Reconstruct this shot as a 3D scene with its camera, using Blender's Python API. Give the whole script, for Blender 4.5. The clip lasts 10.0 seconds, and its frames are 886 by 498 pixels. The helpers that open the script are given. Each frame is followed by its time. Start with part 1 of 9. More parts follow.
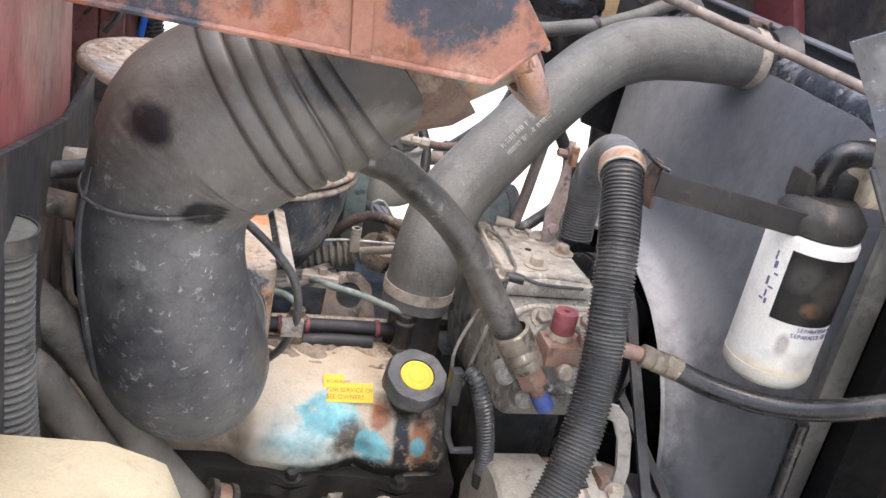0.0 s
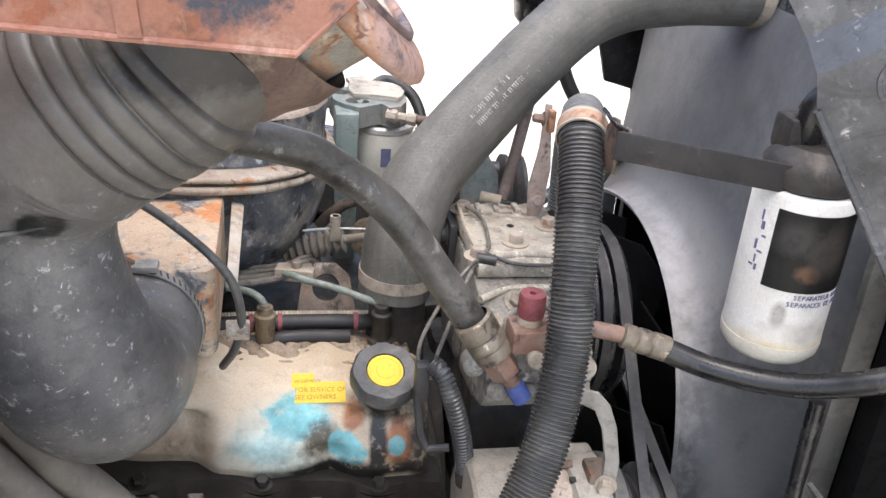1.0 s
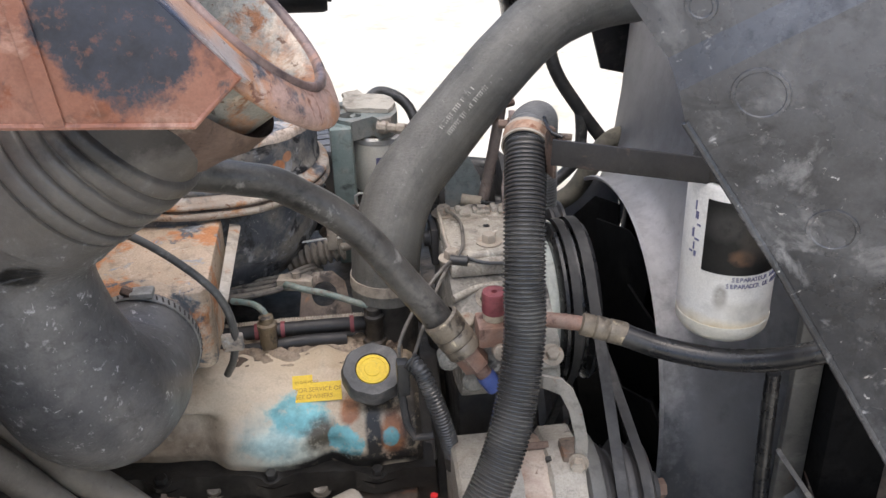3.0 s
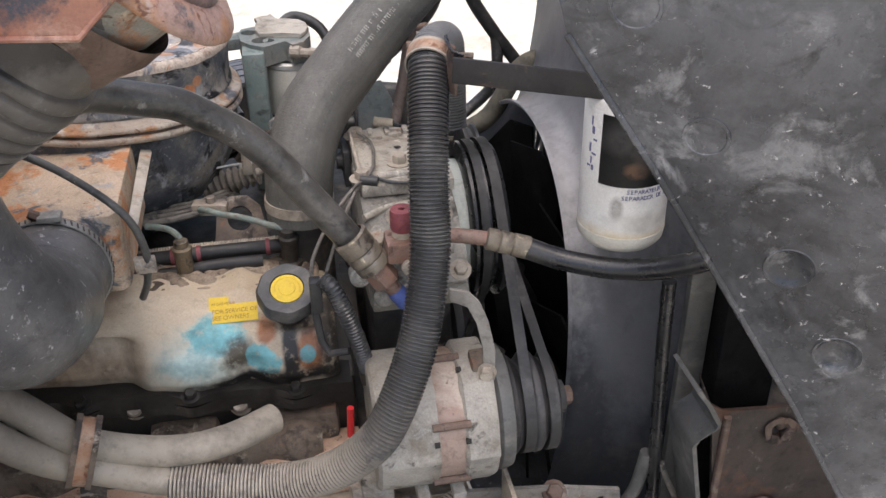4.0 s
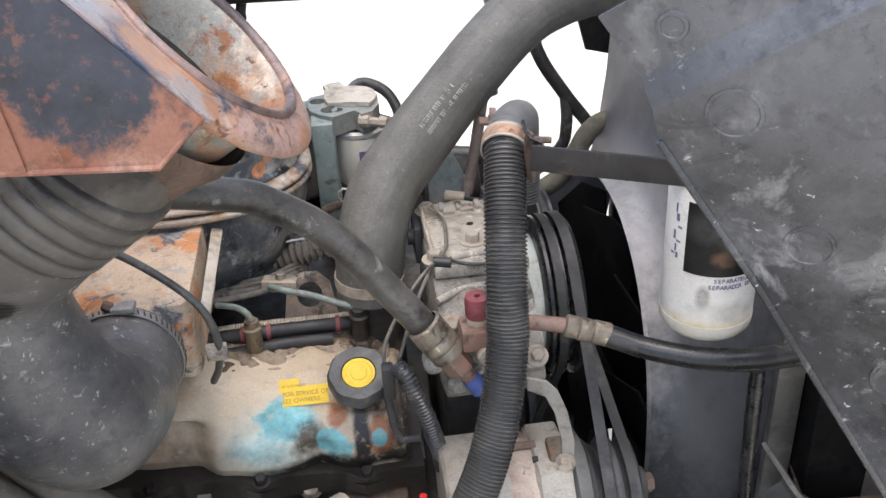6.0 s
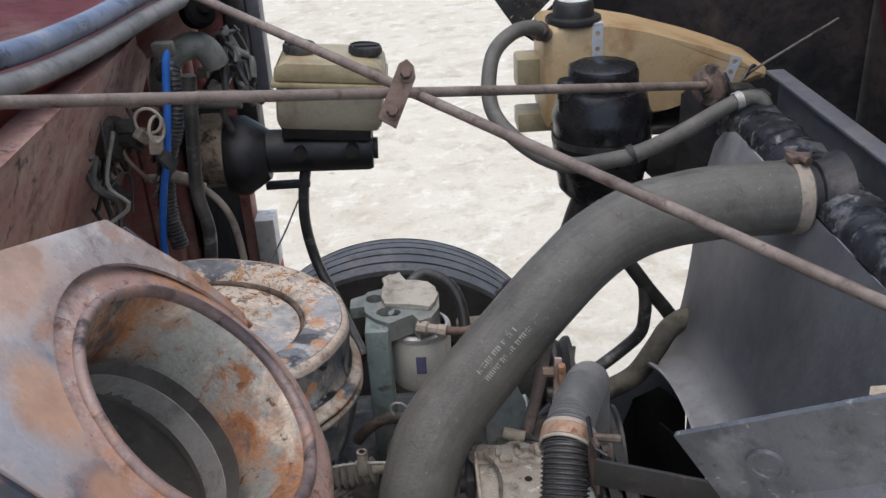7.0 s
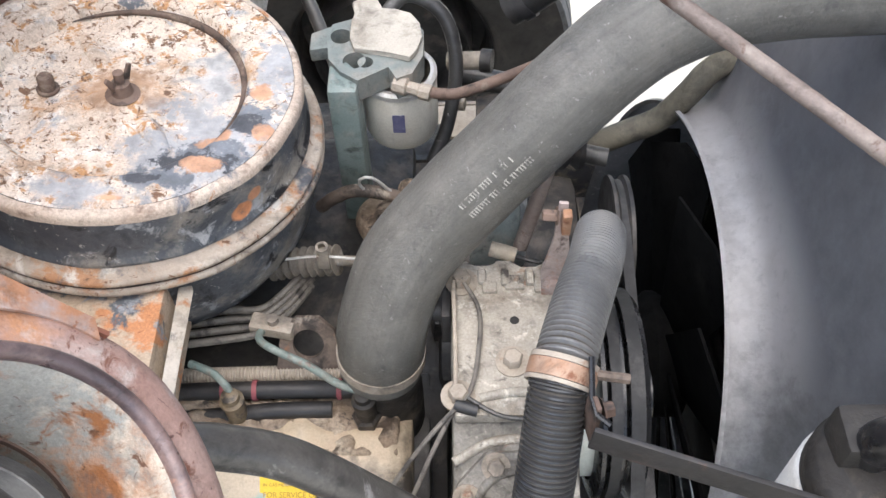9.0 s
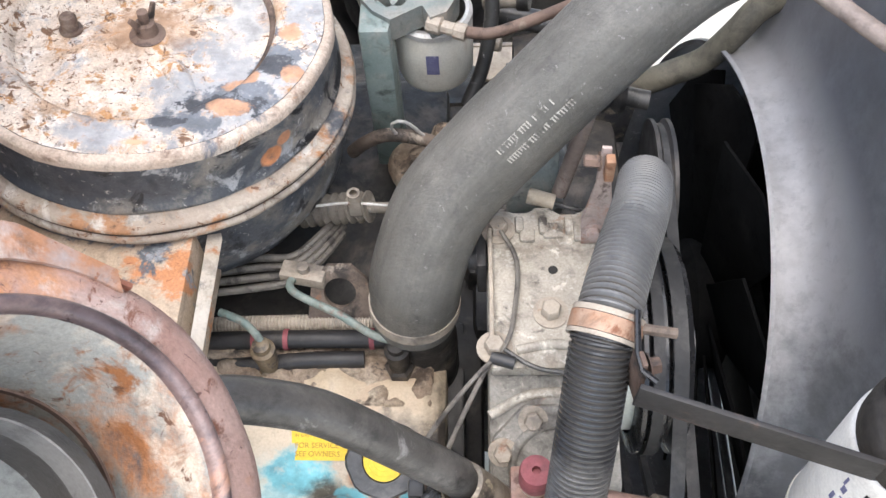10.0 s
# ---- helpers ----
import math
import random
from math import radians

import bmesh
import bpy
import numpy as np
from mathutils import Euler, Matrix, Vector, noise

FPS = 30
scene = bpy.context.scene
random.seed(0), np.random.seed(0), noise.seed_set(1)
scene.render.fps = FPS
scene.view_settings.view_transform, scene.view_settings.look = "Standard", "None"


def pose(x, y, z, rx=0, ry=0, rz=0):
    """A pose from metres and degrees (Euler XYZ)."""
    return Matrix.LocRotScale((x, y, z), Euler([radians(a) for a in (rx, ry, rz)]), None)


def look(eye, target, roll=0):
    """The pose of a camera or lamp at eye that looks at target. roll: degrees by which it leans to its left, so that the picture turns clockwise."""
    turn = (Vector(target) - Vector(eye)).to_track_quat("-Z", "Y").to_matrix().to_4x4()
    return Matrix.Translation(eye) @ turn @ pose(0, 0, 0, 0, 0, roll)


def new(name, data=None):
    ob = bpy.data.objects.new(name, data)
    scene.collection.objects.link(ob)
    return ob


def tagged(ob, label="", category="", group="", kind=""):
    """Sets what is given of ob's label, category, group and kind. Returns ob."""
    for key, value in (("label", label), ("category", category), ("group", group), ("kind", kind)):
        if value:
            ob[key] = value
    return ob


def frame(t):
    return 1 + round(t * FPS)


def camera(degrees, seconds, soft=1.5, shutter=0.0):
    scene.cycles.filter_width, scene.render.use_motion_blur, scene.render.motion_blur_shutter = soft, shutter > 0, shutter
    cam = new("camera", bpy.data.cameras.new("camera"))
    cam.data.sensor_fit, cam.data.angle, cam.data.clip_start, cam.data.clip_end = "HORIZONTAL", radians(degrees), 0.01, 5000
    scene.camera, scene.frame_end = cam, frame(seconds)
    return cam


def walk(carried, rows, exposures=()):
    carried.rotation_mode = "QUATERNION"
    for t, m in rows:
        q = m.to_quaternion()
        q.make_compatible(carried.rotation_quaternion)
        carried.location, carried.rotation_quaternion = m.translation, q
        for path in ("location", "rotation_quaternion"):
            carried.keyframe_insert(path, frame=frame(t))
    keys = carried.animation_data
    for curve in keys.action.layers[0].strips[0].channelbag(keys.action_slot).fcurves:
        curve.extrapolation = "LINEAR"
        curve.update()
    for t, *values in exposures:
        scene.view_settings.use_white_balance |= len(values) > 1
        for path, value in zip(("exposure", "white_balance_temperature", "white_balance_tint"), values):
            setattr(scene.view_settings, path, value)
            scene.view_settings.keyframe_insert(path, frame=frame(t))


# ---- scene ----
cam = camera(50.6, 10.0)
PATH = [
    (0, (0.003, -0.013, 1.628), (0.577, 1.728, 0.828), 11.9),
    (0.5, (0.052, -0.002, 1.605), (0.477, 1.761, 0.762), 10.1),
    (1, (0.175, 0.03, 1.628), (0.527, 1.789, 0.744), 4.8),
    (1.5, (0.217, -0.012, 1.679), (0.379, 1.753, 0.752), -1.8),
    (2, (0.238, -0.023, 1.697), (0.4, 1.742, 0.77), -1.7),
    (3.3, (0.285, -0.053, 1.695), (0.502, 1.703, 0.764), -1.7),
    (3.5, (0.289, -0.055, 1.709), (0.538, 1.675, 0.736), -1.2),
    (4, (0.307, -0.086, 1.691), (0.61, 1.589, 0.64), -0.9),
    (4.5, (0.321, -0.11, 1.667), (0.636, 1.513, 0.543), -1.8),
    (5, (0.324, -0.115, 1.664), (0.623, 1.498, 0.52), -2.2),
    (5.2, (0.319, -0.109, 1.667), (0.608, 1.513, 0.534), -2.1),
    (6.3, (0.296, 0.023, 1.774), (0.429, 1.774, 0.817), -3.6),
    (6.5, (0.31, 0.061, 1.802), (0.404, 1.823, 0.861), -3.8),
    (6.7, (0.324, 0.112, 1.822), (0.387, 1.886, 0.9), -3.9),
    (7, (0.351, 0.174, 1.881), (0.379, 1.96, 0.981), -3.2),
    (7.5, (0.412, 0.294, 1.943), (0.527, 2.051, 0.995), -2.1),
    (8, (0.403, 0.421, 1.937), (0.452, 1.961, 0.661), -2.0),
    (8.5, (0.377, 0.508, 1.944), (0.369, 1.798, 0.415), -1.3),
    (9, (0.39, 0.533, 1.928), (0.365, 1.702, 0.305), -1.9),
    (9.5, (0.385, 0.539, 1.91), (0.325, 1.661, 0.255), -3.1),
    (10, (0.384, 0.552, 1.904), (0.294, 1.624, 0.218), -4.7),
]
EXPOSURES = [(0, 1.62, 6650, 13), (0.5, 1.55, 6630, 12), (1, 1.57, 6600, 11), (2, 0.97, 6550, 11), (3.5, 0.95, 6650, 12), (4.0, 0.92, 6700, 13), (4.5, 1.4, 6700, 13), (5.2, 1.58, 6700, 13), (6.3, 0.95, 6500, 10), (6.5, 0.76, 6500, 10), (7, 0.37, 6450, 10), (7.5, 0.16, 6300, 10), (8, 0.34, 6150, 8), (8.5, 1.05, 6250, 8), (9, 1.42, 6450, 9), (10, 1.58, 6450, 9)]
walk(cam, [(t, look(eye, target, roll)) for t, eye, target, roll in PATH], EXPOSURES)

# ---- daylight: bright thin overcast, the sun veiled and spread wide overhead ----
SUN_EL, SUN_AZ = 80.0, 190.0          # degrees: height, and bearing from +y towards +x
world = bpy.data.worlds.new("sky")
scene.world = world
world.use_nodes = True
wn = world.node_tree
sky = wn.nodes.new("ShaderNodeTexSky")
sky.sky_type = "NISHITA"
sky.sun_disc = False
sky.sun_elevation, sky.sun_rotation = radians(SUN_EL), radians(SUN_AZ)
sky.dust_density, sky.air_density = 2.2, 1.0
wn.links.new(sky.outputs[0], wn.nodes["Background"].inputs[0])
wn.nodes["Background"].inputs[1].default_value = 0.15
sun = new("sun", bpy.data.lights.new("sun", "SUN"))
sun.data.energy, sun.data.angle, sun.data.color = 1.5, radians(100), (1.0, 0.955, 0.90)
az, el = radians(SUN_AZ), radians(SUN_EL)
sun.matrix_world = look((5 * math.sin(az) * math.cos(el), 5 * math.cos(az) * math.cos(el), 5 * math.sin(el)), (0, 0, 0))


# ---- materials ----
def material(name, c1, c2, scale=20.0, patches=(), rough=(0.5, 0.8), metal=0.0, bump=0.15, bump_scale=120.0, coat=0.0, spec=0.5, per_object=0.0, grit=0.10, grime=0.38):
    """Two colours mixed by a broken noise, patches of (colour, scale, threshold, softness) over them, fine relief."""
    m = bpy.data.materials.new(name)
    m.use_nodes = True
    nt = m.node_tree
    b = nt.nodes["Principled BSDF"]

    def node(kind, **props):
        n = nt.nodes.new(kind)
        for k, v in props.items():
            n.inputs[k].default_value = v
        return n

    co = nt.nodes.new("ShaderNodeTexCoord").outputs["Object"]
    if per_object:
        info = nt.nodes.new("ShaderNodeObjectInfo")
        add = nt.nodes.new("ShaderNodeVectorMath")
        add.operation = "ADD"
        nt.links.new(co, add.inputs[0])
        nt.links.new(info.outputs["Random"], add.inputs[1])
        co = add.outputs[0]

    def noise_at(s, detail=6.0, rough_=0.62, dist=0.0):
        n = node("ShaderNodeTexNoise", Scale=s, Detail=detail, Roughness=rough_, Distortion=dist)
        nt.links.new(co, n.inputs["Vector"])
        return n.outputs["Fac"]

    def ramp(fac, lo, hi):
        r = node("ShaderNodeMapRange")
        r.inputs["From Min"].default_value, r.inputs["From Max"].default_value = lo, hi
        nt.links.new(fac, r.inputs["Value"])
        return r.outputs["Result"]

    def mix(fac, a, c):
        x = nt.nodes.new("ShaderNodeMix")
        x.data_type = "RGBA"
        nt.links.new(fac, x.inputs["Factor"])
        for sock, val in ((x.inputs["A"], a), (x.inputs["B"], c)):
            if isinstance(val, tuple):
                sock.default_value = (*val, 1)
            else:
                nt.links.new(val, sock)
        return x.outputs["Result"]

    col = mix(ramp(noise_at(scale), 0.35, 0.65), tuple(c1), tuple(c2))
    for n, (pc, ps, th, soft) in enumerate(patches):
        col = mix(ramp(noise_at(ps, 7.0, 0.68, 0.3 + 0.1 * n), th - soft, th + soft), col, tuple(pc))
    grain = ramp(noise_at(420.0, 3.0, 0.7), 0.3, 0.7)
    lum = node("ShaderNodeMapRange")
    lum.inputs["To Min"].default_value, lum.inputs["To Max"].default_value = 1 - grit, 1 + grit
    nt.links.new(grain, lum.inputs["Value"])
    lum_out = lum.outputs["Result"]
    mul = nt.nodes.new("ShaderNodeVectorMath")
    mul.operation = "SCALE"
    nt.links.new(col, mul.inputs[0])
    # old grime: ragged stains at hand size and finger size
    for gs, lo, hi, keep in ((9.0, 0.50, 0.72, 1 - 0.7 * grime), (46.0, 0.52, 0.66, 1 - grime)):
        st = node("ShaderNodeMapRange")
        st.inputs["From Min"].default_value, st.inputs["From Max"].default_value = lo, hi
        st.inputs["To Min"].default_value, st.inputs["To Max"].default_value = 1.0, keep
        nt.links.new(noise_at(gs, 8.0, 0.7, 0.4), st.inputs["Value"])
        gm = nt.nodes.new("ShaderNodeMath")
        gm.operation = "MULTIPLY"
        nt.links.new(lum_out, gm.inputs[0])
        nt.links.new(st.outputs["Result"], gm.inputs[1])
        lum_out = gm.outputs[0]
    nt.links.new(lum_out, mul.inputs["Scale"])
    col = mul.outputs[0]
    nt.links.new(col, b.inputs["Base Color"])
    fine = noise_at(bump_scale, 5.0, 0.65)
    nt.links.new(ramp(noise_at(scale * 2.3), 0.3, 0.7), (rr := node("ShaderNodeMapRange")).inputs["Value"])
    rr.inputs["To Min"].default_value, rr.inputs["To Max"].default_value = rough
    nt.links.new(rr.outputs["Result"], b.inputs["Roughness"])
    b.inputs["Metallic"].default_value = metal
    b.inputs["Specular IOR Level"].default_value = spec
    b.inputs["Coat Weight"].default_value = coat
    bp = node("ShaderNodeBump", Strength=bump, Distance=0.002)
    nt.links.new(fine, bp.inputs["Height"])
    nt.links.new(bp.outputs["Normal"], b.inputs["Normal"])
    return m


rubber = material("dusty_rubber", (0.022, 0.022, 0.022), (0.045, 0.044, 0.042), 14, [((0.115, 0.112, 0.105), 9, 0.565, 0.10), ((0.20, 0.195, 0.185), 30, 0.645, 0.06), ((0.30, 0.29, 0.27), 100, 0.675, 0.02)], (0.30, 0.52), bump=0.2)
hose_grey = material("grey_weathered_rubber", (0.110, 0.106, 0.092), (0.142, 0.137, 0.120), 16, [((0.19, 0.180, 0.158), 11, 0.61, 0.12), ((0.09, 0.088, 0.080), 34, 0.64, 0.05), ((0.26, 0.252, 0.23), 150, 0.655, 0.02)], (0.42, 0.62), bump=0.7, bump_scale=260, grime=0.18)
elbow_rubber = material("scuffed_black_rubber", (0.062, 0.062, 0.065), (0.110, 0.108, 0.107), 9, [((0.165, 0.160, 0.152), 8, 0.55, 0.10), ((0.32, 0.315, 0.31), 120, 0.628, 0.02), ((0.28, 0.275, 0.27), 34, 0.64, 0.02), ((0.46, 0.455, 0.45), 60, 0.662, 0.012), ((0.035, 0.034, 0.034), 7, 0.60, 0.06)], (0.28, 0.52), bump=0.35, grime=0.35)
hose_worn = material("worn_brown_black_rubber", (0.042, 0.040, 0.037), (0.085, 0.078, 0.069), 10, [((0.15, 0.138, 0.122), 9, 0.56, 0.09), ((0.24, 0.228, 0.21), 36, 0.65, 0.04), ((0.016, 0.015, 0.014), 16, 0.60, 0.05)], (0.26, 0.46), bump=0.35)
black_plastic = material("black_plastic", (0.022, 0.022, 0.022), (0.05, 0.048, 0.045), 22, [((0.13, 0.12, 0.10), 13, 0.62, 0.10)], (0.35, 0.6), bump=0.06)
loom_plastic = material("corrugated_black_plastic", (0.036, 0.036, 0.037), (0.066, 0.066, 0.065), 16, [((0.15, 0.145, 0.135), 8, 0.60, 0.10)], (0.14, 0.28), bump=0.05, grime=0.2)
loom_dusty = material("corrugated_dusty_plastic", (0.36, 0.31, 0.245), (0.47, 0.41, 0.335), 18, [((0.13, 0.12, 0.10), 12, 0.61, 0.08)], (0.6, 0.85), bump=0.2)
hose_dusty = material("dust_caked_rubber", (0.225, 0.195, 0.155), (0.30, 0.26, 0.212), 15, [((0.16, 0.135, 0.11), 12, 0.58, 0.07), ((0.47, 0.42, 0.35), 28, 0.61, 0.05), ((0.10, 0.085, 0.07), 60, 0.68, 0.03)], (0.7, 0.9), bump=0.4)
shield_plastic = material("scuffed_black_liner", (0.023, 0.024, 0.027), (0.052, 0.053, 0.056), 8, [((0.120, 0.120, 0.124), 5, 0.55, 0.10), ((0.19, 0.187, 0.186), 20, 0.60, 0.05), ((0.30, 0.297, 0.295), 12, 0.69, 0.05), ((0.50, 0.48, 0.46), 95, 0.655, 0.02), ((0.40, 0.39, 0.38), 40, 0.69, 0.03), ((0.015, 0.015, 0.016), 14, 0.62, 0.05)], (0.18, 0.36), bump=0.25)
pan_paint = material("worn_blue_black_pan", (0.05, 0.057, 0.068), (0.12, 0.128, 0.138), 12, [((0.26, 0.235, 0.20), 12, 0.545, 0.06), ((0.32, 0.325, 0.33), 30, 0.60, 0.03), ((0.42, 0.18, 0.075), 16, 0.68, 0.015), ((0.018, 0.018, 0.02), 20, 0.575, 0.03), ((0.42, 0.40, 0.37), 120, 0.64, 0.02)], (0.42, 0.7), bump=0.5)
flange_rust = material("pale_rusted_flange", (0.47, 0.405, 0.33), (0.34, 0.275, 0.215), 26, [((0.40, 0.205, 0.10), 20, 0.565, 0.04), ((0.10, 0.105, 0.115), 12, 0.585, 0.03), ((0.60, 0.56, 0.50), 30, 0.60, 0.05), ((0.17, 0.085, 0.045), 80, 0.61, 0.03)], (0.35, 0.6), bump=0.7)
snorkel_rust = material("orange_flaking_paint", (0.44, 0.34, 0.24), (0.54, 0.42, 0.31), 16, [((0.52, 0.23, 0.10), 14, 0.54, 0.03), ((0.11, 0.12, 0.135), 13, 0.585, 0.02), ((0.30, 0.32, 0.34), 26, 0.62, 0.03), ((0.58, 0.48, 0.38), 30, 0.61, 0.05), ((0.26, 0.09, 0.035), 80, 0.655, 0.03)], (0.5, 0.8), bump=0.4, grit=0.18)
horn_front = material("rust_blue_grey_horn", (0.36, 0.265, 0.225), (0.36, 0.335, 0.325), 8, [((0.43, 0.215, 0.12), 9, 0.54, 0.05), ((0.075, 0.09, 0.13), 6, 0.555, 0.04), ((0.58, 0.52, 0.47), 10, 0.60, 0.05), ((0.26, 0.10, 0.045), 60, 0.66, 0.03)], (0.2, 0.42), bump=0.3)
rim_rust = material("pinkish_rusted_rim", (0.34, 0.205, 0.165), (0.44, 0.30, 0.25), 14, [((0.46, 0.23, 0.12), 10, 0.55, 0.05), ((0.08, 0.088, 0.11), 9, 0.605, 0.025), ((0.50, 0.41, 0.36), 20, 0.60, 0.05), ((0.20, 0.09, 0.06), 60, 0.61, 0.03), ((0.12, 0.06, 0.05), 120, 0.64, 0.02)], (0.35, 0.55), bump=0.5, grit=0.15)
throat_grey = material("grey_green_duct_floor", (0.27, 0.29, 0.27), (0.36, 0.37, 0.34), 10, [((0.04, 0.045, 0.05), 14, 0.64, 0.02), ((0.40, 0.24, 0.14), 14, 0.66, 0.04)], (0.4, 0.6), bump=0.15)
bell_rust = material("rust_spotted_galvanised", (0.27, 0.272, 0.245), (0.37, 0.36, 0.315), 10, [((0.42, 0.19, 0.085), 12, 0.53, 0.05), ((0.10, 0.105, 0.11), 12, 0.60, 0.04), ((0.56, 0.47, 0.37), 13, 0.575, 0.05), ((0.26, 0.11, 0.045), 34, 0.57, 0.04), ((0.12, 0.06, 0.035), 90, 0.63, 0.03)], (0.35, 0.6), metal=0.05, bump=0.6, grit=0.16, grime=0.25)
rust_rod = material("rusted_steel_rod", (0.17, 0.13, 0.108), (0.25, 0.20, 0.17), 30, [((0.33, 0.28, 0.235), 16, 0.60, 0.08), ((0.12, 0.07, 0.05), 50, 0.62, 0.05)], (0.5, 0.75), bump=0.3)
rust_metal = material("rust_brown_steel", (0.11, 0.07, 0.052), (0.19, 0.13, 0.10), 24, [((0.30, 0.25, 0.20), 16, 0.615, 0.06), ((0.035, 0.028, 0.024), 26, 0.58, 0.05)], (0.6, 0.88), bump=0.5)
core_rust = material("dusty_pink_rusted_core", (0.30, 0.205, 0.16), (0.38, 0.28, 0.225), 22, [((0.26, 0.13, 0.08), 18, 0.60, 0.06), ((0.46, 0.38, 0.31), 14, 0.60, 0.08), ((0.14, 0.08, 0.06), 70, 0.65, 0.03)], (0.6, 0.85), bump=0.4)
bracket_pink = material("pinkish_rust_washed_plate", (0.34, 0.265, 0.235), (0.46, 0.385, 0.35), 20, [((0.30, 0.14, 0.09), 22, 0.60, 0.05), ((0.12, 0.085, 0.075), 40, 0.63, 0.04)], (0.55, 0.8), bump=0.4)
pale_cast = material("pale_blue_white_casting", (0.36, 0.39, 0.40), (0.48, 0.50, 0.49), 16, [((0.18, 0.19, 0.19), 14, 0.58, 0.06), ((0.30, 0.22, 0.16), 24, 0.63, 0.05)], (0.5, 0.75), bump=0.5)
loom_grey = material("grey_scuffed_conduit", (0.085, 0.086, 0.086), (0.13, 0.13, 0.127), 16, [((0.21, 0.205, 0.195), 9, 0.58, 0.10)], (0.25, 0.45), bump=0.06, grime=0.2)
rail_rubber = material("dark_oily_return_hose", (0.014, 0.013, 0.013), (0.028, 0.026, 0.025), 16, [((0.075, 0.066, 0.058), 12, 0.61, 0.08)], (0.4, 0.65), bump=0.15)
bush_olive = material("dark_olive_rubber", (0.060, 0.058, 0.050), (0.095, 0.090, 0.078), 14, [((0.15, 0.14, 0.12), 10, 0.62, 0.08)], (0.5, 0.7), bump=0.2)
bracket_grey = material("grey_grimy_frame_bracket", (0.24, 0.222, 0.195), (0.32, 0.298, 0.26), 18, [((0.11, 0.10, 0.09), 12, 0.58, 0.07), ((0.24, 0.14, 0.09), 34, 0.64, 0.04), ((0.42, 0.40, 0.36), 24, 0.64, 0.05)], (0.55, 0.8), bump=0.5)
ledge_dirt = material("dark_rusty_dirt_ledge", (0.075, 0.052, 0.042), (0.125, 0.09, 0.072), 12, [((0.17, 0.075, 0.05), 10, 0.60, 0.06), ((0.035, 0.028, 0.026), 14, 0.58, 0.06), ((0.24, 0.20, 0.16), 40, 0.66, 0.03)], (0.6, 0.85), bump=0.6)
alt_alu = material("dull_dusty_alternator_casting", (0.30, 0.274, 0.232), (0.41, 0.378, 0.325), 18, [((0.20, 0.168, 0.13), 12, 0.58, 0.06), ((0.09, 0.078, 0.065), 30, 0.635, 0.04), ((0.52, 0.49, 0.43), 46, 0.62, 0.04)], (0.5, 0.75), bump=0.8, bump_scale=180, grit=0.16)
rust_clamp = material("orange_rusted_clamp", (0.34, 0.17, 0.09), (0.42, 0.30, 0.22), 40, [((0.20, 0.08, 0.04), 60, 0.6, 0.05)], (0.55, 0.8), metal=0.2, bump=0.2)
brown_plate = material("dark_brown_steel_plate", (0.032, 0.026, 0.023), (0.065, 0.047, 0.038), 10, [((0.15, 0.068, 0.038), 9, 0.63, 0.06), ((0.15, 0.125, 0.10), 30, 0.65, 0.04), ((0.25, 0.23, 0.21), 110, 0.68, 0.02)], (0.5, 0.78), bump=0.4)
cast_alu = material("dusty_cast_aluminium", (0.34, 0.305, 0.25), (0.47, 0.43, 0.36), 20, [((0.20, 0.165, 0.125), 12, 0.57, 0.06), ((0.07, 0.06, 0.05), 26, 0.625, 0.04), ((0.60, 0.56, 0.48), 50, 0.60, 0.04), ((0.30, 0.17, 0.10), 20, 0.65, 0.03)], (0.5, 0.75), metal=0.0, bump=0.8, bump_scale=180, grit=0.18)
cast_dark = material("oily_cast_iron", (0.0165, 0.0150, 0.0135), (0.0375, 0.0330, 0.0277), 20, [((0.13, 0.105, 0.08), 11, 0.60, 0.08), ((0.010, 0.009, 0.008), 18, 0.58, 0.05)], (0.45, 0.8), bump=0.5)
engine_tan = material("dust_tan_engine_paint", (0.66, 0.42, 0.29), (0.72, 0.50, 0.36), 14, [((0.34, 0.25, 0.19), 9, 0.61, 0.06), ((0.07, 0.05, 0.04), 55, 0.635, 0.025), ((0.20, 0.11, 0.07), 110, 0.65, 0.03)], (0.6, 0.85), bump=0.4, grime=0.2)
oily_black = material("black_oil_sludge", (0.012, 0.011, 0.010), (0.03, 0.027, 0.023), 25, [((0.09, 0.075, 0.06), 30, 0.68, 0.06)], (0.28, 0.6), bump=0.5, bump_scale=90)
black_metal = material("black_painted_steel", (0.022, 0.022, 0.024), (0.045, 0.043, 0.042), 15, [((0.15, 0.13, 0.11), 10, 0.62, 0.10), ((0.12, 0.06, 0.04), 26, 0.68, 0.05)], (0.4, 0.7), bump=0.15)
rail_metal = material("dusty_blue_black_rail", (0.055, 0.060, 0.074), (0.12, 0.122, 0.13), 9, [((0.30, 0.255, 0.20), 7, 0.50, 0.06), ((0.40, 0.345, 0.275), 26, 0.60, 0.04)], (0.5, 0.8), bump=0.35)
dusty_steel = material("dust_caked_steel", (0.34, 0.29, 0.23), (0.44, 0.38, 0.305), 18, [((0.14, 0.12, 0.10), 12, 0.59, 0.07), ((0.26, 0.14, 0.085), 40, 0.64, 0.04)], (0.6, 0.85), bump=0.4)
bright_steel = material("worn_zinc_steel", (0.60, 0.59, 0.56), (0.46, 0.44, 0.40), 40, [((0.22, 0.16, 0.11), 60, 0.65, 0.05)], (0.35, 0.5), metal=0.35, bump=0.1)
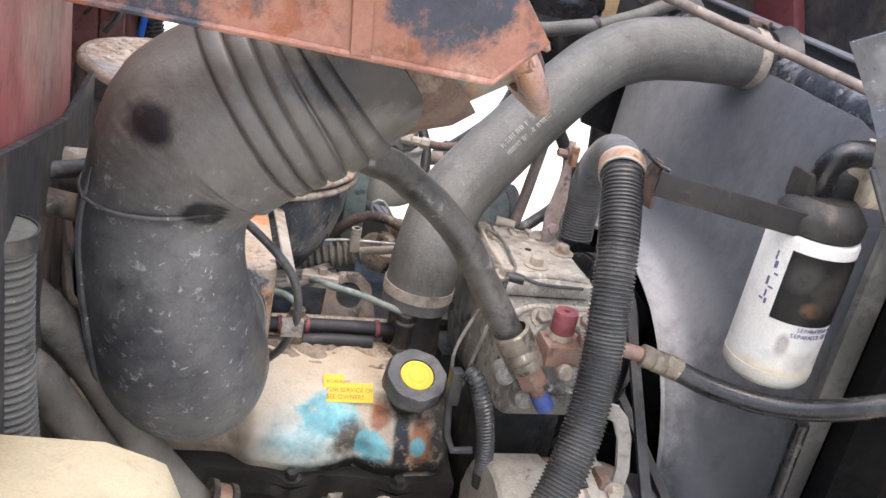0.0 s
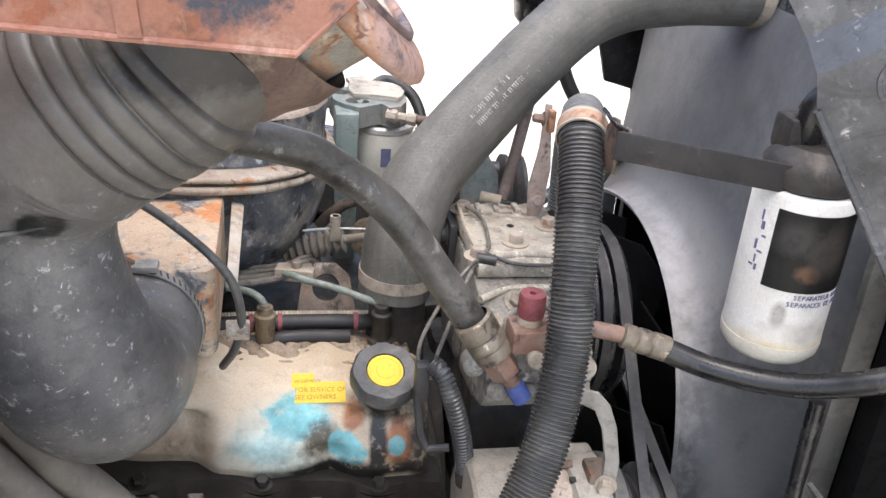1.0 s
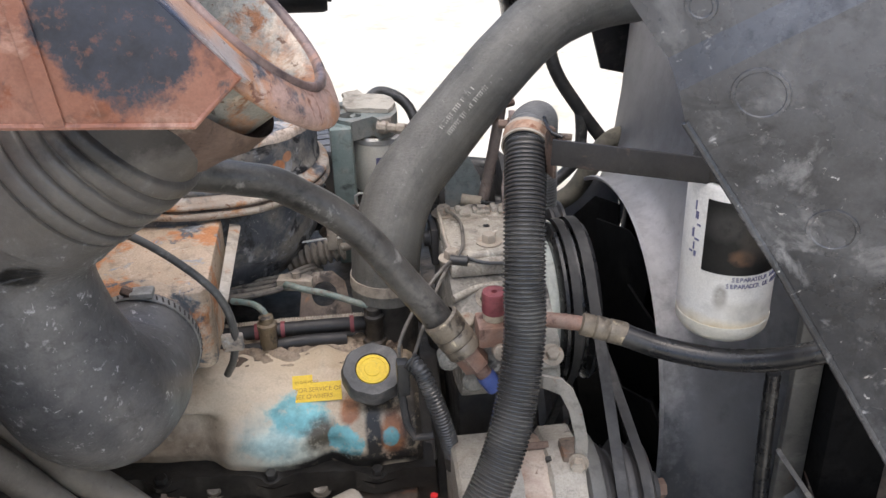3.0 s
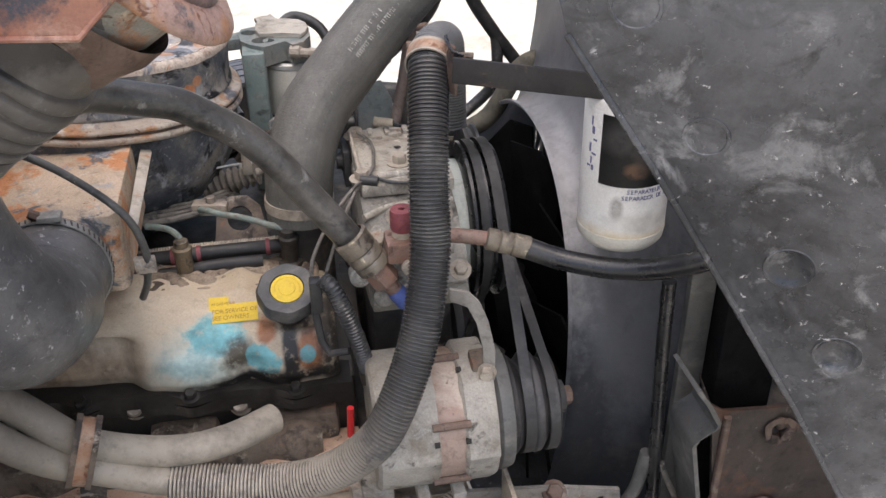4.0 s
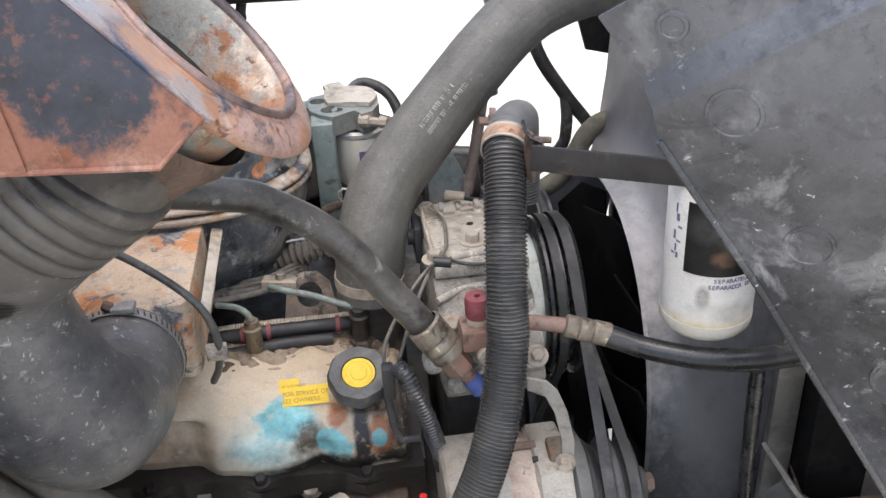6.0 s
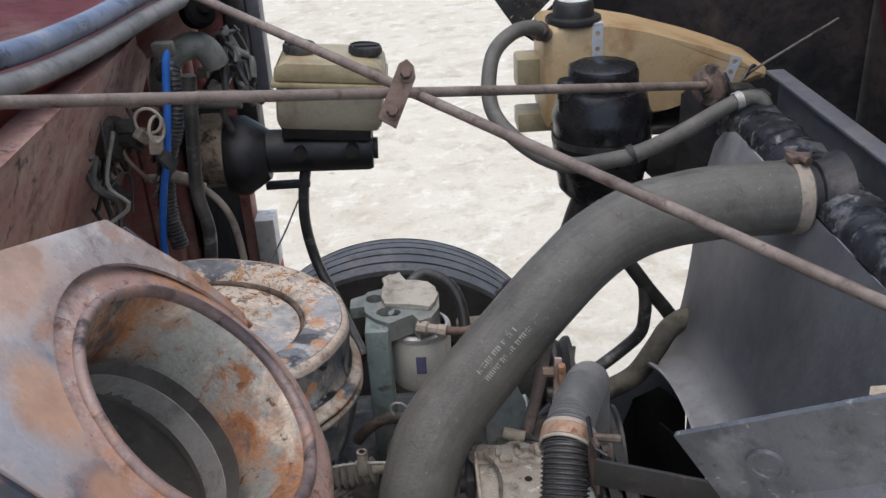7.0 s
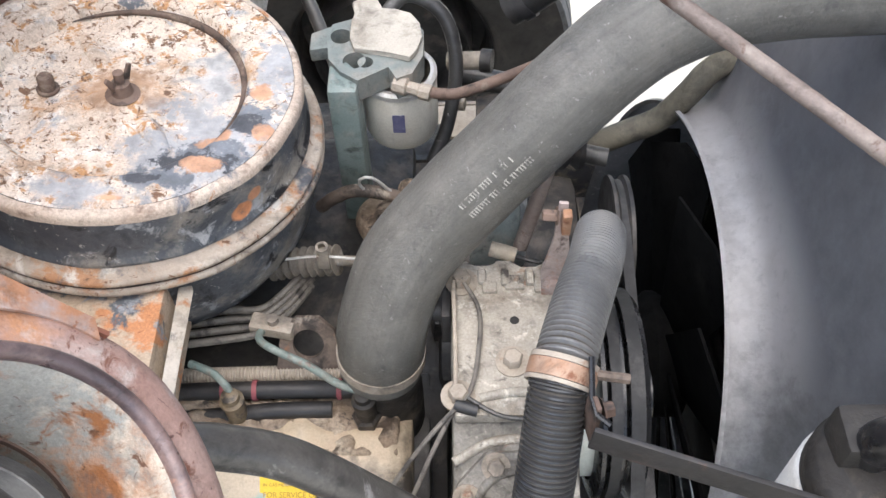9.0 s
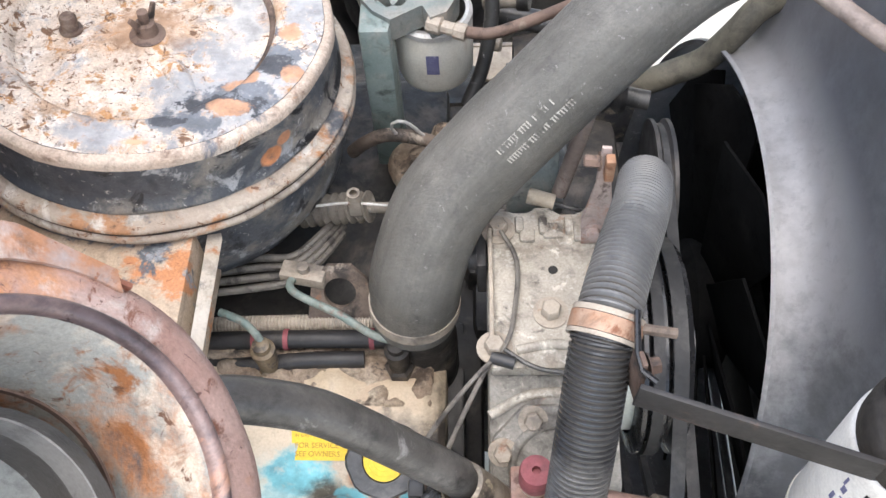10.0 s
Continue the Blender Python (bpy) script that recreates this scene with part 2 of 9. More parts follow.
brass = material("dust_filmed_brass", (0.42, 0.345, 0.25), (0.52, 0.45, 0.345), 40, [((0.22, 0.165, 0.115), 50, 0.61, 0.05)], (0.5, 0.7), metal=0.15, bump=0.2)
dusty_zinc = material("dusty_zinc_clamp_band", (0.27, 0.265, 0.25), (0.38, 0.37, 0.345), 30, [((0.20, 0.14, 0.10), 40, 0.63, 0.05)], (0.4, 0.6), metal=0.2, bump=0.2)
copper = material("rust_brown_copper_tube", (0.27, 0.15, 0.105), (0.24, 0.165, 0.135), 40, [((0.36, 0.31, 0.25), 30, 0.61, 0.06), ((0.10, 0.05, 0.035), 50, 0.60, 0.05)], (0.5, 0.7), metal=0.2, bump=0.2)
filter_white = material("white_filter_paint", (0.72, 0.71, 0.68), (0.66, 0.64, 0.59), 10, [((0.55, 0.46, 0.33), 12, 0.66, 0.08)], (0.3, 0.45), bump=0.03, grime=0.12)
filter_cream = material("cream_filter_paint", (0.62, 0.60, 0.53), (0.54, 0.51, 0.43), 14, [((0.40, 0.33, 0.24), 16, 0.64, 0.08)], (0.35, 0.5), bump=0.04, grime=0.12)
label_black = material("black_printed_label", (0.018, 0.018, 0.018), (0.03, 0.03, 0.028), 30, [((0.12, 0.11, 0.09), 40, 0.68, 0.05)], (0.35, 0.55), bump=0.03, grime=0.12)
green_paint = material("grey_green_engine_paint", (0.15, 0.175, 0.165), (0.21, 0.235, 0.22), 18, [((0.30, 0.275, 0.235), 13, 0.56, 0.09), ((0.055, 0.06, 0.057), 26, 0.63, 0.05)], (0.5, 0.75), bump=0.4)
teal_line = material("teal_painted_steel_line", (0.18, 0.25, 0.23), (0.26, 0.28, 0.24), 40, [((0.20, 0.16, 0.13), 60, 0.6, 0.06)], (0.5, 0.7), metal=0.2, bump=0.1)
hose_olive = material("dusty_olive_rubber", (0.11, 0.10, 0.075), (0.16, 0.145, 0.11), 15, [((0.05, 0.048, 0.04), 12, 0.60, 0.1)], (0.6, 0.8), bump=0.2)
steel_line = material("dusty_steel_line", (0.15, 0.135, 0.115), (0.22, 0.20, 0.17), 40, [((0.07, 0.063, 0.055), 50, 0.57, 0.05)], (0.5, 0.7), metal=0.2, bump=0.2)
tan_dust = material("brown_dirt_crust", (0.20, 0.145, 0.10), (0.36, 0.29, 0.215), 18, [((0.46, 0.385, 0.29), 14, 0.60, 0.06), ((0.085, 0.062, 0.045), 22, 0.57, 0.04), ((0.035, 0.028, 0.022), 45, 0.62, 0.03)], (0.8, 0.95), bump=1.0, bump_scale=80, grit=0.25)
red_plastic = material("faded_red_plastic", (0.22, 0.05, 0.06), (0.28, 0.085, 0.09), 50, [((0.34, 0.24, 0.20), 40, 0.66, 0.06)], (0.55, 0.75), bump=0.1)
bright_red = material("bright_red_plastic", (0.75, 0.03, 0.03), (0.65, 0.02, 0.03), 40, [], (0.35, 0.5), bump=0.02, grime=0.12)
blue_plastic = material("blue_plastic", (0.05, 0.09, 0.30), (0.08, 0.12, 0.34), 40, [], (0.4, 0.6), bump=0.05)
blue_hose = material("blue_air_hose", (0.02, 0.13, 0.52), (0.03, 0.16, 0.56), 40, [((0.2, 0.2, 0.22), 30, 0.68, 0.05)], (0.4, 0.6), bump=0.03, grime=0.12)
yellow = material("yellow_paint", (0.78, 0.55, 0.04), (0.74, 0.50, 0.05), 30, [((0.45, 0.30, 0.05), 70, 0.68, 0.04)], (0.5, 0.7), bump=0.05, grime=0.12)
ink_brown = material("faded_ink", (0.40, 0.22, 0.03), (0.42, 0.25, 0.04), 30, [], (0.6, 0.7), bump=0.0, grime=0.12)
tank_amber = material("yellowed_plastic_tank", (0.55, 0.385, 0.20), (0.61, 0.45, 0.255), 8, [((0.40, 0.22, 0.09), 9, 0.60, 0.10), ((0.16, 0.10, 0.06), 20, 0.69, 0.05)], (0.35, 0.5), bump=0.05, grime=0.14)
tank_cream = material("cream_plastic_tank", (0.50, 0.43, 0.28), (0.56, 0.49, 0.34), 8, [((0.40, 0.31, 0.19), 10, 0.62, 0.10)], (0.4, 0.55), bump=0.05, grime=0.14)
reservoir_tan = material("khaki_plastic_reservoir", (0.37, 0.31, 0.18), (0.43, 0.37, 0.23), 10, [((0.27, 0.20, 0.11), 12, 0.58, 0.1)], (0.35, 0.5), bump=0.05, grime=0.14)
cab_red = material("faded_red_cab_paint", (0.24, 0.05, 0.05), (0.30, 0.085, 0.08), 6, [((0.34, 0.20, 0.16), 7, 0.56, 0.10), ((0.12, 0.06, 0.05), 12, 0.62, 0.06), ((0.06, 0.035, 0.03), 30, 0.67, 0.04)], (0.4, 0.65), bump=0.1)
# dusty cab red, lightened in place of light bounced under the cowl
cab_dusty_lit = material("dusty_red_cab_paint_with_bounce_light", (0.42, 0.215, 0.185), (0.50, 0.315, 0.27), 6, [((0.54, 0.41, 0.35), 7, 0.56, 0.10), ((0.22, 0.10, 0.085), 12, 0.60, 0.06), ((0.09, 0.055, 0.05), 26, 0.63, 0.04)], (0.5, 0.75), bump=0.15)
reservoir_low = material("grey_khaki_filled_plastic", (0.25, 0.225, 0.16), (0.31, 0.28, 0.20), 10, [((0.20, 0.17, 0.12), 12, 0.58, 0.1)], (0.35, 0.5), bump=0.05, grime=0.16)
cyl_black = material("oily_black_casting", (0.012, 0.012, 0.013), (0.026, 0.025, 0.025), 16, [((0.07, 0.062, 0.055), 14, 0.63, 0.06)], (0.35, 0.6), bump=0.3)
# hood red made darker: shade inside the hood is put into the colour
rib_red_shade = material("hood_red_darkened_as_shaded_rib", (0.075, 0.010, 0.014), (0.10, 0.018, 0.02), 5, [((0.16, 0.09, 0.08), 9, 0.64, 0.06), ((0.03, 0.012, 0.012), 7, 0.56, 0.10)], (0.5, 0.75), bump=0.1)
wall_hose = material("grey_green_dusty_hose", (0.17, 0.175, 0.15), (0.24, 0.245, 0.215), 14, [((0.10, 0.10, 0.09), 12, 0.58, 0.08)], (0.55, 0.8), bump=0.2)
lip_pale = material("pale_rust_edged_steel", (0.52, 0.47, 0.40), (0.44, 0.38, 0.30), 30, [((0.40, 0.19, 0.09), 30, 0.61, 0.04), ((0.13, 0.12, 0.11), 22, 0.65, 0.04)], (0.4, 0.6), bump=0.2)
bead_grey = material("grey_rubber_bead", (0.20, 0.20, 0.20), (0.28, 0.27, 0.26), 8, [((0.38, 0.36, 0.34), 10, 0.62, 0.08)], (0.5, 0.7), bump=0.1)
hood_red = material("deep_red_hood_paint", (0.14, 0.015, 0.018), (0.19, 0.023, 0.026), 6, [((0.10, 0.03, 0.03), 9, 0.60, 0.08), ((0.28, 0.14, 0.11), 14, 0.66, 0.06)], (0.35, 0.55), bump=0.1)
zinc_strap = material("pale_zinc_strap", (0.60, 0.62, 0.64), (0.52, 0.53, 0.54), 30, [((0.30, 0.26, 0.22), 50, 0.66, 0.04)], (0.4, 0.55), metal=0.0, bump=0.05, grime=0.12)
gloss_hose = material("glossy_black_hose", (0.010, 0.010, 0.011), (0.02, 0.02, 0.021), 14, [((0.07, 0.067, 0.06), 12, 0.63, 0.08)], (0.18, 0.38), bump=0.06)
brown_dust = material("brown_grimy_steel", (0.125, 0.092, 0.07), (0.20, 0.155, 0.12), 20, [((0.045, 0.036, 0.03), 20, 0.56, 0.06), ((0.33, 0.28, 0.225), 40, 0.63, 0.04), ((0.24, 0.115, 0.06), 26, 0.65, 0.04)], (0.6, 0.85), bump=0.6)
crimp_metal = material("grimy_crimped_steel", (0.17, 0.14, 0.105), (0.28, 0.24, 0.185), 40, [((0.06, 0.05, 0.04), 30, 0.57, 0.04), ((0.55, 0.47, 0.32), 50, 0.64, 0.03)], (0.3, 0.55), metal=0.35, bump=0.4)
brass_dark = material("grimy_dark_brass", (0.16, 0.12, 0.075), (0.25, 0.195, 0.125), 40, [((0.05, 0.042, 0.034), 40, 0.58, 0.05), ((0.42, 0.36, 0.27), 70, 0.65, 0.04)], (0.4, 0.65), metal=0.2, bump=0.3)
dust_flat = material("pale_flat_dust", (0.42, 0.385, 0.325), (0.50, 0.46, 0.39), 24, [((0.33, 0.295, 0.24), 26, 0.60, 0.06)], (0.8, 0.95), bump=0.4)
cap_grey = material("dusty_black_cap", (0.045, 0.045, 0.045), (0.085, 0.083, 0.08), 20, [((0.17, 0.16, 0.145), 12, 0.60, 0.08)], (0.35, 0.6), bump=0.15)
cast_grimy = material("grimy_cast_aluminium", (0.20, 0.187, 0.16), (0.32, 0.303, 0.265), 18, [((0.075, 0.064, 0.052), 12, 0.555, 0.06), ((0.035, 0.03, 0.026), 26, 0.60, 0.04), ((0.44, 0.41, 0.355), 40, 0.61, 0.04), ((0.22, 0.11, 0.065), 18, 0.65, 0.03)], (0.5, 0.78), bump=0.8, bump_scale=180, grit=0.18)
cab_white = material("white_reflective_tape", (0.72, 0.72, 0.70), (0.64, 0.63, 0.60), 20, [], (0.3, 0.4), bump=0.02)
cowl_blue = material("blue_grey_cowl_strip", (0.14, 0.175, 0.26), (0.22, 0.25, 0.33), 6, [((0.36, 0.37, 0.38), 10, 0.62, 0.08), ((0.07, 0.085, 0.13), 9, 0.60, 0.08)], (0.25, 0.42), bump=0.05)
hood_black = material("black_hood_inside", (0.020, 0.020, 0.022), (0.040, 0.038, 0.038), 5, [((0.12, 0.09, 0.075), 4, 0.60, 0.12), ((0.09, 0.085, 0.085), 60, 0.68, 0.03)], (0.7, 0.95), bump=0.2, spec=0.25)
fan_black = material("matt_black_fan", (0.007, 0.007, 0.007), (0.011, 0.011, 0.011), 8, [((0.02, 0.019, 0.018), 8, 0.64, 0.10)], (0.85, 1.0), bump=0.1, spec=0.03)
# pale patches paint the sheet's bluish sheen as well as its scuffs
crumpled_black = material("crumpled_glossy_black_sheet", (0.03, 0.033, 0.04), (0.08, 0.085, 0.097), 12, [((0.30, 0.31, 0.33), 13, 0.575, 0.05), ((0.45, 0.44, 0.43), 30, 0.63, 0.04)], (0.18, 0.36), bump=0.4, bump_scale=60)
support_grey = material("scuffed_grey_angle_iron", (0.12, 0.124, 0.14), (0.18, 0.184, 0.20), 7, [((0.24, 0.23, 0.22), 9, 0.60, 0.08), ((0.10, 0.05, 0.035), 40, 0.69, 0.04)], (0.35, 0.55), bump=0.1, grime=0.2)
maroon = material("dark_maroon_panel", (0.09, 0.018, 0.02), (0.13, 0.03, 0.03), 8, [((0.16, 0.11, 0.09), 9, 0.62, 0.08)], (0.5, 0.7), bump=0.1)
tyre_rubber = material("road_worn_tyre", (0.085, 0.09, 0.097), (0.13, 0.135, 0.14), 14, [((0.20, 0.195, 0.185), 9, 0.60, 0.10)], (0.55, 0.75), bump=0.3)
tyre_side = material("black_tyre_sidewall", (0.02, 0.019, 0.018), (0.04, 0.037, 0.034), 10, [((0.08, 0.07, 0.06), 8, 0.62, 0.1)], (0.6, 0.8), bump=0.1)
ground_mat = material("pale_sandy_concrete", (0.62, 0.56, 0.44), (0.70, 0.645, 0.53), 1.3, [((0.52, 0.46, 0.35), 4.0, 0.58, 0.08), ((0.44, 0.38, 0.28), 16, 0.66, 0.05), ((0.76, 0.72, 0.62), 7, 0.60, 0.06)], (0.8, 0.95), bump=0.6, bump_scale=30, grime=0.12)
white_paint = material("white_decal", (0.76, 0.76, 0.75), (0.70, 0.70, 0.69), 20, [((0.5, 0.45, 0.4), 60, 0.70, 0.04)], (0.4, 0.5), bump=0.02, grime=0.12)
red_paint = material("red_decal_ink", (0.62, 0.03, 0.035), (0.58, 0.03, 0.03), 20, [], (0.4, 0.5), bump=0.02, grime=0.12)
navy_ink = material("navy_ink", (0.10, 0.10, 0.20), (0.16, 0.16, 0.26), 60, [((0.4, 0.4, 0.42), 160, 0.62, 0.04)], (0.5, 0.6), bump=0.0, grime=0.12)
grey_ink = material("grey_ink", (0.14, 0.13, 0.13), (0.2, 0.19, 0.18), 40, [], (0.5, 0.6), bump=0.0)
hose_ink = material("pale_hose_print", (0.50, 0.485, 0.43), (0.36, 0.345, 0.30), 160, [((0.15, 0.145, 0.127), 90, 0.56, 0.04)], (0.6, 0.8), bump=0.2, grime=0.1)
leaf_yellow = material("dry_yellow_leaf", (0.62, 0.40, 0.08), (0.5, 0.30, 0.06), 60, [], (0.6, 0.8), bump=0.1)
pulley_bright = material("bare_clutch_face", (0.56, 0.60, 0.55), (0.66, 0.69, 0.63), 30, [((0.36, 0.40, 0.36), 30, 0.63, 0.08)], (0.3, 0.5), metal=0.0, bump=0.05, grime=0.12)
bar_black = material("rusty_black_flat_bar", (0.014, 0.013, 0.013), (0.028, 0.025, 0.024), 18, [((0.10, 0.06, 0.045), 24, 0.62, 0.05), ((0.08, 0.078, 0.075), 12, 0.64, 0.06)], (0.45, 0.7), bump=0.3)
pulley_black = material("glossy_black_pulley", (0.012, 0.012, 0.013), (0.02, 0.02, 0.021), 20, [((0.10, 0.09, 0.08), 18, 0.68, 0.08)], (0.18, 0.4), bump=0.03)
belt_rubber = material("black_belt_rubber", (0.02, 0.02, 0.02), (0.035, 0.034, 0.033), 30, [((0.09, 0.085, 0.08), 20, 0.62, 0.1)], (0.5, 0.7), bump=0.1)


def blotted(name, ground_coat, blots, broken=1.0):
    """A paint with worn, stained or painted-sheen areas of their own outline laid over its ground coat."""
    m = ground_coat.copy()
    m.name = name
    nt = m.node_tree
    b = nt.nodes["Principled BSDF"]
    old = b.inputs["Base Color"].links[0].from_socket
    tc = nt.nodes.new("ShaderNodeTexCoord").outputs["Object"]
    wob = nt.nodes.new("ShaderNodeTexNoise")
    wob.inputs["Scale"].default_value, wob.inputs["Detail"].default_value, wob.inputs["Roughness"].default_value = 30.0, 9.0, 0.68
    nt.links.new(tc, wob.inputs["Vector"])
    fleck = nt.nodes.new("ShaderNodeTexNoise")
    fleck.inputs["Scale"].default_value, fleck.inputs["Detail"].default_value, fleck.inputs["Roughness"].default_value = 85.0, 8.0, 0.7
    nt.links.new(tc, fleck.inputs["Vector"])
    holes = nt.nodes.new("ShaderNodeMapRange")
    holes.inputs["From Min"].default_value, holes.inputs["From Max"].default_value = 0.36, 0.46
    holes.inputs["To Min"].default_value = 1.0 - 0.5 * broken
    nt.links.new(fleck.outputs["Fac"], holes.inputs["Value"])
    shade = nt.nodes.new("ShaderNodeMapRange")
    shade.inputs["From Min"].default_value, shade.inputs["From Max"].default_value = 0.35, 0.65
    shade.inputs["To Min"].default_value, shade.inputs["To Max"].default_value = 1 - 0.35 * broken, 1 + 0.35 * broken
    nt.links.new(wob.outputs["Fac"], shade.inputs["Value"])

    def blot(centre, size, colour, sharp, base, shake=0.9):
        sub = nt.nodes.new("ShaderNodeVectorMath"); sub.operation = "SUBTRACT"
        nt.links.new(tc, sub.inputs[0]); sub.inputs[1].default_value = centre
        div = nt.nodes.new("ShaderNodeVectorMath"); div.operation = "DIVIDE"
        nt.links.new(sub.outputs[0], div.inputs[0]); div.inputs[1].default_value = size
        ln = nt.nodes.new("ShaderNodeVectorMath"); ln.operation = "LENGTH"
        nt.links.new(div.outputs[0], ln.inputs[0])
        ad = nt.nodes.new("ShaderNodeMath"); ad.operation = "MULTIPLY_ADD"
        nt.links.new(wob.outputs["Fac"], ad.inputs[0]); ad.inputs[1].default_value = shake * 2; ad.inputs[2].default_value = -shake
        sm = nt.nodes.new("ShaderNodeMath"); sm.operation = "ADD"
        nt.links.new(ln.outputs["Value"], sm.inputs[0]); nt.links.new(ad.outputs[0], sm.inputs[1])
        mr = nt.nodes.new("ShaderNodeMapRange")
        mr.inputs["From Min"].default_value, mr.inputs["From Max"].default_value = 1 + sharp, 1 - sharp
        nt.links.new(sm.outputs[0], mr.inputs["Value"])
        mx = nt.nodes.new("ShaderNodeMix"); mx.data_type = "RGBA"
        fk = nt.nodes.new("ShaderNodeMath"); fk.operation = "MULTIPLY"
        nt.links.new(mr.outputs["Result"], fk.inputs[0]); nt.links.new(holes.outputs["Result"], fk.inputs[1])
        nt.links.new(fk.outputs[0], mx.inputs["Factor"])
        tone = nt.nodes.new("ShaderNodeVectorMath"); tone.operation = "SCALE"
        tone.inputs[0].default_value = colour
        nt.links.new(shade.outputs["Result"], tone.inputs["Scale"])
        nt.links.new(base, mx.inputs["A"]); nt.links.new(tone.outputs[0], mx.inputs["B"])
        return mx.outputs["Result"]

    col = old
    for centre, size, colour, sharp, shake in blots:
        col = blot(centre, size, colour, sharp, col, shake)
    nt.links.new(col, b.inputs["Base Color"])
    return m


engine_base = material("cream_engine_paint", (0.51, 0.41, 0.285), (0.58, 0.48, 0.35), 12, [((0.46, 0.35, 0.24), 14, 0.62, 0.08), ((0.36, 0.15, 0.06), 40, 0.70, 0.02), ((0.08, 0.06, 0.05), 75, 0.70, 0.02)], (0.3, 0.55), bump=0.15, grime=0.2)
TEAL, RUSTY, OIL = (0.17, 0.42, 0.44), (0.36, 0.15, 0.065), (0.014, 0.012, 0.010)
BLOTS = [
    ((-0.04, 0.84, 0.985), (0.17, 0.06, 0.034), (0.30, 0.215, 0.145), 0.5, 0.8),
    ((0.175, 0.84, 0.985), (0.050, 0.05, 0.040), (0.48, 0.52, 0.44), 0.45, 0.9),
    ((0.195, 0.86, 1.008), (0.036, 0.06, 0.020), TEAL, 0.20, 1.0),
    ((0.165, 0.845, 0.985), (0.026, 0.06, 0.014), (0.36, 0.50, 0.47), 0.40, 1.2),
    ((0.222, 0.850, 0.985), (0.020, 0.05, 0.020), (0.10, 0.085, 0.06), 0.35, 0.9),
    ((0.252, 0.85, 0.978), (0.022, 0.05, 0.020), TEAL, 0.12, 1.4),
    ((0.258, 0.87, 1.008), (0.013, 0.05, 0.014), RUSTY, 0.25, 1.0),
    ((0.306, 0.85, 0.980), (0.018, 0.05, 0.026), RUSTY, 0.25, 1.0),
    ((0.304, 0.84, 0.980), (0.009, 0.05, 0.010), TEAL, 0.15, 1.0),
    ((0.284, 0.84, 0.985), (0.010, 0.09, 0.075), OIL, 0.25, 0.45),
    ((0.295, 0.86, 1.022), (0.036, 0.05, 0.018), (0.045, 0.038, 0.03), 0.35, 0.9),
    ((0.336, 0.86, 0.97), (0.016, 0.09, 0.10), (0.05, 0.042, 0.034), 0.4, 0.9),
    ((0.255, 0.83, 0.952), (0.10, 0.06, 0.012), OIL, 0.35, 0.6),
]
loom_graded = blotted("black_conduit_caked_with_dust_low_down", loom_plastic, [
    ((0.17, 0.68, 0.945), (0.25, 0.30, 0.12), (0.15, 0.14, 0.125), 0.45, 0.5),
    ((0.17, 0.68, 0.945), (0.17, 0.20, 0.08), (0.44, 0.385, 0.315), 0.45, 1.0),
])
hose_graded = blotted("brown_rubber_hose_caked_with_dust_low_down", material("brown_grey_rubber", (0.095, 0.086, 0.074), (0.15, 0.135, 0.115), 15, [((0.21, 0.19, 0.16), 12, 0.59, 0.08), ((0.30, 0.275, 0.24), 90, 0.66, 0.02)], (0.5, 0.75), bump=0.3), [
    ((0.18, 0.70, 0.95), (0.30, 0.40, 0.17), (0.20, 0.175, 0.142), 0.4, 0.8),
    ((0.20, 0.70, 0.945), (0.19, 0.30, 0.10), (0.31, 0.268, 0.212), 0.35, 1.4),
])
LID_BLUE, LID_DARK, LID_ORANGE, LID_GREY = (0.17, 0.185, 0.205), (0.075, 0.08, 0.09), (0.50, 0.29, 0.18), (0.36, 0.365, 0.37)
lid_coat = material("cream_dusty_lid", (0.53, 0.43, 0.34), (0.69, 0.605, 0.505), 22, [((0.48, 0.34, 0.235), 16, 0.565, 0.05), ((0.72, 0.67, 0.60), 34, 0.59, 0.05), ((0.44, 0.24, 0.11), 60, 0.585, 0.025), ((0.34, 0.35, 0.36), 20, 0.635, 0.04), ((0.17, 0.095, 0.055), 85, 0.585, 0.02), ((0.10, 0.06, 0.04), 160, 0.62, 0.02)], (0.6, 0.88), bump=1.0, bump_scale=120, grit=0.25, grime=0.38)
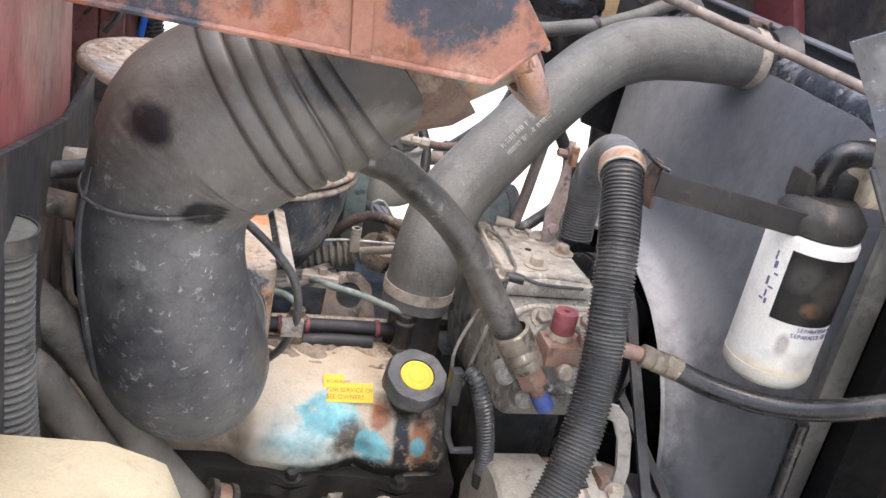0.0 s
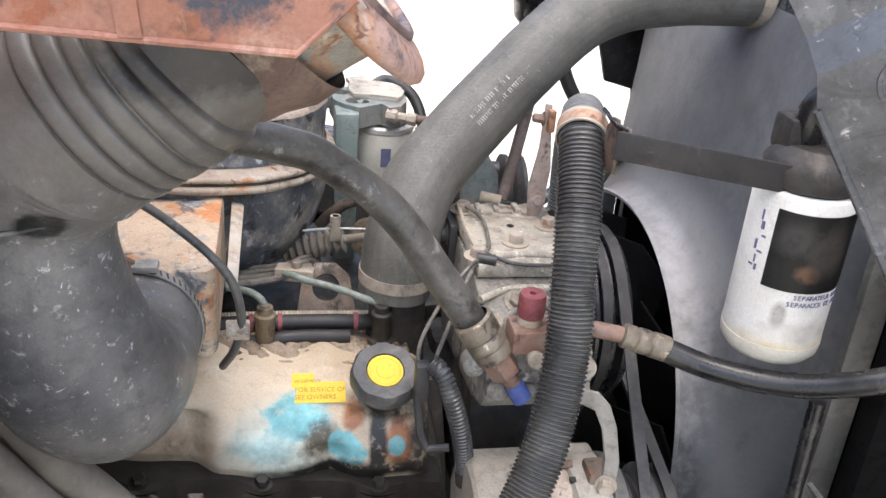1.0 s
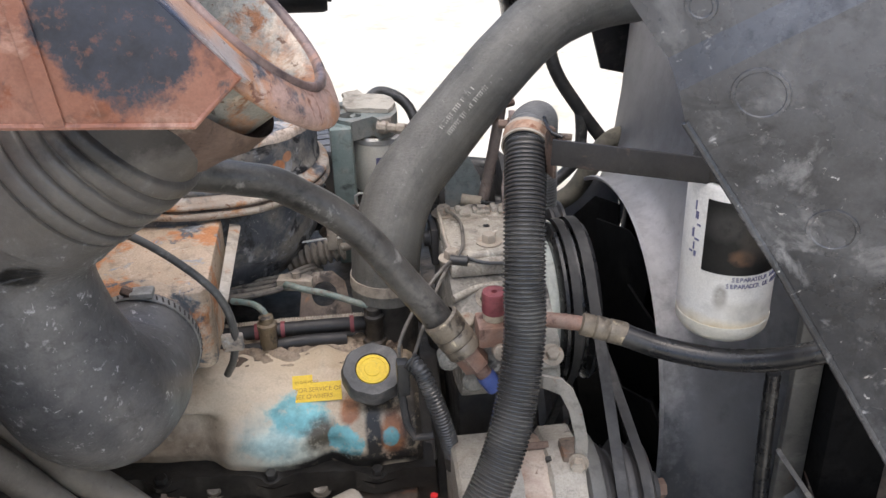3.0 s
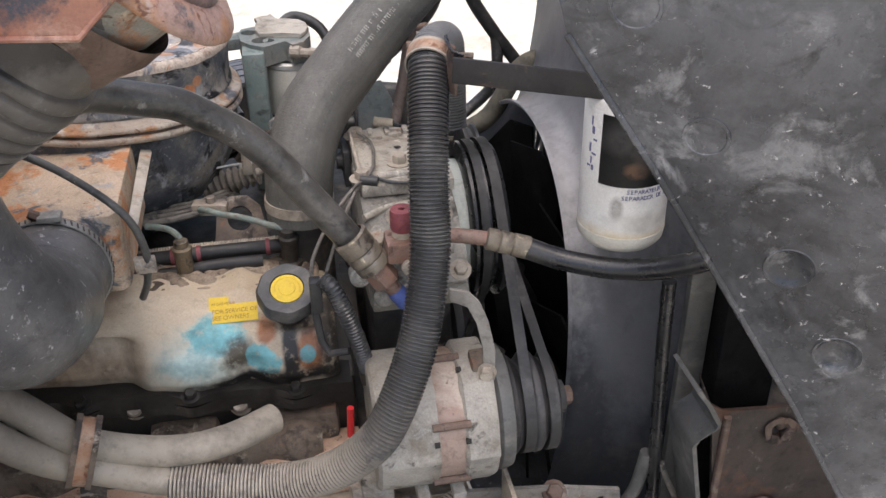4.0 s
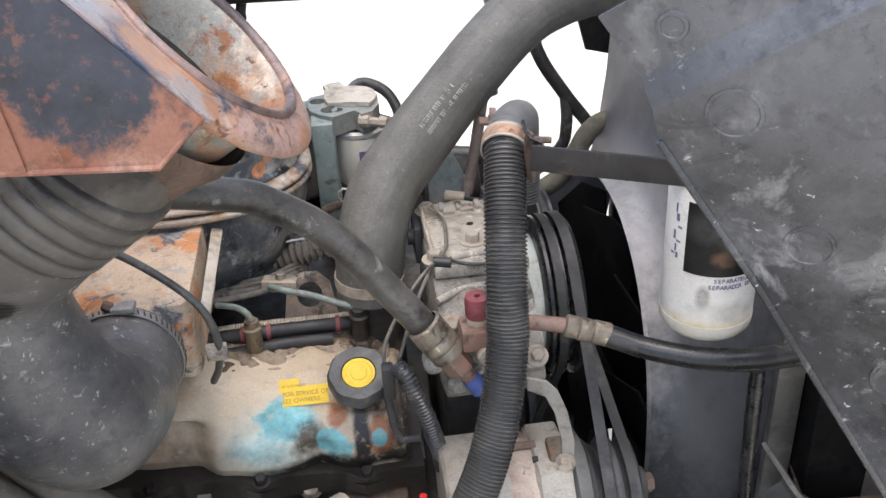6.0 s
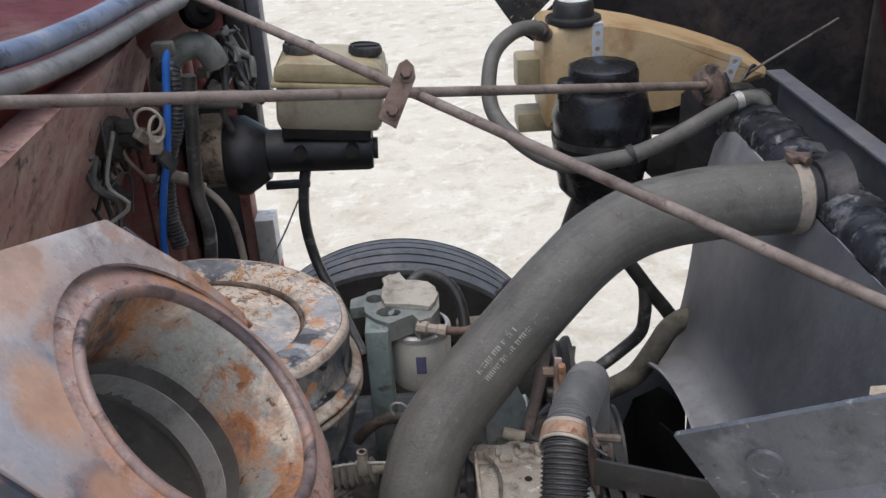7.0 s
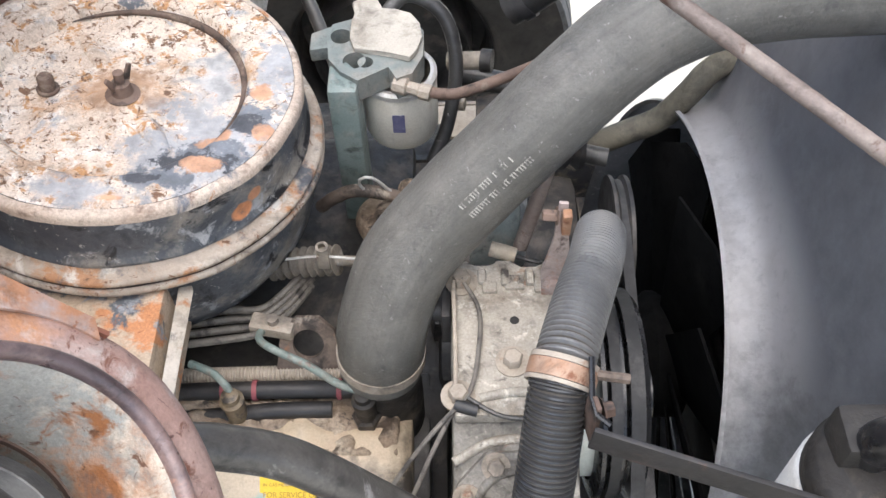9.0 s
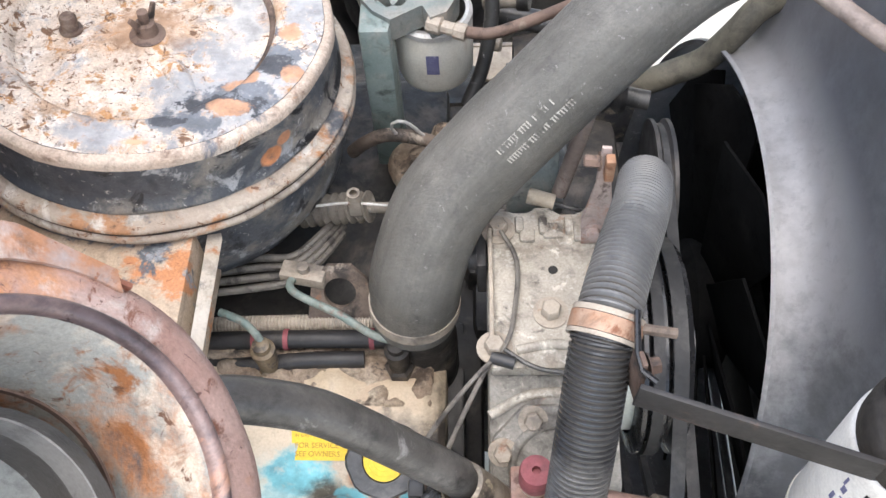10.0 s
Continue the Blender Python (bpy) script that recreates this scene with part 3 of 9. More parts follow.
lid_paint = blotted("cream_lid_flaked_to_blue_and_rust", lid_coat, [
    ((0.165, 1.128, 1.28), (0.078, 0.066, 0.1), LID_GREY, 0.25, 2.6),
    ((0.193, 1.167, 1.28), (0.024, 0.034, 0.1), LID_BLUE, 0.08, 2.4),
    ((0.165, 1.118, 1.28), (0.040, 0.022, 0.1), LID_BLUE, 0.08, 2.6),
    ((0.111, 1.082, 1.28), (0.040, 0.018, 0.1), LID_BLUE, 0.10, 2.6),
    ((0.150, 1.105, 1.28), (0.030, 0.016, 0.1), LID_DARK, 0.06, 2.8),
    ((0.195, 1.150, 1.28), (0.014, 0.020, 0.1), LID_DARK, 0.06, 2.6),
    ((0.105, 1.078, 1.28), (0.016, 0.008, 0.1), LID_DARK, 0.06, 2.4),
    ((0.060, 1.058, 1.28), (0.050, 0.018, 0.1), LID_GREY, 0.25, 2.2),
    ((0.215, 1.230, 1.28), (0.022, 0.050, 0.1), LID_GREY, 0.15, 2.4),
    ((-0.080, 1.110, 1.28), (0.040, 0.030, 0.1), LID_GREY, 0.3, 2.4),
    ((0.040, 1.360, 1.28), (0.060, 0.022, 0.1), LID_BLUE, 0.10, 2.4),
    ((0.166, 1.138, 1.28), (0.018, 0.009, 0.1), LID_ORANGE, 0.12, 1.4),
    ((0.158, 1.098, 1.28), (0.018, 0.012, 0.1), LID_ORANGE, 0.12, 1.6),
    ((0.210, 1.140, 1.28), (0.011, 0.011, 0.1), LID_ORANGE, 0.12, 1.4),
    ((0.203, 1.196, 1.28), (0.012, 0.013, 0.1), LID_ORANGE, 0.12, 1.5),
    ((0.085, 1.052, 1.28), (0.014, 0.006, 0.1), LID_ORANGE, 0.12, 1.4),
    ((0.063, 1.207, 1.276), (0.030, 0.026, 0.1), (0.42, 0.27, 0.17), 0.45, 2.2),
    ((0.150, 1.225, 1.276), (0.020, 0.036, 0.1), (0.44, 0.44, 0.43), 0.35, 2.4),
])
lid_dust = lid_paint
liner_scuffed_sheen = blotted("black_liner_scuffed_pale_above", shield_plastic, [
    # bluish sky sheen painted onto the liner's upper part
    ((0.590, 0.520, 1.560), (0.13, 0.10, 0.07), (0.135, 0.138, 0.148), 0.6, 1.1),
], 1.0)
filter_dirty = blotted("white_filter_paint_stained_low_down", filter_white, [
    ((0.650, 0.725, 1.150), (0.08, 0.08, 0.026), (0.62, 0.50, 0.30), 0.35, 0.5),
    ((0.640, 0.725, 1.205), (0.006, 0.03, 0.014), (0.34, 0.32, 0.29), 0.3, 0.6),
    ((0.665, 0.722, 1.188), (0.030, 0.03, 0.012), (0.56, 0.54, 0.49), 0.4, 0.8),
], 0.6)
label_worn = blotted("black_label_worn_with_rust", label_black, [
    ((0.655, 0.722, 1.252), (0.012, 0.02, 0.009), (0.20, 0.115, 0.07), 0.3, 0.9),
    ((0.640, 0.725, 1.285), (0.020, 0.03, 0.016), (0.085, 0.082, 0.078), 0.4, 1.2),
    ((0.670, 0.722, 1.275), (0.020, 0.03, 0.022), (0.10, 0.09, 0.08), 0.4, 1.4),
])
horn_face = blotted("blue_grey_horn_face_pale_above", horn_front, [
    # first blot paints the sky's white sheen on the plate's upper part
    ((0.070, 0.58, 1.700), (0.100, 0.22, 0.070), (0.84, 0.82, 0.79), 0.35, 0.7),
    ((0.150, 0.56, 1.610), (0.040, 0.05, 0.030), (0.37, 0.36, 0.375), 0.35, 1.0),
    ((0.180, 0.54, 1.560), (0.020, 0.03, 0.022), (0.10, 0.115, 0.16), 0.25, 1.2),
    ((0.152, 0.578, 1.603), (0.030, 0.024, 0.030), (0.50, 0.31, 0.215), 0.35, 1.0),
    ((0.188, 0.546, 1.556), (0.020, 0.018, 0.026), (0.48, 0.29, 0.20), 0.35, 1.1),
    ((0.118, 0.640, 1.642), (0.020, 0.040, 0.020), (0.48, 0.32, 0.24), 0.35, 1.1),
    ((0.128, 0.545, 1.635), (0.007, 0.010, 0.008), (0.20, 0.23, 0.32), 0.4, 0.9),
    ((0.100, 0.700, 1.665), (0.016, 0.040, 0.014), (0.20, 0.22, 0.29), 0.3, 0.9),
], 0.5)
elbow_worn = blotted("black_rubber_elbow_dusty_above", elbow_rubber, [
    # browner towards the top, two near-black spots, a dark patch at the upper end
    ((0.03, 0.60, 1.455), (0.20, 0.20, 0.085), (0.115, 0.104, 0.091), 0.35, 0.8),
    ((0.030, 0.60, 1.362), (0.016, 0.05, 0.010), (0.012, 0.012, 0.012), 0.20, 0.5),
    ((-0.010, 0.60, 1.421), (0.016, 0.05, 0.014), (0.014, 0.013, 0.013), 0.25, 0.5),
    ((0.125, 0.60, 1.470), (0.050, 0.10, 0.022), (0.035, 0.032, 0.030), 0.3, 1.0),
], 0.6)


def streaked(name, ground_coat, across=26.0, along=7.0, depth=0.17):
    """A rubber worn in streaks that run lengthwise, by the tube's own coordinates."""
    m = ground_coat.copy()
    m.name = name
    nt = m.node_tree
    b = nt.nodes["Principled BSDF"]
    old = b.inputs["Base Color"].links[0].from_socket
    sc = nt.nodes.new("ShaderNodeVectorMath"); sc.operation = "MULTIPLY"
    nt.links.new(nt.nodes.new("ShaderNodeTexCoord").outputs["UV"], sc.inputs[0])
    sc.inputs[1].default_value = (along, across, 1)
    n = nt.nodes.new("ShaderNodeTexNoise")
    n.inputs["Scale"].default_value, n.inputs["Detail"].default_value, n.inputs["Roughness"].default_value = 1.0, 6.0, 0.65
    nt.links.new(sc.outputs[0], n.inputs["Vector"])
    r = nt.nodes.new("ShaderNodeMapRange")
    r.inputs["From Min"].default_value, r.inputs["From Max"].default_value = 0.32, 0.68
    r.inputs["To Min"].default_value, r.inputs["To Max"].default_value = 1 - depth, 1 + depth
    nt.links.new(n.outputs["Fac"], r.inputs["Value"])
    mul = nt.nodes.new("ShaderNodeVectorMath"); mul.operation = "SCALE"
    nt.links.new(old, mul.inputs[0])
    nt.links.new(r.outputs["Result"], mul.inputs["Scale"])
    nt.links.new(mul.outputs[0], b.inputs["Base Color"])
    return m


hose_streaked = streaked("grey_rubber_worn_in_streaks", hose_grey)
lid_edge = material("rust_brown_worn_lid_edge", (0.46, 0.365, 0.29), (0.58, 0.49, 0.40), 20, [((0.22, 0.15, 0.11), 26, 0.60, 0.05), ((0.15, 0.16, 0.18), 12, 0.60, 0.04), ((0.56, 0.48, 0.39), 40, 0.62, 0.04), ((0.46, 0.22, 0.10), 30, 0.64, 0.03)], (0.5, 0.8), bump=0.8, grit=0.22)
pan_side = blotted("worn_blue_black_lid_side", pan_paint, [
    ((0.190, 1.080, 1.236), (0.012, 0.012, 0.010), (0.52, 0.22, 0.10), 0.12, 0.6),
    ((0.202, 1.093, 1.246), (0.008, 0.008, 0.007), (0.50, 0.24, 0.13), 0.12, 0.6),
    ((0.02, 1.03, 1.214), (0.20, 0.06, 0.010), (0.30, 0.29, 0.275), 0.4, 1.0),
])
rust_dark_shade = material("dark_crushed_rust_and_groove_shade", (0.085, 0.055, 0.04), (0.15, 0.105, 0.08), 24, [((0.22, 0.17, 0.13), 40, 0.62, 0.05), ((0.03, 0.023, 0.02), 26, 0.56, 0.05)], (0.6, 0.85), bump=0.6)
rail_dust = material("dust_layer_on_rail", (0.36, 0.31, 0.245), (0.46, 0.40, 0.32), 12, [((0.11, 0.10, 0.10), 10, 0.63, 0.05), ((0.22, 0.185, 0.145), 30, 0.61, 0.05)], (0.7, 0.9), bump=0.5, grime=0.25)
dark_steel = material("dark_grey_steel_strap", (0.07, 0.07, 0.066), (0.12, 0.117, 0.108), 12, [((0.20, 0.19, 0.17), 10, 0.60, 0.07), ((0.13, 0.075, 0.05), 30, 0.66, 0.04)], (0.4, 0.6), bump=0.2)
# dark groove floors: grime plus the shade between ribs put into the colour
groove_grime_shade = material("grime_and_painted_shade_in_conduit_grooves", (0.05, 0.045, 0.038), (0.085, 0.075, 0.062), 30, [((0.16, 0.14, 0.115), 14, 0.62, 0.06)], (0.7, 0.9), bump=0.1)
ridge_purple = material("dull_purple_rolled_bead", (0.25, 0.165, 0.145), (0.34, 0.24, 0.205), 14, [((0.09, 0.066, 0.066), 7, 0.56, 0.07), ((0.42, 0.23, 0.15), 16, 0.60, 0.05), ((0.06, 0.045, 0.045), 30, 0.63, 0.05)], (0.24, 0.42), bump=0.4)
teal_cast = material("teal_grey_cast_bracket", (0.16, 0.215, 0.205), (0.25, 0.29, 0.265), 14, [((0.36, 0.34, 0.30), 13, 0.58, 0.08), ((0.07, 0.08, 0.075), 22, 0.63, 0.05)], (0.5, 0.75), bump=0.4)
shroud_box = material("dark_blue_grey_shroud_box", (0.105, 0.110, 0.122), (0.150, 0.155, 0.166), 4, [((0.20, 0.202, 0.21), 5, 0.60, 0.10), ((0.075, 0.079, 0.088), 3.5, 0.58, 0.10), ((0.30, 0.298, 0.30), 55, 0.635, 0.03), ((0.33, 0.325, 0.32), 130, 0.65, 0.02)], (0.30, 0.5), bump=0.3, grime=0.25)
shroud_dust_sheen = blotted("dark_shroud_with_dust_on_its_barrel", shroud_box, [
    # pale blots mix dust with painted sheen; the dark low blot paints shade
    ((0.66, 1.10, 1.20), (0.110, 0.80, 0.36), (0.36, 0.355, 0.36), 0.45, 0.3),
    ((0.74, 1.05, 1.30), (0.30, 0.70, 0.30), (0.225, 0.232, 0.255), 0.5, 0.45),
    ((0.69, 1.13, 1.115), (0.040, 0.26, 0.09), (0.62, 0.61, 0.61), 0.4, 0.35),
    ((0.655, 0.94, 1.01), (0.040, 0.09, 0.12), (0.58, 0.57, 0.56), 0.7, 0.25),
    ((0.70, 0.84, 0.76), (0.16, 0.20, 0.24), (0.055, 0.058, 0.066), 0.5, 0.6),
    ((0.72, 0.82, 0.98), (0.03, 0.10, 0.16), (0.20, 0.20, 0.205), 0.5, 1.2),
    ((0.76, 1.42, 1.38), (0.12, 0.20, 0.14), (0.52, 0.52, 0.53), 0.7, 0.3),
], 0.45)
cover_paint = blotted("cream_teal_worn_paint", engine_base, BLOTS)
NAVY = (0.035, 0.040, 0.055)
horn_base = material("rust_red_sheet_steel", (0.26, 0.105, 0.065), (0.34, 0.16, 0.11), 12, [((0.26, 0.085, 0.04), 40, 0.60, 0.05), ((0.46, 0.27, 0.20), 16, 0.62, 0.05), ((0.10, 0.07, 0.065), 24, 0.65, 0.03)], (0.34, 0.58), bump=0.35)
horn_paint = blotted("rust_red_horn_with_old_navy_paint", horn_base, [
    ((-0.005, 0.516, 1.640), (0.098, 0.40, 0.126), NAVY, 0.07, 0.55),
    ((0.152, 0.516, 1.592), (0.052, 0.40, 0.084), NAVY, 0.07, 0.55),
    ((-0.16, 0.516, 1.640), (0.10, 0.40, 0.120), NAVY, 0.1, 0.6),
    ((0.064, 0.516, 1.539), (0.008, 0.30, 0.007), (0.40, 0.17, 0.09), 0.2, 0.4),
])


# ---- mesh helpers ----
def part(name, bm, mat, parent=None, label="", smooth=38.0):
    """Links a bmesh as one mesh object, under a thing or a part."""
    bmesh.ops.recalc_face_normals(bm, faces=bm.faces)
    me = bpy.data.meshes.new(name)
    bm.to_mesh(me)
    bm.free()
    me.materials.append(mat)
    if smooth:
        me.shade_smooth()
        me.set_sharp_from_angle(angle=radians(smooth))
    ob = new(name, me)
    if parent:
        ob.parent = parent
        if not parent.data:
            ob.matrix_parent_inverse = Matrix.Translation(-parent.location)
    if label:
        ob["label"] = label
    return ob


def thing(name, at, label, category, group="", kind=""):
    """An empty at the base of a thing, which holds its parts; these are given in world places."""
    ob = new(name)
    ob.location = at
    ob.empty_display_size = 0.02
    return tagged(ob, label, category, group, kind)


def spline(points, steps=8):
    """A smooth line through the points."""
    p = [Vector(q) for q in points]
    p = [2 * p[0] - p[1], *p, 2 * p[-1] - p[-2]]
    out = []
    for i in range(1, len(p) - 2):
        a, b, c, d = p[i - 1:i + 3]
        for k in range(steps):
            t = k / steps
            out.append(0.5 * (2 * b + (c - a) * t + (2 * a - 5 * b + 4 * c - d) * t * t + (3 * b - a - 3 * c + d) * t ** 3))
    return out + [p[-2]]


def resample(line, gap):
    """The line cut into even steps of about gap metres."""
    lens = [0.0]
    for a, b in zip(line, line[1:]):
        lens.append(lens[-1] + (b - a).length)
    n = max(2, round(lens[-1] / gap))
    out, j = [], 0
    for k in range(n + 1):
        s = lens[-1] * k / n
        while j < len(lens) - 2 and lens[j + 1] < s:
            j += 1
        f = (s - lens[j]) / max(1e-9, lens[j + 1] - lens[j])
        out.append(line[j].lerp(line[j + 1], f))
    return out


def sweep(bm, line, radius, sides=14, caps=True, squash=1.0):
    """A tube along a line; radius is a number or a function of (share of the way, index)."""
    n = len(line)
    tang = [(line[min(i + 1, n - 1)] - line[max(i - 1, 0)]).normalized() for i in range(n)]
    up = tang[0].orthogonal().normalized()
    rings = []
    for i in range(n):
        up = (up - tang[i] * up.dot(tang[i])).normalized()
        side = tang[i].cross(up)
        r = radius(i / (n - 1), i) if callable(radius) else radius
        rings.append([bm.verts.new(line[i] + (up * math.cos(a) + side * math.sin(a) * squash) * r) for a in (2 * math.pi * k / sides for k in range(sides))])
    for a, b in zip(rings, rings[1:]):
        for k in range(sides):
            bm.faces.new((a[k], a[(k + 1) % sides], b[(k + 1) % sides], b[k]))
    if caps:
        bm.faces.new(rings[0][::-1])
        bm.faces.new(rings[-1])
    return bm


def tube(points, radius, sides=14, gap=0.008, wobble=0.0):
    line = resample(spline(points), gap)
    r0 = radius if not callable(radius) else None
    if wobble and r0:
        return sweep(bmesh.new(), line, lambda s, i: r0 * (1 + wobble * noise.noise(line[i] * 60)), sides)
    return sweep(bmesh.new(), line, radius, sides)


def tube_coords(ob, sides, gap):
    """Lengthwise and round-the-tube coordinates for a swept tube."""
    uv = ob.data.uv_layers.new(name="tube").data
    for f in ob.data.polygons:
        ks = [v % sides for v in f.vertices]
        wrap = max(ks) - min(ks) > sides // 2
        for li, v in zip(f.loop_indices, f.vertices):
            k = v % sides
            uv[li].uv = ((v // sides) * gap, (k + sides if wrap and k == 0 else k) / sides)
    return ob


def corrugated(points, radius, pitch=0.006, depth=0.0022, sides=18):
    """Convoluted tubing: ribs with narrow grooves between them."""
    line = resample(spline(points, 12), pitch / 4)
    prof = (1.0, 1.0, 1.0 - depth / radius, 1.0 - depth / radius)
    return sweep(bmesh.new(), line, lambda s, i: radius * prof[i % 4], sides)


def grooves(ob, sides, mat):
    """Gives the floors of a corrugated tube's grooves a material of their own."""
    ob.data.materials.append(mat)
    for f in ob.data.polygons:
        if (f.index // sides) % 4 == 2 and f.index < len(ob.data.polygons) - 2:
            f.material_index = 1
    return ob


def box(bm, lo, hi, bevel=0.0, m=None):
    """A box from corner to corner with rounded edges."""
    lo, hi = Vector(lo), Vector(hi)
    made = bmesh.ops.create_cube(bm, size=1.0)["verts"]
    for v in made:
        v.co = Vector([lo[k] + (v.co[k] + 0.5) * (hi[k] - lo[k]) for k in range(3)])
    if bevel:
        edges = {e for v in made for e in v.link_edges}
        out = bmesh.ops.bevel(bm, geom=list(edges), offset=bevel, segments=2, profile=0.6, affect="EDGES")
        made = list({v for f in out["faces"] for v in f.verts} | {v for v in made if v.is_valid})
    if m:
        bmesh.ops.transform(bm, matrix=m, verts=[v for v in made if v.is_valid])
    return bm


def prism(bm, outline, depth, m, bevel=0.0, holes=()):
    """A plate: an outline in the local xy, thick along local z, with round holes (x, y, r) cut through, laid by m."""
    if holes:
        return holed_plate(bm, outline, depth, m, holes)
    a = [bm.verts.new((x, y, 0)) for x, y in outline]
    b = [bm.verts.new((x, y, depth)) for x, y in outline]
    faces = [bm.faces.new(a[::-1]), bm.faces.new(b)]
    for i in range(len(a)):
        faces.append(bm.faces.new((a[i], a[(i + 1) % len(a)], b[(i + 1) % len(a)], b[i])))
    verts = a + b
    if bevel:
        out = bmesh.ops.bevel(bm, geom=list({e for f in faces for e in f.edges}), offset=bevel, segments=2, profile=0.6, affect="EDGES")
        verts = list({v for f in out["faces"] for v in f.verts} | {v for v in verts if v.is_valid})
    bmesh.ops.transform(bm, matrix=m, verts=[v for v in verts if v.is_valid])
    return bm


def holed_plate(bm, outline, depth, m, holes, sides=20):
    """A plate with round holes right through it, filled between the rims."""
    loops = [[(x, y) for x, y in outline]]
    for x, y, r in holes:
        loops.append([(x + r * math.cos(2 * math.pi * k / sides), y + r * math.sin(2 * math.pi * k / sides)) for k in range(sides)])
    for z in (0.0, depth):
        edges = []
        for loop in loops:
            vs = [bm.verts.new(m @ Vector((x, y, z))) for x, y in loop]
            edges += [bm.edges.new((vs[i], vs[(i + 1) % len(vs)])) for i in range(len(vs))]
        bmesh.ops.triangle_fill(bm, edges=edges, use_beauty=True)
    for loop in loops:
        n = len(loop)
        lo = [bm.verts.new(m @ Vector((x, y, 0))) for x, y in loop]
        hi = [bm.verts.new(m @ Vector((x, y, depth))) for x, y in loop]
        for i in range(n):
            bm.faces.new((lo[i], lo[(i + 1) % n], hi[(i + 1) % n], hi[i]))
    bmesh.ops.remove_doubles(bm, verts=bm.verts, dist=1e-6)
    return bm


def lathe(bm, profile, m=Matrix(), sides=32, closed=False):
    """A turned shape: (radius, height) pairs about the local z axis, laid by m."""
    rings = []
    for r, z in profile:
        if r < 1e-6:
            rings.append([bm.verts.new(m @ Vector((0, 0, z)))] * sides)
        else:
            rings.append([bm.verts.new(m @ Vector((r * math.cos(2 * math.pi * k / sides), r * math.sin(2 * math.pi * k / sides), z))) for k in range(sides)])
    pairs = list(zip(rings, rings[1:])) + ([(rings[-1], rings[0])] if closed else [])
    for a, b in pairs:
        for k in range(sides):
            f = []
            for v in (a[k], a[(k + 1) % sides], b[(k + 1) % sides], b[k]):
                if v not in f:
                    f.append(v)
            if len(f) > 2:
                bm.faces.new(f)
    return bm


def axis(at, along, roll=0.0):
    """A pose whose local z runs along a direction."""
    return Matrix.Translation(at) @ Vector(along).to_track_quat("Z", "Y").to_matrix().to_4x4() @ pose(0, 0, 0, 0, 0, roll)


def plane_pose(at, xdir, zdir):
    """A pose with local x and z near the given directions."""
    z = Vector(zdir).normalized()
    x = (Vector(xdir) - z * Vector(xdir).dot(z)).normalized()
    y = z.cross(x)
    m = Matrix((x, y, z)).transposed().to_4x4()
    return Matrix.Translation(at) @ m


def hexbolt(bm, at, along, r=0.009, h=0.008, washer=1.5, roll=0.0):
    """A hexagon head on a washer."""
    m = axis(at, along, roll)
    lathe(bm, [(0, 0), (r * washer, 0), (r * washer, r * 0.2), (0, r * 0.2)], m, 18)
    lathe(bm, [(r, r * 0.2), (r, r * 0.2 + h * 0.85), (r * 0.86, r * 0.2 + h), (0, r * 0.2 + h)], m, 6)
    return bm


def band(at, along, r, width, thick=0.0015, sides=32):
    """A hose clamp's band."""
    return lathe(bmesh.new(), [(r, -width / 2), (r + thick, -width / 2), (r + thick, width / 2), (r, width / 2)], axis(at, along), sides, closed=True)


def loop_band(at, long, side, half_long, half_side, width, thick, sides=28):
    """A strap closed round two hoses, one over the other; it runs in the plane of long and side."""
    u = Vector(long).normalized()
    w = (Vector(side) - u * Vector(side).dot(u)).normalized()
    d = u.cross(w)
    bm = bmesh.new()
    rings = []
    for off, grow in ((-0.5, 0.0), (-0.5, thick), (0.5, thick), (0.5, 0.0)):
        ring = []
        for k in range(sides):
            a = 2 * math.pi * k / sides
            ca, sa = math.cos(a), math.sin(a)
            straight = half_long - half_side
            ring.append(bm.verts.new(Vector(at) + u * (straight * (1 if sa > 0 else -1) * min(1, abs(sa) * 3) + (half_side + grow) * sa) + w * (half_side + grow) * ca + d * width * off))
        rings.append(ring)
    for a, b in zip(rings, rings[1:] + rings[:1]):
        for k in range(sides):
            bm.faces.new((a[k], a[(k + 1) % sides], b[(k + 1) % sides], b[k]))
    return bm


def text_mesh(body, size, m, mat, name, parent, depth=0.0003, align="LEFT"):
    """Letters as flat mesh, laid by m (local x along the line, z out of the surface)."""
    cu = bpy.data.curves.new(name, "FONT")
    cu.body, cu.size, cu.extrude, cu.align_x = body, size, depth, align
    tmp = bpy.data.objects.new(name, cu)
    me = bpy.data.meshes.new_from_object(tmp)
    bpy.data.objects.remove(tmp)
    me.transform(m)
    me.materials.clear()
    me.materials.append(mat)
    ob = new(name, me)
    ob.parent = parent
    if not parent.data:
        ob.matrix_parent_inverse = Matrix.Translation(-parent.location)
    return ob


X, Y, Z = Vector((1, 0, 0)), Vector((0, 1, 0)), Vector((0, 0, 1))

# ---- ground and cab: the setting ----
bm = bmesh.new()
bmesh.ops.create_grid(bm, x_segments=60, y_segments=60, size=300)
ground = tagged(part("ground", bm, ground_mat, None), "pale sandy concrete yard under the truck", "ground", kind="structure")


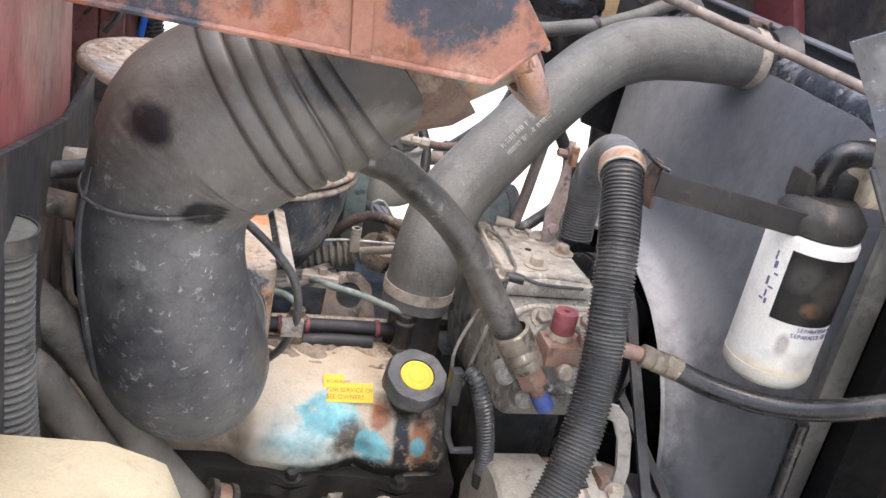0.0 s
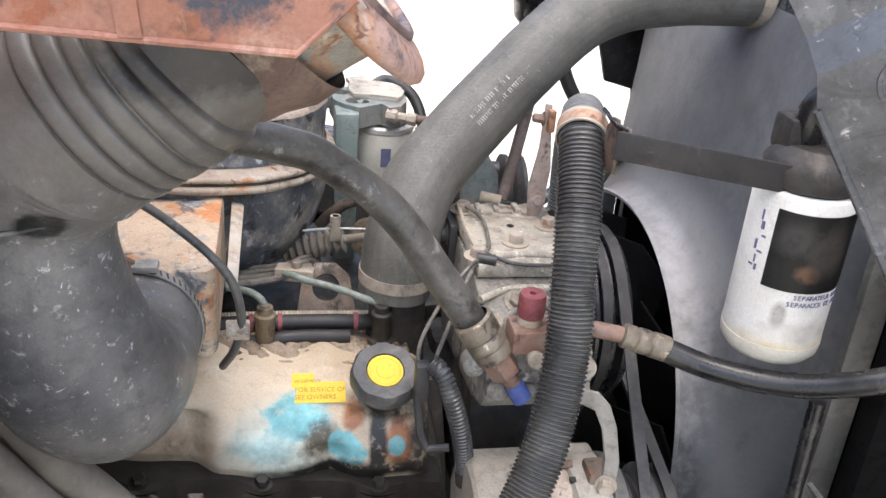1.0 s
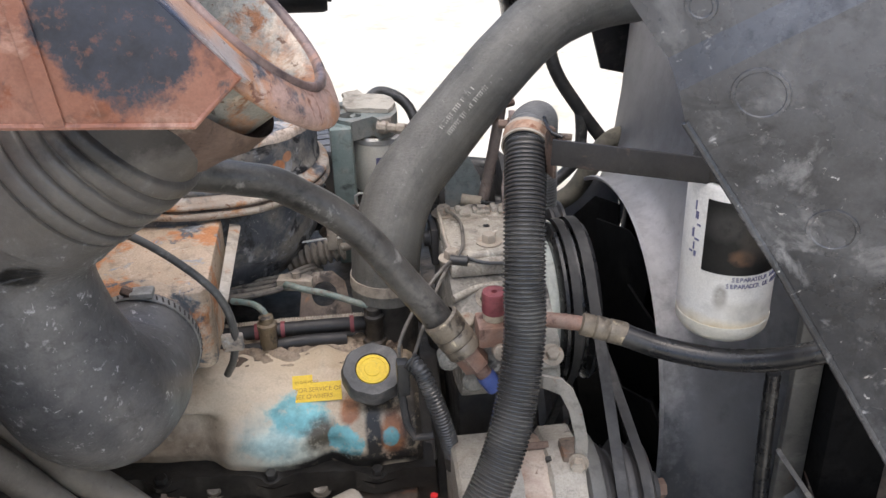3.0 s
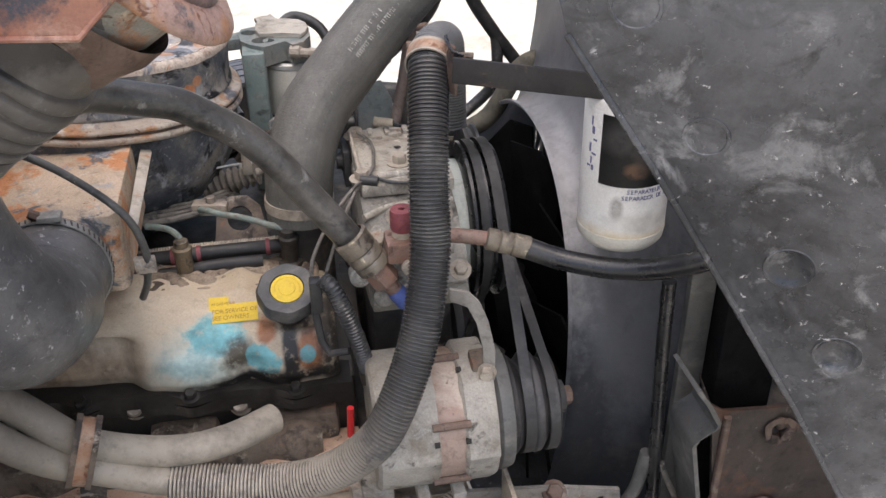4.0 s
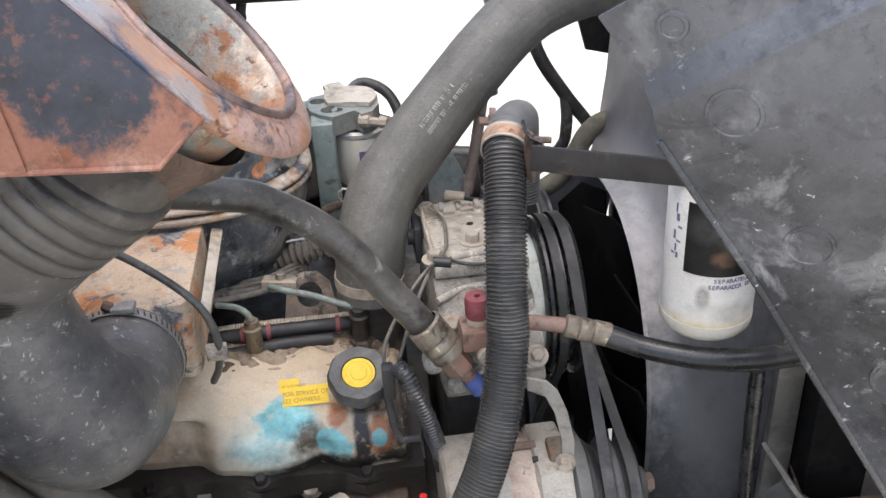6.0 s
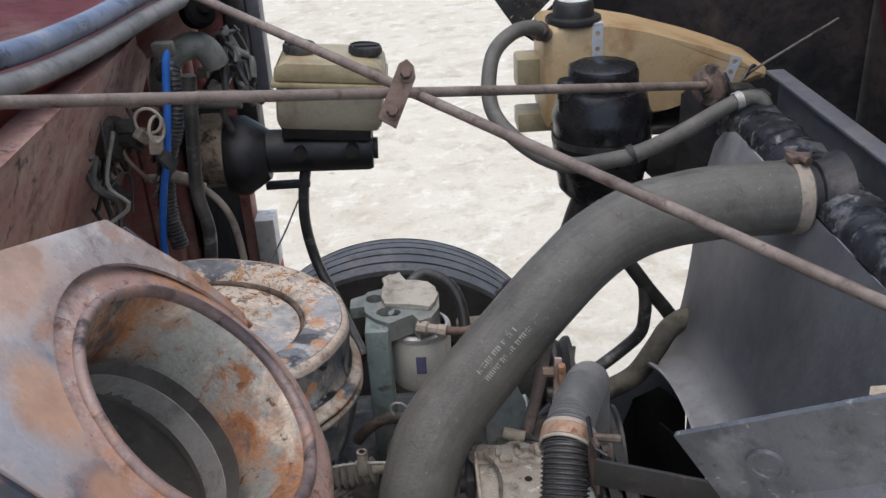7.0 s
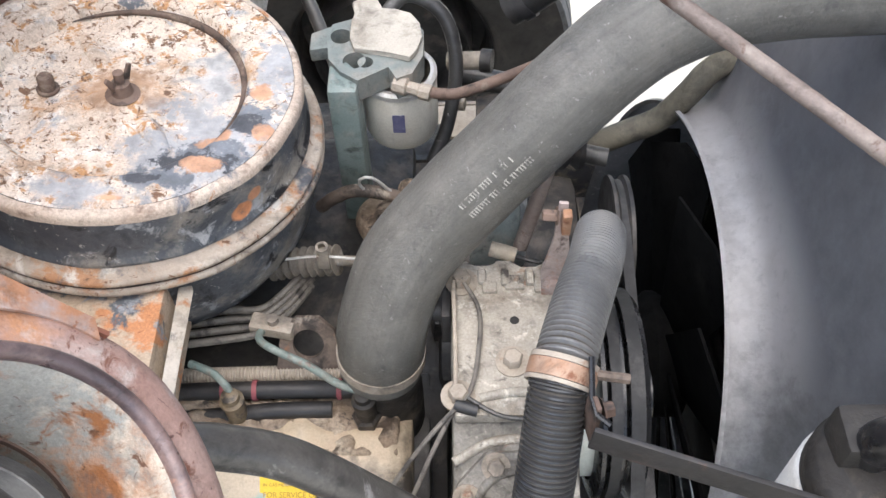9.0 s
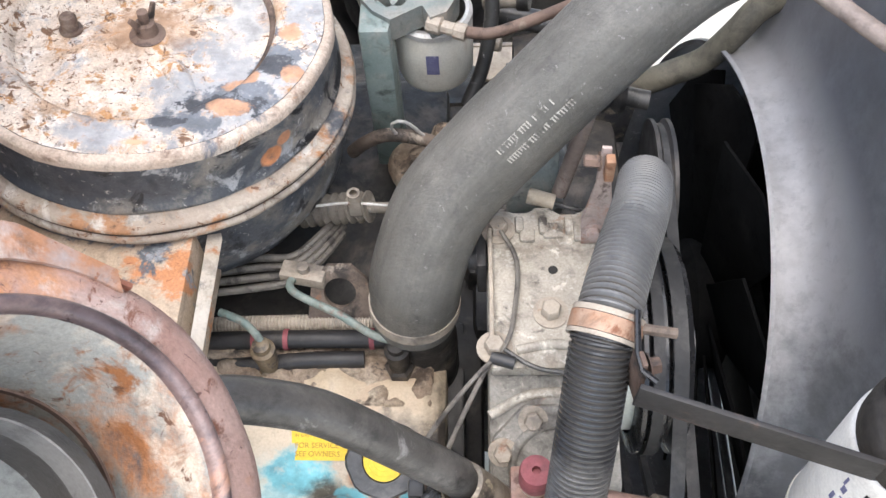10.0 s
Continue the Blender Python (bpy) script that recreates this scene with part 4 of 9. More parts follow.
def frame_rail(y, inner):
    rail = thing("frame_rail", (0.2, y, 0.5), "dusty blue-black steel channel of the truck frame", "frame rail", group="truck frame rails")
    bm = bmesh.new()
    prism(bm, [(-1.6, 0.53), (1.05, 0.53), (1.05, 0.67), (0.66, 0.67), (0.50, 0.79), (-1.6, 0.79)], 0.008, Matrix(((1, 0, 0, 0), (0, 0, 1, min(y, y + inner * 0.008)), (0, 1, 0, 0), (0, 0, 0, 1))), 0.002)
    part("web", bm, rail_metal, rail)
    for z, x1 in ((0.531, 1.05), (0.782, 0.49)):
        bm = bmesh.new()
        box(bm, (-1.6, min(y + inner * 0.009, y + inner * 0.08), z), (x1, max(y + inner * 0.009, y + inner * 0.08), z + 0.007), 0.002)
        part("flange", bm, rail_dust if z > 0.7 else rail_metal, rail, "dust-covered top flange" if z > 0.7 else "")
    return rail


frame_rail(0.75, 1)
frame_rail(1.66, -1)


def firewall():
    """Red cab front: a panel sloping back under the cowl over the engine, a ribbed flat part beside it."""
    wall = tagged(thing("firewall", (-0.3, 1.2, 0.8), "faded red cab firewall, dusty and stained", "firewall", kind="structure"))
    bm = bmesh.new()
    prism(bm, [(-0.045, 1.575), (-0.075, 1.50), (-0.19, 1.22), (-0.42, 1.00), (-0.42, 0.62), (-0.46, 0.62), (-0.46, 1.03), (-0.22, 1.25), (-0.09, 1.575)], 0.80, Matrix(((1, 0, 0, 0), (0, 0, 1, 0.86), (0, 1, 0, 0), (0, 0, 0, 1))), 0.0)
    part("sloping_panel", bm, cab_dusty_lit, wall, "faded red sloping panel")
    for y0, y1 in ((1.664, 2.06), (0.34, 0.857)):
        bm = bmesh.new()
        box(bm, (-0.125, y0, 0.75), (-0.085, y1, 1.545), 0.006)
        part("firewall_side", bm, cab_red, wall)
    bm = bmesh.new()
    box(bm, (-0.42, 1.664, 0.62), (-0.127, 1.70, 1.50), 0.006)
    part("return_panel", bm, cab_red, wall)
    for k in range(4):
        bm = bmesh.new()
        sweep(bm, [Vector((-0.084, 1.715 + 0.085 * k, 0.9)), Vector((-0.084, 1.715 + 0.085 * k, 1.53))], 0.020, 12)
        part("rib", bm, cab_red, wall)
    # black sheet added in place of the unlit recess below the ribs
    bm = bmesh.new()
    box(bm, (-0.062, 1.70, 0.80), (-0.050, 2.045, 1.375), 0.004)
    part("insulation_pad", bm, fan_black, wall, "black sheet standing in for the dark recess low on the firewall")
    bm = bmesh.new()
    prism(bm, [(0.40, 1.46), (0.545, 1.418), (0.785, 1.355), (1.02, 1.33), (1.02, 0.85), (0.40, 0.85)], 0.006, Matrix(((0, 0, 1, -0.084), (1, 0, 0, 0), (0, 1, 0, 0), (0, 0, 0, 1))), 0.001)
    part("insulation_pad", bm, black_metal, wall, "grimy black panel low on the cab wall")
    bm = bmesh.new()
    prism(bm, [(0.0, 0.0), (0.022, 0.006), (0.03, 0.05), (0.018, 0.115), (0.004, 0.12)], 0.010, plane_pose((-0.052, 1.645, 1.465), (0.2, 1, 0), (1, -0.2, 0.1)), 0.002)
    part("corner_gusset", bm, cab_red, wall)
    return wall


firewall()


def cowl():
    c = thing("cowl", (-0.3, 1.2, 1.66), "red cab cowl with a blue-grey rubber edge strip", "cowl", kind="structure")
    edge = [(-0.36, 0.30, 1.62), (-0.33, 0.60, 1.665), (-0.27, 0.80, 1.675), (-0.16, 0.90, 1.658), (-0.085, 1.0, 1.640), (-0.066, 1.1, 1.626), (-0.056, 1.19, 1.615), (-0.048, 1.30, 1.606), (-0.040, 1.40, 1.601), (-0.018, 1.50, 1.604), (0.012, 1.59, 1.608), (0.042, 1.67, 1.610), (0.056, 1.73, 1.609), (0.050, 1.80, 1.602), (0.025, 1.90, 1.577), (-0.002, 2.0, 1.550), (-0.02, 2.055, 1.53)]
    line = resample(spline(edge), 0.03)
    bm = bmesh.new()
    a = [bm.verts.new(p + Vector((-0.012, 0, 0.004))) for p in line]
    b = [bm.verts.new((-0.55, p.y, p.z + 0.04)) for p in line]
    for k in range(len(line) - 1):
        bm.faces.new((a[k], a[k + 1], b[k + 1], b[k]))
    bmesh.ops.solidify(bm, geom=bm.faces[:], thickness=0.012)
    part("cowl_top", bm, cab_red, c)
    bm = bmesh.new()
    sweep(bm, [p + Vector((-0.012, 0, 0.027)) for p in line], 0.0140, 14)
    part("edge_strip", bm, cowl_blue, c, "blue-grey weathered rubber strip")
    bm = bmesh.new()
    sweep(bm, line, 0.0125, 14)
    part("lower_bead", bm, bead_grey, c, "grey rubber bead")
    bm = bmesh.new()
    prism(bm, [(-0.58, 1.60), (-0.55, 1.60), (-0.56, 1.74), (-1.05, 2.45), (-1.08, 2.43), (-0.59, 1.73)], 1.75, Matrix(((1, 0, 0, 0), (0, 0, 1, 0.305), (0, 1, 0, 0), (0, 0, 0, 1))), 0.0)
    part("windscreen_base", bm, hood_black, c)
    bm = bmesh.new()
    q0 = [bm.verts.new(p + Vector((-0.014, 0, -0.008))) for p in line]
    q1 = [bm.verts.new(p + Vector((-0.045, 0, -0.05))) for p in line]
    q2 = [bm.verts.new(p + Vector((-0.10, 0, -0.10))) for p in line]
    for r0, r1 in ((q0, q1), (q1, q2)):
        for k in range(len(line) - 1):
            bm.faces.new((r0[k], r0[k + 1], r1[k + 1], r1[k]))
    bmesh.ops.solidify(bm, geom=bm.faces[:], thickness=0.006)
    part("cowl_face", bm, cab_red, c)
    return c


cowl()


def cab_pillar():
    p = thing("cab_side", (-0.1, 2.08, 0.6), "dark cab door pillar with red and white reflective tape", "cab side", kind="structure")
    bm = bmesh.new()
    box(bm, (-0.55, 2.06, 0.55), (-0.03, 2.12, 1.52), 0.01)
    part("pillar", bm, cab_red, p)
    bm = bmesh.new()
    box(bm, (-0.03, 2.06, 1.16), (0.012, 2.13, 1.75), 0.01)
    part("hinge_post", bm, black_metal, p, "dark grey hinge post")
    bm = bmesh.new()
    box(bm, (0.0125, 2.085, 1.30), (0.040, 2.14, 1.75), 0.006)
    part("door_edge", bm, support_grey, p, "pale grey door edge")
    for k, mt in enumerate((cab_white, bright_red, cab_white)):
        bm = bmesh.new()
        box(bm, (-0.03, 2.055, 0.66 + 0.125 * k), (0.012, 2.115, 0.78 + 0.125 * k), 0.002)
        part("tape", bm, mt, p, "reflective tape")
    return p


cab_pillar()


axle = thing("front_axle", (0.30, 1.2, 0.0), "dark steel front axle with two black ribbed tyres", "axle")
bm = bmesh.new()
sweep(bm, [Vector((0.30, 0.3, 0.42)), Vector((0.30, 0.7, 0.38)), Vector((0.30, 1.7, 0.38)), Vector((0.30, 2.0, 0.42))], 0.055, 10)
part("beam", bm, cast_dark, axle)


def front_wheel(x, y, z, r, flip):
    m = axis((x, y, z), (0, flip, 0)) @ Matrix.Diagonal((0.865, 0.865, 0.70, 1))
    bm = bmesh.new()
    lathe(bm, [(0.275, 0.11), (0.262, 0.08), (0.255, -0.05), (0.20, -0.07), (0.12, -0.06), (0, -0.06)], m, 48)
    lathe(bm, [(0.21, 0.12), (0.215, 0.10), (0.215, -0.04), (0.0, -0.04)], m, 40)
    w = part("wheel", bm, black_metal, axle, "dark steel wheel and brake drum")
    prof = [(0.27, -0.10), (0.30, -0.125), (0.36, -0.135), (0.43, -0.13), (0.465, -0.122)]
    bm = bmesh.new()
    lathe(bm, [(a, -h) for a, h in prof] + [(a, h) for a, h in prof[::-1]], m, 72, closed=True)
    part("tyre", bm, tyre_side, w, "black tyre")
    bm = bmesh.new()
    tread = [(0.462, -0.124), (0.478, -0.121)]
    edge = -0.121
    for k in range(5):
        wdt = 0.0405
        a, b = edge, edge + wdt
        crown = lambda q: r - 0.012 * (q / 0.121) ** 2
        tread += [(crown(a), a), (crown(b), b)]
        if k < 4:
            tread += [(crown(b) - 0.014, b + 0.001), (crown(b) - 0.014, b + 0.009)]
        edge = b + 0.010
    tread += [(0.462, 0.124)]
    lathe(bm, tread, m, 96)
    part("tread", bm, tyre_rubber, w, "grooved grey tread", 25)
    return w


front_wheel(0.252, 2.250, 0.418, 0.487, -1)
front_wheel(0.252, 0.250, 0.418, 0.487, 1)



# ---- engine ----
def engine_block():
    e = thing("engine_block", (0.05, 1.2, 0.45), "tan and black oily V8 diesel engine block", "engine")
    bm = bmesh.new()
    prism(bm, [(0.86, 0.60), (1.54, 0.60), (1.60, 0.80), (1.40, 0.98), (1.00, 0.98), (0.83, 0.80)], 0.66, Matrix(((0, 0, 1, -0.28), (1, 0, 0, 0), (0, 1, 0, 0), (0, 0, 0, 1))), 0.01)
    part("block", bm, cast_dark, e)
    bm = bmesh.new()
    box(bm, (-0.28, 0.788, 0.79), (0.36, 0.845, 0.852), 0.006)
    part("side_rail", bm, engine_tan, e, "peach engine paint, chipped")
    bm = bmesh.new()
    prism(bm, [(0.90, 0.45), (1.50, 0.45), (1.54, 0.60), (0.86, 0.60)], 0.60, Matrix(((0, 0, 1, -0.28), (1, 0, 0, 0), (0, 1, 0, 0), (0, 0, 0, 1))), 0.02)
    part("oil_pan", bm, cast_dark, e)
    # cylinder head face with exhaust ports
    bm = bmesh.new()
    prism(bm, [(0.850, 0.84), (0.90, 0.80), (1.06, 0.93), (1.04, 0.985), (0.850, 0.930)], 0.64, Matrix(((0, 0, 1, -0.28), (1, 0, 0, 0), (0, 1, 0, 0), (0, 0, 0, 1))), 0.004)
    part("cylinder_head", bm, oily_black, e)
    bm = bmesh.new()
    prism(bm, [(1.545, 0.84), (1.50, 0.80), (1.34, 0.93), (1.36, 0.985), (1.535, 0.918)], 0.64, Matrix(((0, 0, 1, -0.28), (1, 0, 0, 0), (0, 1, 0, 0), (0, 0, 0, 1))), 0.004)
    part("cylinder_head", bm, cast_dark, e)
    for k in range(4):
        bm = bmesh.new()
        x0 = -0.20 + 0.15 * k
        box(bm, (x0, 0.825, 0.845), (x0 + 0.085, 0.862, 0.895), 0.012)
        part("exhaust_port", bm, brown_dust, e, "rust-brown cast port")
    bm = bmesh.new()
    box(bm, (0.37, 1.02, 0.62), (0.45, 1.38, 1.00), 0.015)
    part("front_cover", bm, cast_dark, e)
    bm = bmesh.new()
    box(bm, (-0.26, 1.02, 0.96), (0.34, 1.38, 1.0), 0.012)
    part("intake_valley", bm, cast_dark, e)
    return e


engine_block()


def exhaust_manifold():
    m = thing("exhaust_manifold", (0.05, 0.83, 0.82), "rusted cast exhaust manifold with flaked scale", "manifold")
    bm = bmesh.new()
    sweep(bm, resample(spline([(-0.26, 0.825, 0.86), (0.0, 0.822, 0.862), (0.2, 0.822, 0.862), (0.31, 0.825, 0.858)]), 0.012), lambda s, i: 0.028 + 0.006 * math.sin(i * 1.0), 14)
    part("runner", bm, brown_dust, m)
    for x, z in ((-0.05, 0.935), (0.090, 0.926), (0.215, 0.911), (0.275, 0.868)):
        bm = bmesh.new()
        lathe(bm, [(0, 0), (0.0145, 0), (0.0145, 0.003), (0.0105, 0.005), (0.0105, 0.013), (0.008, 0.017), (0, 0.018)], axis((x, 0.846, z), (0, -0.75, 0.6)), 20)
        part("bolt", bm, hose_dusty, m, "dusty round-headed bolt")
    return m


exhaust_manifold()


def valve_cover():
    v = thing("valve_cover", (0.07, 0.92, 0.92), "cream valve cover with worn teal paint and oil stains", "valve cover")
    sec = [(0.840, 0.944), (0.836, 0.958), (0.841, 0.985), (0.856, 1.010), (0.882, 1.029), (0.912, 1.037), (0.945, 1.039), (0.978, 1.028), (1.0, 0.99), (1.005, 0.944)]
    xs = [(-0.27, 0.86), (-0.262, 0.95), (-0.25, 1.0), (-0.12, 1.0), (0.0, 1.0), (0.05, 1.0), (0.10, 1.0), (0.15, 1.0), (0.2, 1.0), (0.25, 1.0), (0.30, 1.0), (0.322, 0.99), (0.335, 0.96), (0.342, 0.90)]
    cy = 0.92
    fall = lambda x: 0.075 * (0.22 - x)         # the engine leans, its front end lower
    bm = bmesh.new()
    rows = []
    for x, q in xs:
        rows.append([bm.verts.new((x, cy + (y - cy) * q, 0.944 + (z - 0.944) * q)) for y, z in sec])
    for a, b in zip(rows, rows[1:]):
        for k in range(len(sec) - 1):
            bm.faces.new((a[k], a[k + 1], b[k + 1], b[k]))
    bm.faces.new(rows[0])
    bm.faces.new(rows[-1][::-1])
    bmesh.ops.subdivide_edges(bm, edges=bm.edges, cuts=5, use_grid_fill=True, smooth=0.5)
    step = lambda t: max(0.0, min(1.0, t)) ** 2 * (3 - 2 * max(0.0, min(1.0, t)))
    for vert in bm.verts:
        p = vert.co.copy()
        front = step((0.90 - p.y) / 0.03)
        # pocket under the brow at the cab end, waist and lobes along the lower edge
        vert.co.y += 0.020 * front * step((0.115 - p.x) / 0.03) * step((1.016 - p.z) / 0.012)
        vert.co.y += 0.010 * front * math.exp(-((p.x - 0.232) / 0.018) ** 2) * step((0.995 - p.z) / 0.02)
        vert.co.y -= 0.005 * front * math.exp(-((p.x - 0.165) / 0.035) ** 2) * step((1.0 - p.z) / 0.03)
        vert.co.y -= 0.004 * front * math.exp(-((p.x - 0.27) / 0.018) ** 2) * step((1.0 - p.z) / 0.03)
        if p.z > 1.0 and p.y > 0.9:
            vert.co.z += 0.008 * math.exp(-((p.x - 0.230) / 0.016) ** 2) + 0.005 * math.exp(-((p.x - 0.10) / 0.02) ** 2)
        vert.co += Vector((0, 0.5, 1)) * 0.0012 * noise.noise(p * 25)
        vert.co.z += fall(p.x)
    part("cover", bm, cover_paint, v, smooth=60)
    # dirt crust along the cover's inner edge
    bm = bmesh.new()
    rows = []
    for i in range(150):
        x = -0.06 + 0.39 * i / 149
        row = []
        for j in range(32):
            f = j / 31
            y = 0.918 + 0.085 * f
            z = 1.0365 + 0.003 * math.sin(math.pi * f) - 0.05 * max(0.0, f - 0.65) ** 1.5 + fall(x)
            q = Vector((x, y, 0))
            lump = 0.002 + noise.noise(q * 45) * 0.005 + noise.noise(q * 110) * 0.003 - 0.005 * max(0.0, 1 - 9 * abs(noise.noise(q * 28))) - 0.006 * max(0.0, noise.noise(q * 16))
            row.append(bm.verts.new((x, y, z + lump - 0.007 * (j in (0, 31) or i in (0, 149)))))
        rows.append(row)
    for a, b in zip(rows, rows[1:]):
        for j in range(31):
            bm.faces.new((a[j], a[j + 1], b[j + 1], b[j]))
    part("dirt_crust", bm, tan_dust, v, "cracked brown dirt crust", 80)
    # scalloped flange and oily gasket
    bm = bmesh.new()
    n = 110
    edge = []
    for k in range(n):
        x = -0.28 + 0.635 * k / (n - 1)
        lobe = max(0.0, math.cos((x - 0.285) * 2 * math.pi / 0.125)) ** 2
        edge.append((x, 0.829 - 0.009 * lobe + 0.002 * noise.noise(Vector((x * 50, 0, 0))), lobe))
    for z0, z1, out in ((0.934, 0.947, 0.0), (0.914, 0.932, 0.003)):
        rings = [[bm.verts.new((x, y + out + 0.0015 * noise.noise(Vector((x * 90, z * 90, 1))), z - 0.003 * lobe * (z == z1) + fall(x))) for x, y, lobe in edge] for z in (z0, z1)]
        back = [[bm.verts.new((x, 1.005, z + fall(x))) for x, y, lobe in edge] for z in (z0, z1)]
        for k in range(n - 1):
            bm.faces.new((rings[0][k], rings[0][k + 1], rings[1][k + 1], rings[1][k]))
            bm.faces.new((rings[1][k], rings[1][k + 1], back[1][k + 1], back[1][k]))
            bm.faces.new((rings[0][k + 1], rings[0][k], back[0][k], back[0][k + 1]))
    part("flange", bm, oily_black, v, "oil-soaked flange and gasket", 50)
    for x in (-0.09, 0.035, 0.16, 0.285):
        bm = bmesh.new()
        hexbolt(bm, (x, 0.826, 0.944 + fall(x)), (0, -0.15, 1), 0.0075, 0.008)
        part("bolt", bm, oily_black, v, "oily flange bolt")
    for x in (0.20, 0.235):
        bm = bmesh.new()
        hexbolt(bm, (x, 0.975, 1.030), (0, 0.2, 1), 0.006, 0.005, roll=20 * x)
        part("bolt", bm, tan_dust, v, "dust-caked bolt")
    sm = plane_pose((0.192, 0.8945, 1.0370), (1, 0, -0.02), (0, -0.66, 0.95))
    bm = bmesh.new()
    prism(bm, [(0, 0), (0.058, 0), (0.058, 0.024), (0.024, 0.024), (0.024, 0.034), (0.0, 0.034)], 0.0008, sm @ pose(0, -0.030, 0.001), 0.0)
    part("sticker", bm, yellow, v, "yellow service sticker, worn corner")
    for n, (word, dy) in enumerate((("IN GAS MODE", 0.0235), ("FOR SERVICE OF", 0.0125), ("SEE OWNERS", 0.004))):
        text_mesh(word, 0.0075 if n else 0.0045, sm @ pose(0.003 if n else 0.003, -0.030 + dy, 0.002), ink_brown, "print", v)
    return v


valve_cover()


def oil_cap():
    c = thing("oil_filler_cap", (0.288, 0.862, 1.02), "black fluted oil filler cap with a yellow centre", "oil cap")
    d = Vector((0.01, -0.42, 0.90)).normalized()
    base = Vector((0.288, 0.868, 1.034))
    bm = bmesh.new()
    lathe(bm, [(0.020, -0.01), (0.021, 0.025)], axis(base, d), 24)
    part("neck", bm, oily_black, c)
    m = axis(base + d * 0.018, d)
    bm = bmesh.new()
    n = 96
    rings = []
    for z, rr in ((-0.012, 0.026), (0.000, 0.0300), (0.006, 0.0355), (0.022, 0.0355), (0.0265, 0.0330), (0.0265, 0.0205), (0.0235, 0.0195)):
        ring = []
        for k in range(n):
            a = 2 * math.pi * k / n
            f = 1.075 * math.cos(math.pi / 8) / math.cos(a % (math.pi / 4) - math.pi / 8) - 0.055 * max(0.0, math.cos(8 * a)) ** 10 if z > 0.003 and rr > 0.03 else 1
            ring.append(bm.verts.new(m @ Vector((rr * f * math.cos(a), rr * f * math.sin(a), z))))
        rings.append(ring)
    for a, b in zip(rings, rings[1:]):
        for k in range(n):
            bm.faces.new((a[k], a[(k + 1) % n], b[(k + 1) % n], b[k]))
    bm.faces.new(rings[0][::-1])
    part("cap", bm, cap_grey, c)
    bm = bmesh.new()
    lathe(bm, [(0.0195, 0.0234), (0.0190, 0.0258), (0.0150, 0.0264), (0.0145, 0.0258), (0.0100, 0.0258), (0.0095, 0.0264), (0, 0.0264)], m, 32)
    part("disc", bm, yellow, c, "yellow raised disc")
    return c


oil_cap()


